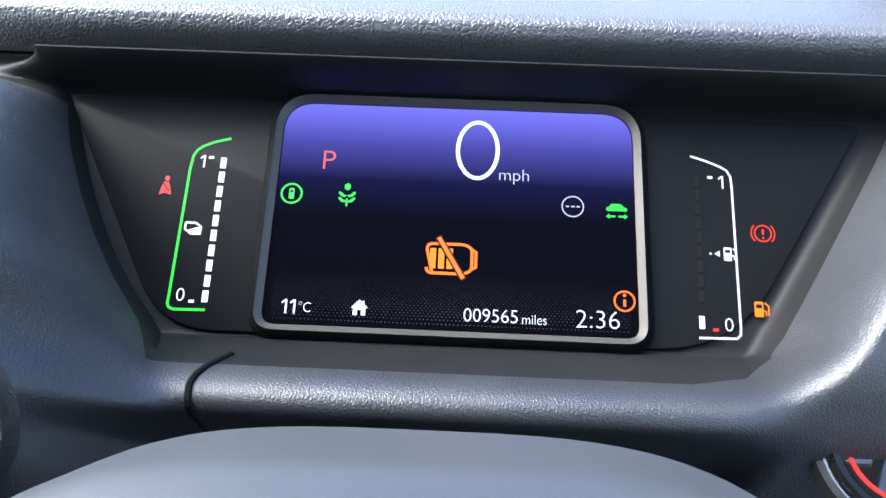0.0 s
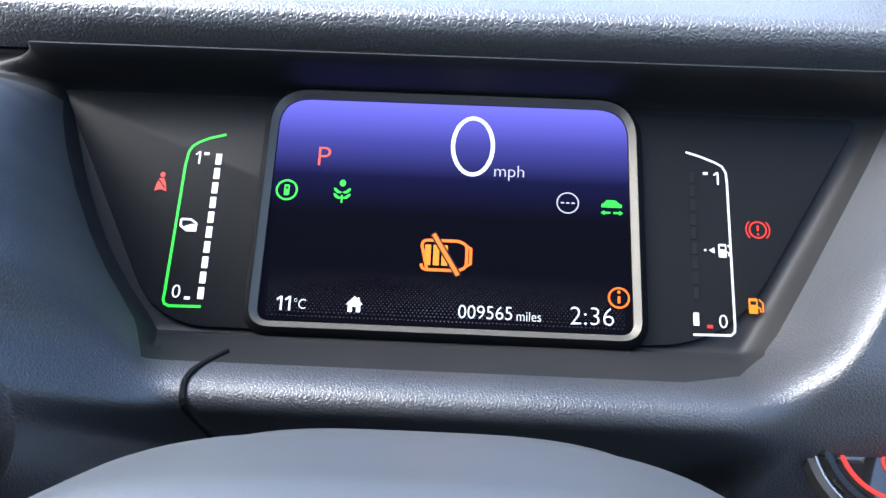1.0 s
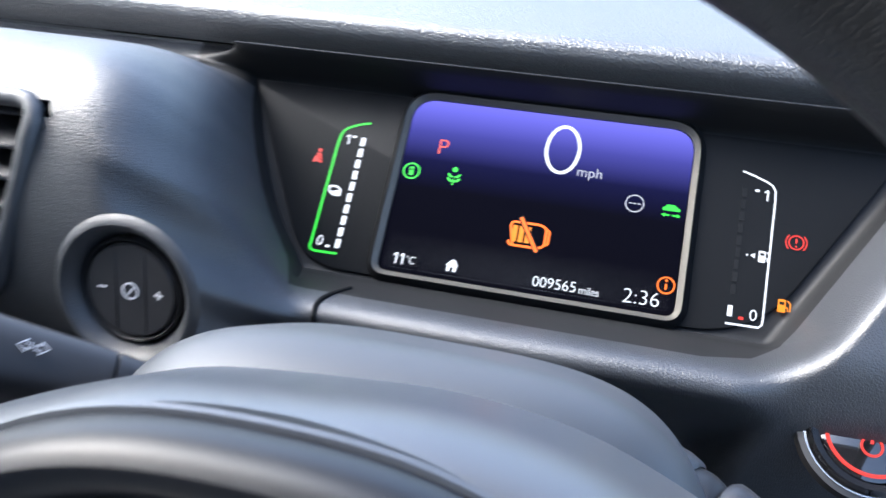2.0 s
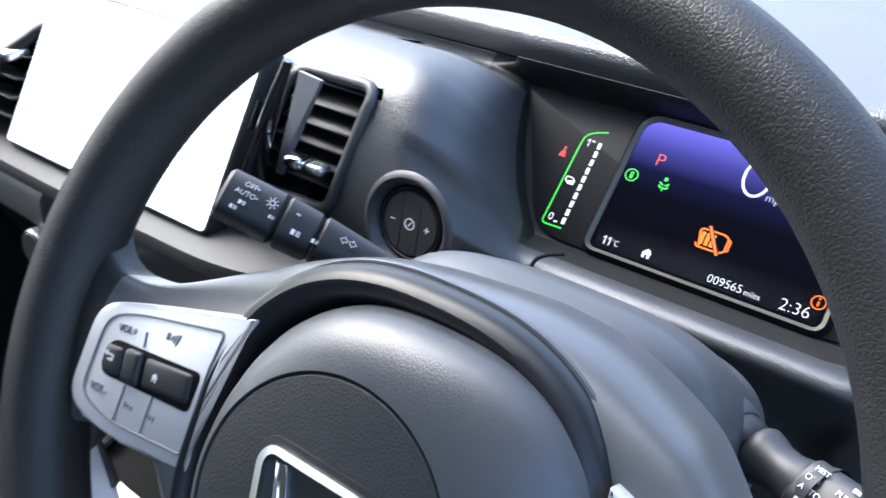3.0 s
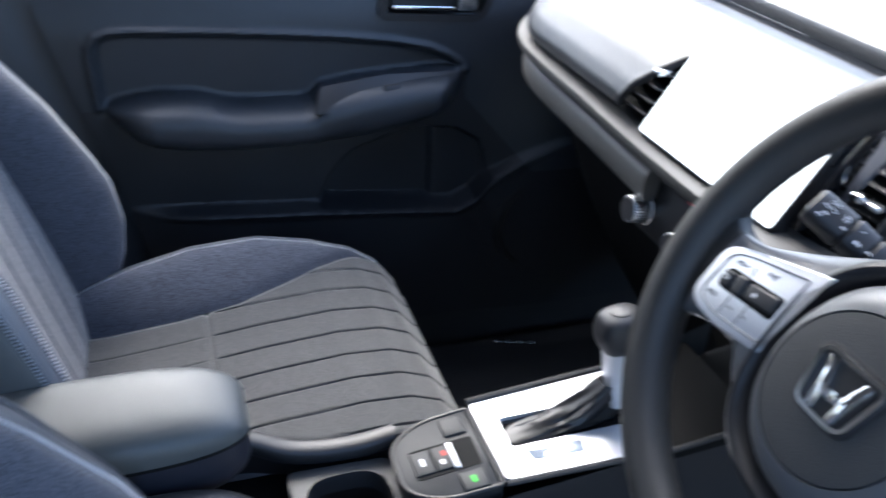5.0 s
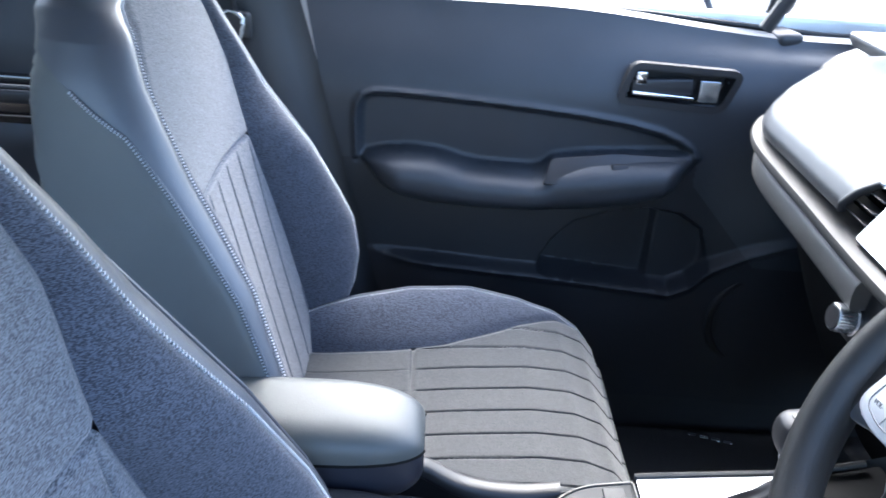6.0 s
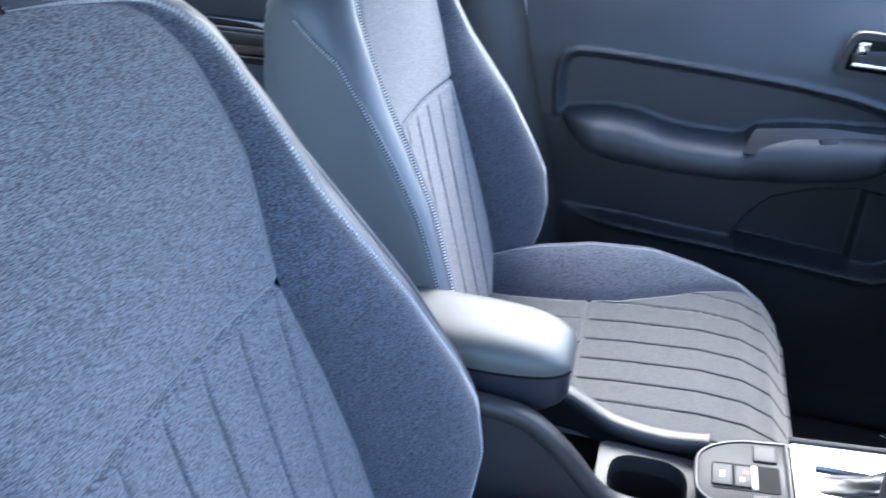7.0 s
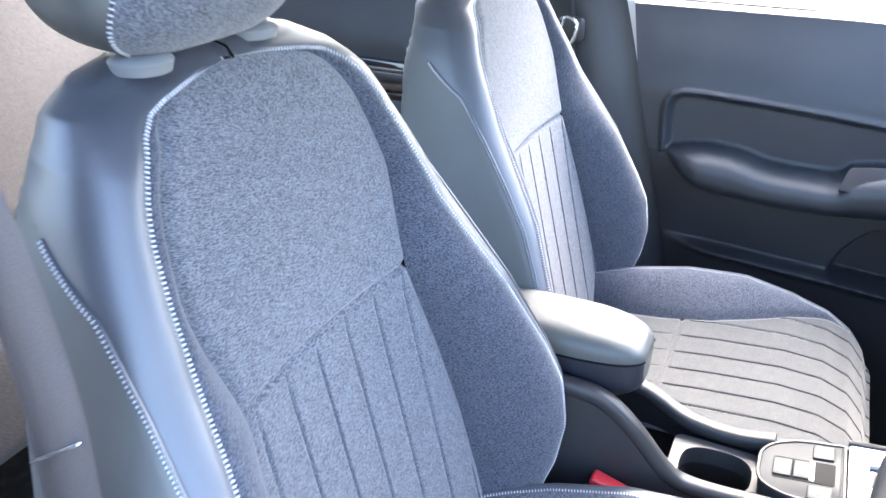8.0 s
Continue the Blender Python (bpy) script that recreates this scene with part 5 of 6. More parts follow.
def stitches(line, step, parent, w=0.0014, length=0.0034, twin=False, nrm=Vector((0, 1, 0.1)), flat=0.0012):
    """Short raised threads set across a seam line."""
    bm = bmesh.new()
    acc = 0.0
    for p, q in zip(line, line[1:]):
        d = q - p
        while acc < d.length:
            c = p + d * (acc / d.length)
            t = d.normalized()
            nn_ = nrm - t * nrm.dot(t)
            nn_.normalize()
            k = t.cross(nn_)
            m = frame_matrix(c + nn_ * flat * 0.5, k, t, nn_)
            rbox((length, w, flat), 0.0003, m, 1, bm)
            acc += step
        acc -= d.length
    return part("stitching", bm, M_thread, parent, "pale stitched seam")


def seat_back(parent):
    zs = lin(0.60, 1.205, 72)
    # centre panel above the seam and ribbed panel below it
    def ribbed(s, z):
        p = back_point(s, z)
        if z < SEAM - 0.004:
            k = min(1.0, (SEAM - z) / 0.03)
            lane = 0.047
            q = (p.x / lane + 0.5) % 1.0
            e = min(q, 1 - q) * lane
            p.y -= 0.0042 * k * math.exp(-(e / 0.0013) ** 2) if abs(p.x) < inner_half(z) - 0.012 else 0
        p.y -= 0.0055 * math.exp(-((z - SEAM) / 0.0032) ** 2)
        return p
    cols = lin(-1, 1, 260)
    part("ribbed_panel", surface(ribbed, cols, lin(0.60, SEAM - 0.012, 40) + lin(SEAM - 0.010, SEAM, 8)), M_cloth, parent, "ribbed grey cloth panel")
    part("upper_panel", surface(ribbed, lin(-1, 1, 60), lin(SEAM, SEAM + 0.012, 9) + lin(SEAM + 0.018, 1.17, 26) + lin(1.173, 1.2150, 30)), M_cloth, parent, "plain heathered grey cloth")
    for sg in (-1, 1):
        part("cloth_bolster", surface(lambda s, z: back_point(sg * s, z), lin(1, 2, 22), lin(0.60, 1.17, 60) + lin(1.173, 1.2150, 30)), M_cloth2, parent, "dark heathered cloth bolster")
        part("leather_edge", surface(lambda s, z: back_point(sg * (2 + (seam_s(z) - 2) * s), z), lin(0, 1, 26), lin(0.58, 1.17, 60) + lin(1.173, 1.2150, 30) + lin(1.2156, 1.228, 12)), M_leather, parent, "smooth dark leather edge")
        part("side_cover", surface(lambda s, z: back_point(sg * (seam_s(z) + (5 - seam_s(z)) * s), z), lin(0, 1, 24), lin(0.58, 1.17, 50) + lin(1.175, 1.228, 14)), M_arm2, parent, "grey leather side cover")
        line = [back_point(sg * 2.0, z) for z in lin(0.62, 1.17, 90) + lin(1.172, 1.2020, 20) + lin(1.2026, 1.2152, 30)]
        stitches(line, 0.0034, parent, nrm=Vector((sg * 0.25, 1, 0.35)), flat=0.0020)
        line = [back_point(sg * (seam_s(z) + 0.01), z) for z in lin(0.64, 1.140, 68)]
        stitches(line, 0.0034, parent, nrm=Vector((sg * 1.0, 0.55, 0.0)), length=0.0036, flat=0.0030)
        part("seam_piping", tube([p + Vector((sg * 0.001, 0.002, 0)) for p in line], 0.0018, 6, up=(0, 1, 0)), M_leather, parent)
    # leather cap over the shoulders
    top = [back_point(s, 1.228) for s in lin(-5, 5, 100)]
    bm = bmesh.new()
    c = bm.verts.new(sum(top, Vector()) / len(top) + Vector((0, 0, 0.004)))
    ring = [bm.verts.new(p) for p in top]
    for p, q in zip(ring, ring[1:]):
        bm.faces.new((c, p, q))
    part("crown", bm, M_leather, parent)
    part("top_seam", tube([Vector((0, y_, z_)) for y_, z_ in ((back_y(1.215) - 0.018, 1.2160), (back_y(1.222) - 0.022, 1.224), (back_y(1.228) - 0.045, 1.2315), (back_y(1.228) - 0.07, 1.2315))], 0.0011, 6, up=(1, 0, 0)), M_dark, parent)


M_arm2 = material("grey seat side leather", (0.105, 0.112, 0.113), 0.45, var=0.08, grain=("leather", 0.0016, 0.0002), bump=0.45)


M_collar = material("satin grey collar", (0.20, 0.21, 0.22), 0.3, var=0.05)


def headrest(parent):
    hr = part("headrest", bmesh.new(), M_leather, parent, "dark leather headrest")
    hx = 0.013

    def f(a, t):
        c, s = math.cos(a), math.sin(a)
        z = 1.232 + 0.170 * t
        w = 0.114 * (1 - 0.46 * abs(2 * t - 1) ** 5) + 0.006
        d = 0.052 * (1 - 0.7 * abs(2 * t - 1) ** 4) + 0.004
        k = 2 / 2.8
        return Vector((hx + w * math.copysign(abs(c) ** k, c), -0.060 - 0.05 * t + d * math.copysign(abs(s) ** k, s), z))

    def spread(t):        # half the angle that the cloth face takes, widest at its foot
        return 0.57 + 0.85 * (1 - t) ** 3
    ts = lin(0, 0.3, 16) + lin(0.33, 1, 18)
    part("cushion", surface(lambda u, t: f(math.pi / 2 + spread(t) + u * 2 * (math.pi - spread(t)), t), lin(0, 1, 60), ts), M_arm, hr, "grey leather headrest sides")
    part("face", surface(lambda u, t: f(math.pi / 2 + u * spread(t), t) + Vector((0, 0.001, 0)), lin(-1, 1, 24), ts), M_cloth, hr, "grey cloth headrest face")
    for sg in (-1, 1):
        stitches([f(math.pi / 2 + sg * spread(t), t) for t in lin(0.02, 0.98, 60)], 0.0040, hr, nrm=Vector((-sg * 0.9, 1, 0)))
    for e in (0, 1):
        bm = bmesh.new()
        bm.faces.new([bm.verts.new(f(2 * math.pi * i / 72, e)) for i in range(72)])
        part("end_cap", bm, M_leather, hr)
    for s in (-1, 1):
        part("post", tube([(hx + s * 0.063, -0.058, 1.22), (hx + s * 0.063, -0.067, 1.30)], 0.0065, 12, up=(0, 1, 0)), M_chrome, parent, "bright metal headrest post")
        part("post_collar", lathe([(0.0, 0.005), (0.013, 0.005), (0.0195, 0.0035), (0.0225, 0.0), (0.020, -0.008)], 28, pose(hx + s * 0.063, -0.056, 1.2290)), M_collar, parent)


# cushion: y forward from the backrest, top given by cush_z(y)
def cush_z(y):
    return float(np.interp(y - 0.045, [0.02, 0.10, 0.20, 0.30, 0.40, 0.46, 0.50, 0.525, 0.54], [0.638, 0.640, 0.650, 0.662, 0.670, 0.666, 0.650, 0.620, 0.580]))


def cush_inner(y):
    return float(np.interp(y - 0.045, [0.02, 0.10, 0.20, 0.28, 0.36, 0.44, 0.50, 0.54], [0.138, 0.137, 0.137, 0.146, 0.178, 0.218, 0.236, 0.236]))


def cush_stitch(y):
    return float(np.interp(y - 0.045, [0.02, 0.08, 0.14, 0.22, 0.32, 0.40, 0.47, 0.54], [0.155, 0.190, 0.218, 0.238, 0.250, 0.252, 0.248, 0.240]))


def cush_bulge(y):
    return float(np.interp(y - 0.045, [0.02, 0.10, 0.22, 0.32, 0.42, 0.50, 0.54], [0.050, 0.062, 0.062, 0.050, 0.020, 0.002, 0.0]))


CROSS = 0.278


def cushion_point(s, y):
    sg, s = (1, s) if s >= 0 else (-1, -s)
    a, bh, z0, g = cush_inner(y), cush_stitch(y), cush_z(y), cush_bulge(y)
    if sg > 0:            # flatter and narrower on this side
        bh, g = bh - 0.048 * float(smoothstep(0.10, 0.24, y)), g * (1 - 0.6 * float(smoothstep(0.10, 0.26, y)))
    c = bh + 0.016
    bh -= 0.014
    a = min(a, bh - 0.006)
    if s <= 1:
        x, z = a * s, z0 + 0.006 * s * s - 0.004 * math.exp(-((1 - s) * a / 0.006) ** 2)
    elif s <= 2:
        t = s - 1
        x = a + (bh - a) * t
        z = z0 + 0.006 + (g - 0.006) * math.sin(t * math.pi / 2) - 0.004 * math.exp(-(t * (bh - a) / 0.006) ** 2) - 0.002 * math.exp(-((1 - t) * max(0.005, bh - a) / 0.004) ** 2)
    elif s <= 3:
        t = s - 2
        x = bh + (c - bh) * math.sin(t * math.pi / 2)
        z = z0 + g - 0.030 * (1 - math.cos(t * math.pi / 2)) - 0.002 * math.exp(-(t * 0.02 / 0.004) ** 2)
    else:
        t = s - 3
        x = c - 0.01 * t
        z = z0 + g - 0.030 - (z0 + g - 0.030 - 0.50) * t
    return Vector((sg * x, y, z))


def seat_cushion(parent):
    def ribbed(s, y):
        p = cushion_point(s, y)
        lane = 0.050
        q = ((p.x + 0.010) / lane + 0.5) % 1.0
        e = min(q, 1 - q) * lane
        k = float(smoothstep(0, 0.02, abs(y - CROSS))) * (1.0 if y > CROSS else 0.35)
        if abs(p.x) < cush_inner(y) - 0.008:
            nz = 1.0 if y < 0.50 else max(0.3, 1 - (y - 0.50) / 0.12)
            d = 0.0048 * k * math.exp(-(e / 0.0013) ** 2)
            p.z -= d * nz
            p.y -= d * (1 - nz) * 1.2
        p.z -= 0.0045 * math.exp(-((y - CROSS) / 0.003) ** 2)
        return p
    ys = lin(0.06, CROSS - 0.012, 18) + lin(CROSS - 0.009, CROSS + 0.012, 8) + lin(CROSS + 0.018, 0.590, 44)
    part("centre_panel", surface(ribbed, lin(-1, 1, 280), ys), M_cushion, parent, "ribbed grey cloth cushion panel")
    for sg in (-1, 1):
        part("cushion_bolster", surface(lambda s, y: cushion_point(sg * s, y), lin(1, 2, 18), lin(0.06, 0.590, 60)), M_cloth2, parent, "dark heathered cloth bolster")
        part("cushion_edge", surface(lambda s, y: cushion_point(sg * s, y), lin(2, 3, 8) + [3.1, 3.5, 4.0], lin(0.045, 0.590, 60)), M_leather, parent, "smooth dark leather edge")
        stitches([cushion_point(sg * 2.0, y) for y in lin(0.085, 0.545, 70)], 0.0034, parent, nrm=Vector((sg * 0.3, 0, 1)), length=0.0045)
    front = [cushion_point(s, 0.590) for s in lin(-2.9, 2.9, 40)]
    bm = bmesh.new()
    g = [[bm.verts.new(Vector((p.x, p.y + 0.004 * math.sin(math.pi * t) - 0.05 * t * t, p.z + (0.42 - p.z) * t))) for t in lin(0, 1, 8)] for p in front]
    for i in range(len(g) - 1):
        for j in range(8):
            bm.faces.new((g[i][j], g[i + 1][j], g[i + 1][j + 1], g[i][j + 1]))
    part("cushion_front", bm, M_cushion, parent, "grey cloth cushion front")
    part("base_cover", rbox((0.46, 0.48, 0.17), 0.03, pose(0, 0.25, 0.46)), M_black, parent, "black plastic seat base")
    for s in (-1, 1):
        part("runner", rbox((0.04, 0.55, 0.09), 0.01, pose(s * 0.17, 0.24, 0.33)), M_steel, parent)


seat = thing("driver_seat", "grey cloth and dark leather driver's seat with pale stitching", "car seat", "front seats")
seat_back(seat)
headrest(seat)
seat_cushion(seat)
DRIVER, PASSENGER = (0.385, 0.0, 0.0), (-0.272, -0.042, -0.038)
passenger = copy_thing(seat, pose(*PASSENGER))
passenger.name = "passenger_seat"
tagged(passenger, "grey cloth and dark leather passenger seat with pale stitching")
seat.location = DRIVER

# ---- front passenger door ----
door = thing("front_door", "closed dark grey passenger door with armrest and pocket", "car door")


def line_z(y, ys, zs):
    return float(np.interp(y, ys, zs))


FIELD = [Vector((y, z)) for y, z in ((0.118, 0.822), (0.116, 0.860), (0.115, 0.895), (0.118, 0.916), (0.127, 0.930), (0.145, 0.937), (0.18, 0.938), (0.25, 0.935), (0.32, 0.931), (0.42, 0.924), (0.50, 0.917), (0.585, 0.906), (0.64, 0.894), (0.675, 0.880), (0.698, 0.866), (0.709, 0.850))]     # y and z along the raised lip of the trim field


def lip_distance(y, z):
    best = 1.0
    p = Vector((y, z))
    for a, b_ in zip(FIELD, FIELD[1:]):
        d = b_ - a
        t = min(1.0, max(0.0, (p - a).dot(d) / d.length_squared))
        best = min(best, (p - a - d * t).length)
    return best


def arm_top(y):
    return line_z(y, [0.12, 0.133, 0.17, 0.205, 0.255, 0.285, 0.305, 0.33, 0.425, 0.442, 0.460, 0.52, 0.60, 0.70, 0.75], [0.816, 0.823, 0.832, 0.836, 0.834, 0.827, 0.820, 0.816, 0.813, 0.818, 0.834, 0.845, 0.851, 0.855, 0.855])


def arm_bottom(y):
    return line_z(y, [0.12, 0.133, 0.15, 0.17, 0.20, 0.245, 0.34, 0.45, 0.53, 0.60, 0.645, 0.68, 0.70, 0.712, 0.75], [0.820, 0.814, 0.790, 0.770, 0.757, 0.748, 0.744, 0.745, 0.751, 0.763, 0.777, 0.801, 0.830, 0.850, 0.86])


def door_x(y, z):
    """Inner face of the door; larger x stands further into the cabin."""
    x = -0.700 - 0.080 * float(smoothstep(0.92, 1.14, z))
    top = line_z(y, [0.10, 0.118, 0.127, 0.145, 0.25, 0.32, 0.50, 0.585, 0.64, 0.675, 0.698, 0.709, 0.72], [0.80, 0.916, 0.930, 0.937, 0.935, 0.931, 0.917, 0.906, 0.894, 0.880, 0.866, 0.850, 0.80])
    arm_t, arm_b = arm_top(y), arm_bottom(y)
    # raised lip round the trim field and the sunk field inside it
    dl = lip_distance(y, z) if 0.05 < y < 0.78 and 0.78 < z < 0.98 else 1.0
    x += 0.0065 * math.exp(-(dl / 0.0055) ** 2)
    if 0.116 < y < 0.709 and z < top:
        x -= 0.015 * float(smoothstep(0.003, 0.016, dl)) * float(smoothstep(arm_t - 0.012, arm_t + 0.012, z))
    # armrest
    if arm_t > arm_b + 0.004:
        mid, half = (arm_t + arm_b) / 2, (arm_t - arm_b) / 2 + 0.004
        k = max(0.0, 1 - abs((z - mid) / half) ** 2.6)
        x += 0.060 * k ** 0.8 * float(smoothstep(0.122, 0.20, y)) ** 0.7 * float(1 - smoothstep(0.645, 0.715, y))
    # front wall of the door pocket, with its rounded upper edge
    rid = line_z(y, [0.15, 0.20, 0.28, 0.38, 0.46, 0.70, 0.735, 0.767, 0.83, 0.90], [0.646, 0.641, 0.636, 0.628, 0.623, 0.600, 0.616, 0.653, 0.692, 0.72])
    low = float(smoothstep(rid + 0.007, rid - 0.010, z))
    x += 0.026 * low * float(smoothstep(0.12, 0.26, y))
    x += 0.005 * math.exp(-((z - rid + 0.010) / 0.008) ** 2) * float(smoothstep(0.14, 0.24, y))
    # hollow above the pocket
    pock_top = line_z(y, [0.452, 0.475, 0.509, 0.575, 0.641, 0.70, 0.745, 0.765], [0.62, 0.674, 0.712, 0.737, 0.748, 0.742, 0.715, 0.66])
    hollow = float(smoothstep(0.450, 0.462, y) * (1 - smoothstep(0.750, 0.768, y))) * float(smoothstep(pock_top + 0.004, pock_top - 0.005, z)) * (1 - low)
    x -= (0.030 - 0.016 * float(smoothstep(0.652, 0.664, y))) * hollow
    # shoulder at the front of the door, coming in towards the dash
    x += 0.034 * float(smoothstep(0.73, 0.90, y)) * float(1 - smoothstep(0.72, 0.95, z)) * (1 - 0.6 * low)
    return x


def in_lower(q, z):
    y = 0.164 - 0.27 * (z - 0.556) + q
    return z < (arm_bottom(y) - 0.002 if y < 0.712 else max(0.66, 0.80 - 1.1 * (y - 0.712)))


def door_point(q, z):
    y0 = 0.164 - 0.27 * (z - 0.556)
    drop = 0.032 * float(smoothstep(0.40, 0.90, y0 + q)) * float(smoothstep(1.00, 1.08, z))
    return Vector((door_x(y0 + q, z), y0 + q, z - drop))


def keep_door(q, z):
    y = 0.164 - 0.27 * (z - 0.556) + q
    return not (0.572 < y < 0.742 and 0.945 < z < 1.000)


qs = [0.0036 * i for i in range(200)] + [0.72 + 0.012 * i for i in range(30)]
zs = [0.36 + 0.008 * i for i in range(23)] + [0.545 + 0.0028 * i for i in range(156)] + [0.984 + 0.006 * i for i in range(17)]
part("trim_panel", surface(door_point, qs, zs, keep=lambda q, z: keep_door(q, z) and not in_lower(q, z)), M_trim, door, "dark grey grained trim panel")
part("lower_panel", surface(door_point, qs, zs, keep=in_lower), M_doorlow, door, "hard black lower panel with the pocket")
# closing edge at the rear and the sill of the window
part("rear_edge", surface(lambda t, z: door_point(0, z) + Vector((-0.06 * t, -0.001 * t, 0)), [0, 1], [0.36 + 0.06 * i for i in range(13)]), M_rubber, door)
part("window_sill", surface(lambda q, t: door_point(q, 1.08) + Vector((-0.05 * t, 0, 0.004 * math.sin(t * 3.1))), [0.02 * i for i in range(54)], [0, 0.3, 0.7, 1]), M_trim, door)
part("outer_skin", rbox((0.02, 1.2, 0.72), 0.01, pose(-0.83, 0.55, 0.72)), M_body, door)
part("window_seal", tube([door_point(q, 1.08) + Vector((-0.050, 0, 0.002)) for q in (0.0, 0.3, 0.6, 0.9, 1.05)], 0.005, 8), M_rubber, door)
plate_pts = rounded([(0.440, 0.806, 0.006), (0.452, 0.846, 0.010), (0.565, 0.8585, 0.02), (0.690, 0.8585, 0.004), (0.668, 0.829, 0.012), (0.60, 0.812, 0.02), (0.53, 0.806, 0.02)], 0.012, 5)
PLM = frame_matrix((-0.648, 0, 0.808), (0, 1, 0), (-0.62, 0, 0.785), (0.785, 0, 0.62))     # leans back from the cabin
part("switch_plate", plate([(y, (z - 0.808) * 1.15) for y, z in plate_pts], -0.030, 0.004, 0.0018, m=PLM), M_smooth, door, "smooth dark switch plate")
part("window_switch", rbox((0.030, 0.014, 0.008), 0.003, PLM @ pose(0.570, 0.032, 0.006)), M_black, door, "black window switch")
# handle in its recess
ho = rounded([(0.558, 0.946, 0.014), (0.576, 1.006, 0.014), (0.756, 1.000, 0.016), (0.732, 0.936, 0.020)], 0.01, 6)
hm = Matrix(((0, 0, 1, -0.700), (1, 0, 0, 0), (0, 1, 0, 0), (0, 0, 0, 1)))
hrec = part("handle_recess", ring_plate(offset_outline(ho, -0.006), offset_outline(ho, 0.004), -0.012, 0.004, m=hm), M_smooth, door, "dark handle surround")
part("recess_wall", ring_plate(offset_outline(ho, 0.0035), offset_outline(ho, 0.006), -0.035, 0.003, m=hm), M_black, hrec)
part("recess_floor", plate(offset_outline(ho, 0.003), -0.037, -0.033, m=hm), M_smooth, hrec)
part("handle", rbox((0.012, 0.105, 0.030), 0.005, pose(-0.707, 0.628, 0.970, 0, 0, 0) @ pose(0, 0, 0, 4)), M_smooth, door, "dark door pull")
part("handle_strip", rbox((0.006, 0.105, 0.008), 0.0025, pose(-0.699, 0.630, 0.957, -3)), M_chrome, door, "bright chrome pull edge")
part("lock_lever", rbox((0.010, 0.020, 0.024), 0.004, pose(-0.703, 0.590, 0.985)), M_chrome, door, "chrome lock lever")
part("handle_bezel", rbox((0.004, 0.034, 0.038), 0.008, pose(-0.703, 0.708, 0.967)), M_steel, door)
# speaker
part("speaker_grille", lathe([(0.105, 0.0), (0.100, 0.006), (0.092, 0.007), (0.088, 0.003), (0.0, 0.006)], 40, pose(-0.672, 0.88, 0.545, 0, 90, 0)), M_black, door, "round black speaker grille")
# window frame
part("window_frame", tube(spline([(-0.735, -0.02, 1.08), (-0.70, -0.06, 1.30), (-0.63, -0.05, 1.46), (-0.62, 0.25, 1.475), (-0.63, 0.50, 1.46), (-0.69, 0.85, 1.26), (-0.735, 1.05, 1.08)], 6), 0.016, 8), M_smooth, door)
part("quarter_post", tube([(-0.735, 0.79, 1.07), (-0.70, 0.86, 1.24)], 0.012, 8), M_smooth, door)

# ---- outside mirror ----
mirror = thing("wing_mirror", "oval wing mirror reflecting bright greenery", "wing mirror")
MM = frame_matrix((-0.93, 0.80, 1.105), (0.94, 0.34, 0), (0, 0, 1), (0.34, -0.94, 0))
mo = oval(0.098, 0.066, 40, 3.2)
part("housing", lathe([(0.0, -0.09), (0.5, -0.085), (0.85, -0.06), (1.0, -0.02), (1.02, 0.006), (0.97, 0.010), (0.95, 0.0)], 40, MM @ Matrix.Diagonal((0.105, 0.072, 1, 1))), M_black, mirror)
part("glass", plate(mo, 0.0, 0.002, m=MM), material("mirror glass", (0.9, 0.9, 0.9), 0.02, 1.0), mirror)
part("arm", rbox((0.14, 0.05, 0.03), 0.012, pose(-0.83, 0.84, 1.045, 0, 0, 10)), M_black, mirror)

# ---- rear door with its glossy handle panel ----
rear = thing("rear_door", "dark rear door with a glossy black handle panel", "car door")
b = surface(lambda y, z: Vector((-0.735 + 0.02 * math.exp(-((z - 0.80) / 0.05) ** 2) * float(smoothstep(-0.25, -0.40, y)) - 0.03 * float(smoothstep(0.95, 1.08, z)), y, z)), [-0.10 - 0.03 * i for i in range(58)], [0.30 + 0.02 * i for i in range(40)])
part("trim_panel", b, M_trim, rear)
rp = rounded([(-0.70, 0.872, 0.03), (-0.64, 0.835, 0.02), (-0.36, 0.832, 0.03), (-0.33, 0.875, 0.02), (-0.36, 0.918, 0.02), (-0.60, 0.922, 0.03)], 0.02, 5)
part("handle_panel", plate(rp, -0.004, 0.010, 0.004, m=Matrix(((0, 0, 1, -0.728), (1, 0, 0, 0), (0, 1, 0, 0), (0, 0, 0, 1)))), M_gloss, rear, "piano black handle panel")
part("handle", rbox((0.016, 0.17, 0.026), 0.008, pose(-0.714, -0.50, 0.885)), M_smooth, rear)
part("chrome_line", tube([(-0.714, -0.66, 0.853), (-0.714, -0.50, 0.849), (-0.714, -0.37, 0.850)], 0.0025, 6), M_chrome, rear, "thin chrome line")
part("grab", tube(spline([(-0.715, -0.64, 0.90), (-0.70, -0.60, 0.905), (-0.70, -0.45, 0.905), (-0.715, -0.40, 0.90)], 5), 0.005, 8), M_smooth, rear)

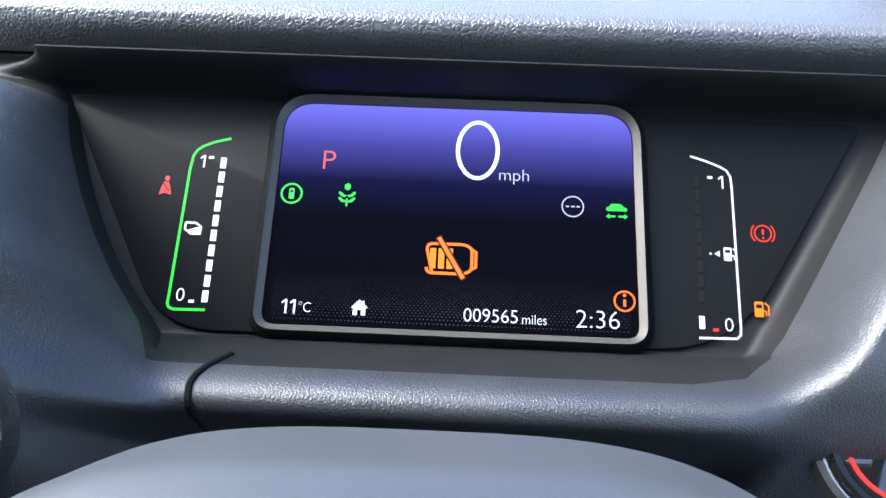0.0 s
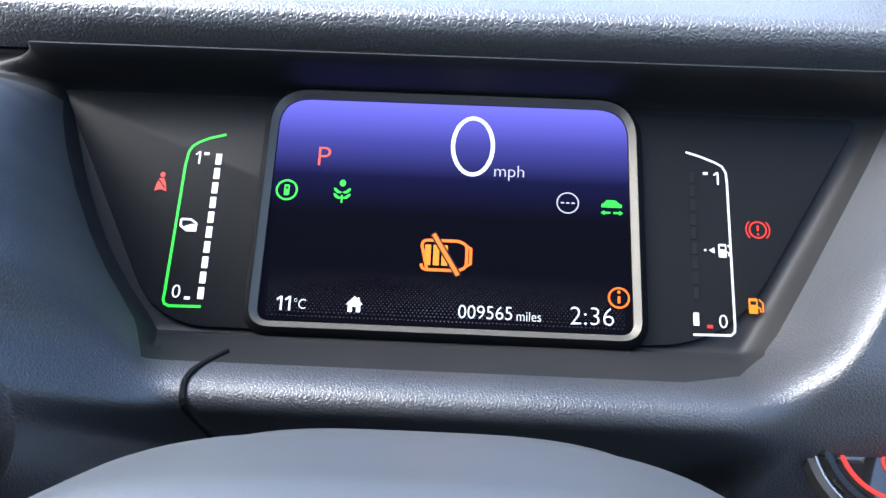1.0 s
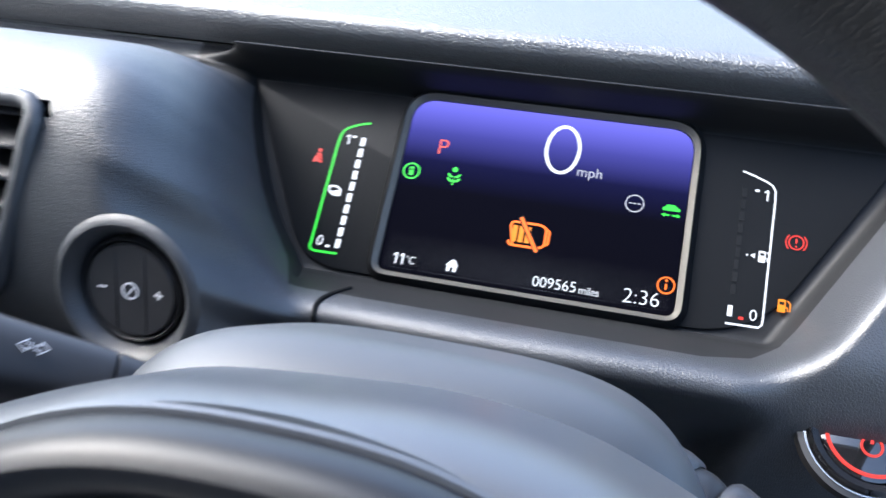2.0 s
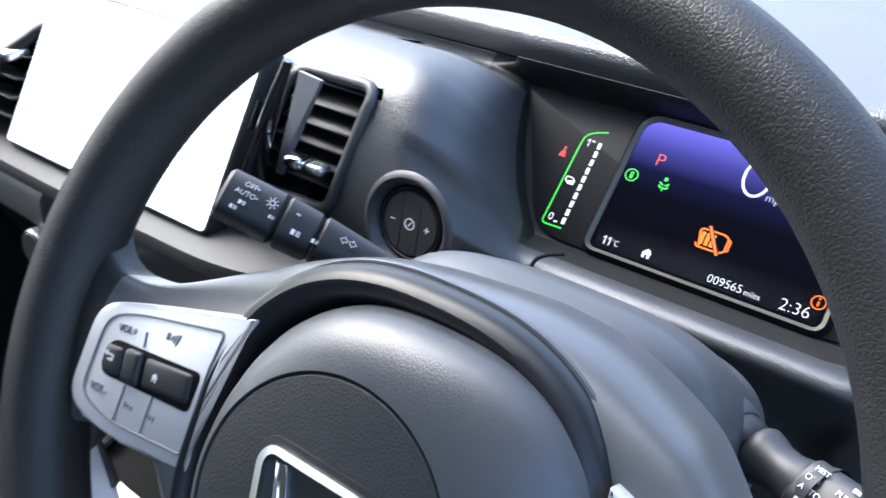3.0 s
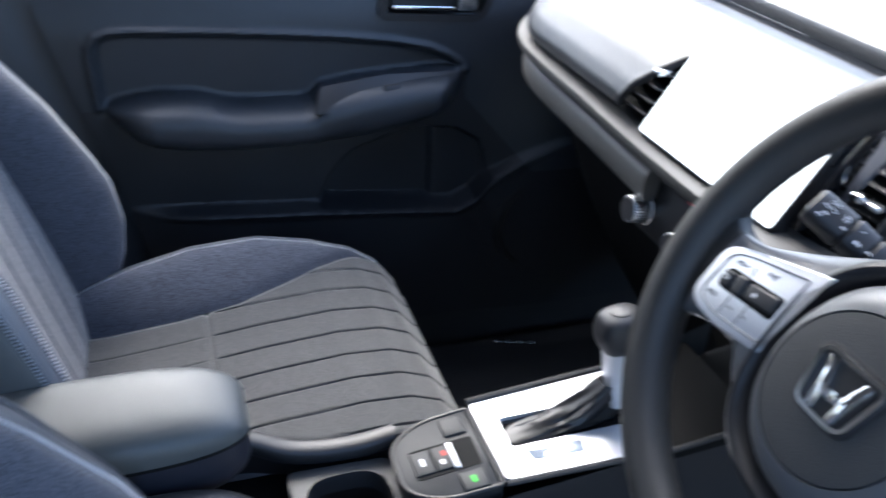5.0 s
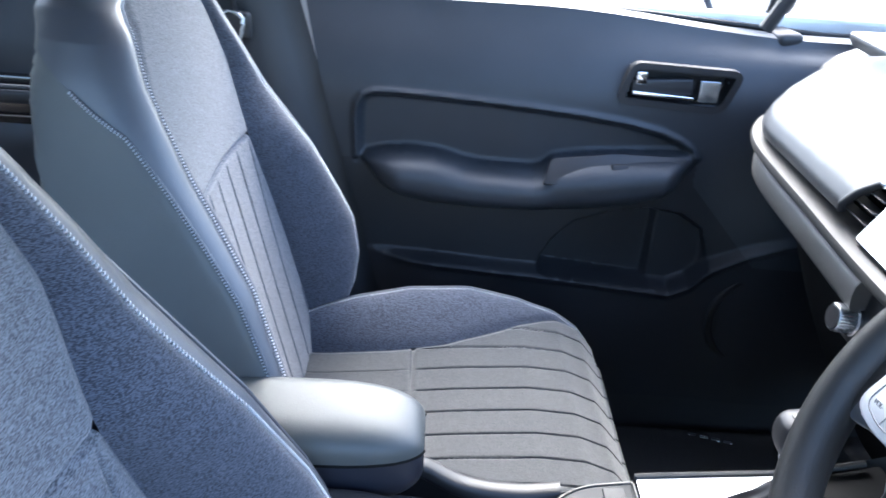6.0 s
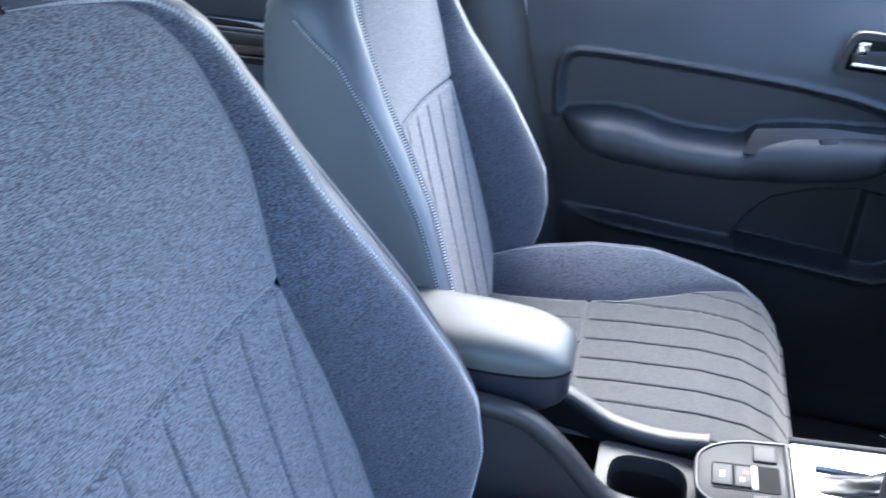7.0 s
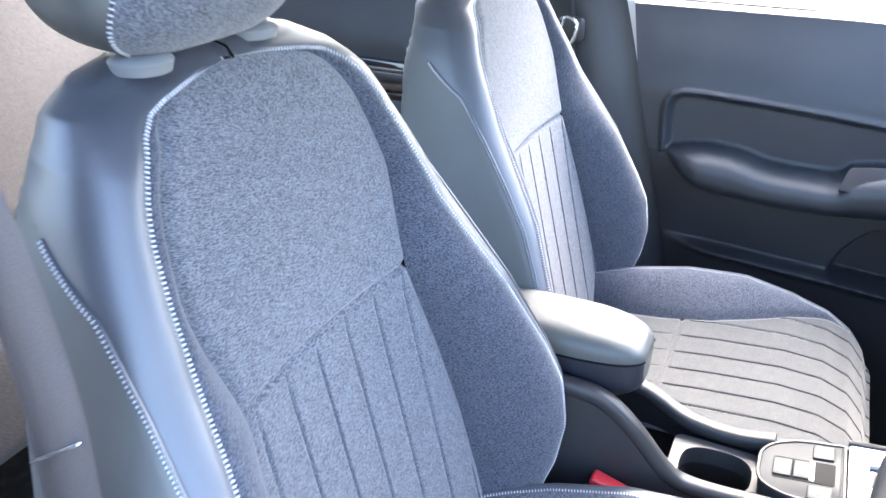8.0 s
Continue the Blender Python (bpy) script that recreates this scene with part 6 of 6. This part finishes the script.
# ---- rear bench ----
bench = thing("rear_bench", "warm grey cloth rear bench seat", "bench seat")
M_bench = fabric_material("warm grey bench cloth", (0.040, 0.037, 0.037), (0.115, 0.105, 0.105), (0.35, 1.0, 1.0))
part("seat_cushion", rbox((1.28, 0.50, 0.22), 0.05, pose(0, -0.92, 0.55, 6), 4), M_bench, bench)
part("backrest", rbox((1.28, 0.16, 0.66), 0.05, pose(0, -1.24, 0.92, 18), 4), M_bench, bench)

# ---- belt parts on the passenger's pillar ----
belt = thing("seat_belt", "dark seat belt on the centre pillar", "seat belt", "seat belts")
part("webbing", sweep([(-0.685, -0.085, 1.34), (-0.682, -0.075, 1.1), (-0.690, -0.06, 0.9), (-0.700, -0.02, 0.55)], lambda t: oval(0.0012, 0.023, 8, 4), up=(1, 0, 0)), M_smooth, belt)
part("guide", rbox((0.020, 0.05, 0.045), 0.008, pose(-0.660, -0.070, 1.040)), M_smooth, belt, "dark belt guide")
part("guide_loop", tube(spline([(-0.652, -0.085, 1.02), (-0.640, -0.062, 1.02), (-0.640, -0.055, 1.055), (-0.652, -0.082, 1.06)], 4, True), 0.004, 8, True), M_steel, belt)

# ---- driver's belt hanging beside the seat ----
# this side's pillar colour is paler and pinker, to carry the sun's warm glow
pillar(1, -0.012, material("grey pillar trim lightened by warm glow", (0.20, 0.185, 0.185), 0.6, var=0.08), "grey centre pillar trim with warm glow in its colour")
belt2 = thing("seat_belt", "grey seat belt beside the driver's seat, warm glow in its colour", "seat belt", "seat belts")
# webbing lightened with the same painted glow
M_web = material("grey belt webbing lightened by warm glow", (0.17, 0.155, 0.155), 0.65, var=0.06, fine=0.15, fine_scale=900)
wl_ = spline([(0.655, -0.030, 1.34), (0.650, 0.000, 1.24), (0.647, 0.016, 1.16), (0.645, 0.022, 1.09), (0.645, 0.021, 1.03), (0.648, 0.022, 0.90), (0.660, 0.02, 0.55)], 6)
b = bmesh.new()
g = [[b.verts.new(p + Vector((0.006 * math.cos(math.pi * (k / 12 - 0.5)) + (0.002 if k in (0, 12) else 0), 0.025 * (k / 6 - 1), 0))) for k in range(13)] for p in wl_]
for r_, q_ in zip(g, g[1:]):
    for k in range(12):
        b.faces.new((r_[k], r_[k + 1], q_[k + 1], q_[k]))
bmesh.ops.solidify(b, geom=b.faces[:], thickness=0.0016)
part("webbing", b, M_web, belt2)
part("tongue", rbox((0.004, 0.052, 0.0024), 0.0008, pose(0.6505, 0.021, 1.057, 33)), M_steel, belt2, "bright metal belt stop")
part("floor_anchor", rbox((0.012, 0.05, 0.06), 0.005, pose(0.662, 0.02, 0.54)), M_black, belt2)
part("shoulder_ring", rbox((0.016, 0.062, 0.030), 0.006, pose(0.650, -0.040, 1.345)), M_smooth, belt2)

# ---- centre console ----
console = thing("centre_console", "black centre console with a silver shift surround", "console")


def con_z(y):
    return float(np.interp(y, [0.10, 0.20, 0.28, 0.36, 0.42, 0.49, 0.60, 0.72, 0.80], [0.730, 0.705, 0.682, 0.668, 0.686, 0.700, 0.714, 0.735, 0.76]))


CXC = 0.014
# silver surround round the shift gate, sloping up to the front
tilt = math.degrees(math.atan2(0.035, 0.23))
SP = pose(CXC, 0.610, 0.724, tilt)
so = rounded([(-0.058, -0.120), (0.057, -0.120), (0.081, 0.046), (-0.046, 0.052)], 0.006, 4)
si = rounded([(-0.0245, -0.099), (0.0190, -0.100), (0.036, 0.034), (-0.006, 0.034)], 0.005, 4)
part("shift_surround", ring_plate(so, si, -0.006, 0.001, m=SP), M_silver, console, "satin silver shift surround")
part("surround_rail", tube([SP @ Vector(p) for p in ((-0.0610, -0.121, 0.001), (-0.0500, 0.054, 0.001), (-0.0560, 0.130, 0.002))], 0.0040, 8), M_black, console)
part("surround_rail", tube([SP @ Vector(p) for p in ((0.0600, -0.121, -0.001), (0.0845, 0.048, -0.001), (0.088, 0.130, 0.0))], 0.0030, 8), M_black, console)
part("gate_window", plate(rounded([(0.0275, -0.088), (0.0430, -0.086), (0.0525, -0.034), (0.0370, -0.030)], 0.003, 3), -0.003, 0.0016, 0.0004, m=SP), material("pale gate window", (0.24, 0.28, 0.34), 0.15, 0.2), console, "glossy gate display")
part("gate_floor", plate(rounded([(-0.0265, -0.101), (0.0205, -0.102), (0.0375, 0.036), (-0.0075, 0.036)], 0.004, 3), -0.008, -0.004, m=SP), M_gloss, console)
# folded leather boot and lever
bm = bmesh.new()
rows = []
for k in range(15):
    t = k / 14
    ring = []
    for i in range(36):
        a = 2 * math.pi * i / 36
        hw, hl = 0.0195 * (1 - 0.40 * t), 0.066 * (1 - 0.76 * t ** 0.7)
        fold = 1 + (0.16 * math.sin(4 * a + 5 * t + 0.6) + 0.10 * math.sin(9 * a - 7 * t)) * math.sin(math.pi * t) ** 0.7
        q = 2 / 3.2
        c, s = math.cos(a), math.sin(a)
        ring.append(bm.verts.new(SP @ Vector((0.0045 + 0.10 * (-0.033 + 0.055 * t) + 0.003 * t + hw * fold * math.copysign(abs(c) ** q, c), -0.033 + 0.055 * t + hl * fold * math.copysign(abs(s) ** q, s), -0.003 + 0.046 * t - 0.008 * math.sin(math.pi * t)))))
    rows.append(ring)
for r, q in zip(rows, rows[1:]):
    for i in range(36):
        bm.faces.new((r[i], r[(i + 1) % 36], q[(i + 1) % 36], q[i]))
lever = thing("gear_lever", "black gear lever with silver stem and folded boot", "gear lever")
part("boot", bm, material("folded black leather", (0.010, 0.010, 0.011), 0.38, var=0.1), lever, "folded black leather boot")
LT = SP @ pose(0.010, 0.022, 0.0)
part("stem", sweep([LT @ Vector((0, 0.002, z)) for z in (0.012, 0.03, 0.055, 0.088)], lambda t: oval(0.0135 + 0.003 * t, 0.0125 + 0.003 * t, 24, 3.4), up=(0, 1, 0)), M_silver, lever, "satin silver stem")
part("front_strip", rbox((0.030, 0.012, 0.056), 0.005, LT @ pose(0, 0.0125, 0.062)), M_smooth, lever, "black strip along the stem")


def knob_r(t):
    return 0.0165 + 0.0055 * math.sin(math.pi * min(1.0, t * 1.15)) ** 0.6 if t < 0.82 else 0.0165 + 0.0055 * math.sin(math.pi * 0.943) ** 0.6 - 0.013 * ((t - 0.82) / 0.18) ** 2.2


part("knob", surface(lambda a, t: LT @ Vector((*[(knob_r(t) * math.copysign(abs(math.cos(a)) ** 0.66, math.cos(a))), 0.004 + 1.18 * knob_r(t) * math.copysign(abs(math.sin(a)) ** 0.66, math.sin(a))], 0.086 + 0.044 * t)), [2 * math.pi * i / 40 for i in range(40)], lin(0, 1, 18), closed_u=True), M_smooth, lever, "black shift knob")
part("knob_top", plate([(0.0098 * math.cos(a), 0.004 + 0.0112 * math.sin(a)) for a in [2 * math.pi * i / 32 for i in range(32)]], 0.126, 0.1303, 0.002, m=LT), M_smooth, lever)
# parking brake panel
PB = pose(CXC, 0.440, 0.699, 7)
po = rounded([(-0.054, 0.047, 0.003), (0.058, 0.047, 0.003), (0.056, -0.012, 0.02), (0.035, -0.046, 0.03), (-0.030, -0.046, 0.03), (-0.052, -0.010, 0.02)], 0.01, 6)
M_button = material("grey button panel", (0.025, 0.0265, 0.028), 0.5, spec=0.25, var=0.08)
part("brake_panel", plate(po, -0.030, 0.000, 0.004, m=PB), M_button, console, "dark grey parking brake panel")
part("panel_rim", tube([PB @ Vector((x, y, -0.001)) for x, y in offset_outline(po, -0.0005)], 0.0022, 6, True), M_black, console)
part("brake_well", plate(rounded([(-0.014, -0.030), (0.026, -0.030), (0.026, 0.038), (-0.014, 0.038)], 0.003, 3), -0.001, 0.0006, m=PB), M_dark, console)
for x, y, w, h, mat, nm in ((0.006, -0.020, 0.032, 0.021, M_button, "hold_button"), (0.006, 0.001, 0.032, 0.018, M_button, "brake_switch"), (0.006, 0.0125, 0.036, 0.006, M_silver, "brake_lip"), (-0.033, 0.024, 0.026, 0.024, M_button, "blank_button"), (0.044, 0.022, 0.024, 0.026, M_button, "mode_button")):
    part(nm, rbox((w, h, 0.006), 0.0014, PB @ pose(x, y, -0.0006)), mat, console)
part("hold_mark", rbox((0.010, 0.004, 0.0004), 0, PB @ pose(0.006, -0.020, 0.0026)), M_glowless, console)
part("brake_mark", rbox((0.007, 0.005, 0.0004), 0, PB @ pose(0.001, 0.004, 0.0026)), G_red, console)
part("mode_mark", rbox((0.009, 0.005, 0.0004), 0.0001, PB @ pose(0.044, 0.022, 0.0026)), G_green, console)
part("hold_light", rbox((0.006, 0.004, 0.0004), 0, PB @ pose(0.012, 0.0, 0.0026)), M_glowless, console)
# cup holder tray, side rails and body
part("cup_tray", ring_plate(rounded([(-0.036, 0.290), (0.072, 0.290), (0.066, 0.400), (-0.032, 0.400)], 0.012, 6), rounded([(-0.020, 0.303), (0.058, 0.303), (0.055, 0.390), (-0.020, 0.390)], 0.034, 6), 0.640, 0.664), material("grey tray plastic", (0.036, 0.038, 0.041), 0.5, spec=0.3, var=0.08), console, "grey cup holder surround")
part("cup_wall", ring_plate(rounded([(-0.022, 0.301), (0.060, 0.301), (0.057, 0.392), (-0.022, 0.392)], 0.034, 6), rounded([(-0.020, 0.303), (0.058, 0.303), (0.055, 0.390), (-0.020, 0.390)], 0.034, 6), 0.575, 0.6395), M_black, console)
part("cup_floor", plate(rounded([(-0.022, 0.301), (0.060, 0.301), (0.057, 0.392), (-0.022, 0.392)], 0.034, 6), 0.57, 0.576), M_dark, console)
RL = spline([(-0.075, 0.02, 0.745), (-0.072, 0.14, 0.726), (-0.066, 0.245, 0.694), (-0.052, 0.30, 0.677), (-0.046, 0.36, 0.674), (-0.044, 0.41, 0.682)], 6)
RR = spline([(0.108, 0.02, 0.800), (0.106, 0.14, 0.797), (0.103, 0.19, 0.793), (0.100, 0.222, 0.782), (0.098, 0.256, 0.752), (0.089, 0.297, 0.699), (0.084, 0.335, 0.683), (0.080, 0.42, 0.682)], 6)
part("side_rail", sweep(RL, lambda t: oval(0.012, 0.010, 16, 3)), M_smooth, console, "smooth dark console rail")
part("side_rail", sweep(RR, lambda t: oval(0.011, 0.010, 16, 3)), M_smooth, console, "smooth dark console rail")
for line, s in ((RL, -1), (RR, 1)):
    b = bmesh.new()
    g = [[b.verts.new((p.x + s * 0.008 + s * 0.004 * k, p.y, p.z + (0.28 - p.z) * k / 4)) for k in range(5)] for p in line]
    for i in range(len(g) - 1):
        for k in range(4):
            b.faces.new((g[i][k], g[i + 1][k], g[i + 1][k + 1], g[i][k + 1]))
    part("side_wall", b, M_smooth, console)
part("tray_floor", rbox((0.17, 0.30, 0.02), 0.004, pose(0.015, 0.16, 0.625)), M_dark, console)
for s, x0, x1 in ((-1, -0.046, -0.056), (1, 0.080, 0.092)):
    b = surface(lambda y, t, s=s, x0=x0, x1=x1: Vector((x0 + (x1 - x0) * (y - 0.40) / 0.40 + s * 0.012 * t, y, con_z(y) - 0.004 - (con_z(y) - 0.28) * t)), lin(0.40, 0.80, 16), lin(0, 1, 6))
    part("side_wall", b, M_smooth, console)
# nose and front tray coloured near black for the shade under the dash
part("console_nose", rbox((0.16, 0.16, 0.22), 0.02, pose(0.012, 0.82, 0.60, 10)), M_dark, console)
part("front_tray", plate(rounded([(-0.046, 0.054), (0.080, 0.048), (0.086, 0.150), (-0.060, 0.150)], 0.004, 3), -0.020, -0.006, 0.001, m=SP), M_dark, console)

# ---- armrest ----
arm = thing("armrest", "grey leather centre armrest with a dark lower half", "armrest")


def arm_section(y):
    """Half-width, top and bottom of the armrest at y."""
    e = max(0.0, 1 - ((y - 0.150) / 0.102) ** 2.6) if y > 0.155 else 1.0
    k = e ** 0.42
    return 0.054 * (0.35 + 0.65 * k), 0.822 + (0.852 + 0.02 * min(0, y - 0.1) - 0.822) * k, 0.822 - (0.822 - 0.758) * (0.45 + 0.55 * k)


def arm_point(a, y):
    w, t_, b_ = arm_section(y)
    c, s_ = math.cos(a), math.sin(a)
    q = 2 / 3.4
    h = (t_ - 0.822) if s_ > 0 else (0.822 - b_)
    return Vector((0.034 + w * math.copysign(abs(c) ** q, c), y, 0.822 + h * math.copysign(abs(s_) ** q, s_) - 0.030 * max(0, 0.12 - y)))


ays = lin(-0.16, 0.14, 14) + [0.16, 0.18, 0.20, 0.215, 0.225, 0.233, 0.239, 0.244, 0.248, 0.2510]
part("pad", surface(arm_point, lin(0, math.pi, 32), ays), M_arm, arm, "pale grey leather pad")
part("lid", surface(arm_point, lin(math.pi, 2 * math.pi, 32), ays), material("navy black leather", (0.018, 0.020, 0.030), 0.36, var=0.1, grain=("leather", 0.0014, 0.00015), bump=0.3), arm, "dark leather lower half")
bm = bmesh.new()
bm.faces.new([bm.verts.new(arm_point(2 * math.pi * i / 40, 0.2510)) for i in range(40)])
part("nose", bm, M_arm, arm)
for a in (0.0, math.pi):
    part("seam", tube([arm_point(a, y) for y in ays], 0.0016, 6), M_dark, arm)
part("hinge_post", rbox((0.11, 0.12, 0.22), 0.02, pose(0.035, -0.10, 0.66)), M_black, arm)

# ---- belt buckle beside the driver's seat ----
buckle = thing("belt_buckle", "red-topped seat belt buckle on a black stalk", "buckle")
part("stalk", rbox((0.022, 0.05, 0.16), 0.006, pose(0.135, 0.205, 0.585, -18)), M_black, buckle)
part("case", rbox((0.030, 0.052, 0.050), 0.008, pose(0.128, 0.232, 0.660, -18)), M_black, buckle)
part("release", rbox((0.022, 0.044, 0.012), 0.004, pose(0.126, 0.238, 0.686, -18)), M_red, buckle, "red release button")

# ---- floor ----
mat_ = thing("floor_mat", "black carpet floor mat with a small pale tag", "floor mat")
part("mat", plate(rounded([(-0.665, 0.50), (-0.10, 0.50), (-0.10, 1.10), (-0.665, 1.10)], 0.05, 5), 0.272, 0.286, 0.004), M_mat, mat_)
for k in range(4):
    part("tag", rbox((0.008, 0.016, 0.0016), 0.0006, pose(-0.652 + 0.007 * k, 0.800 + 0.022 * k, 0.287, 0, 0, -14)), M_steel, mat_, "small pale tag")
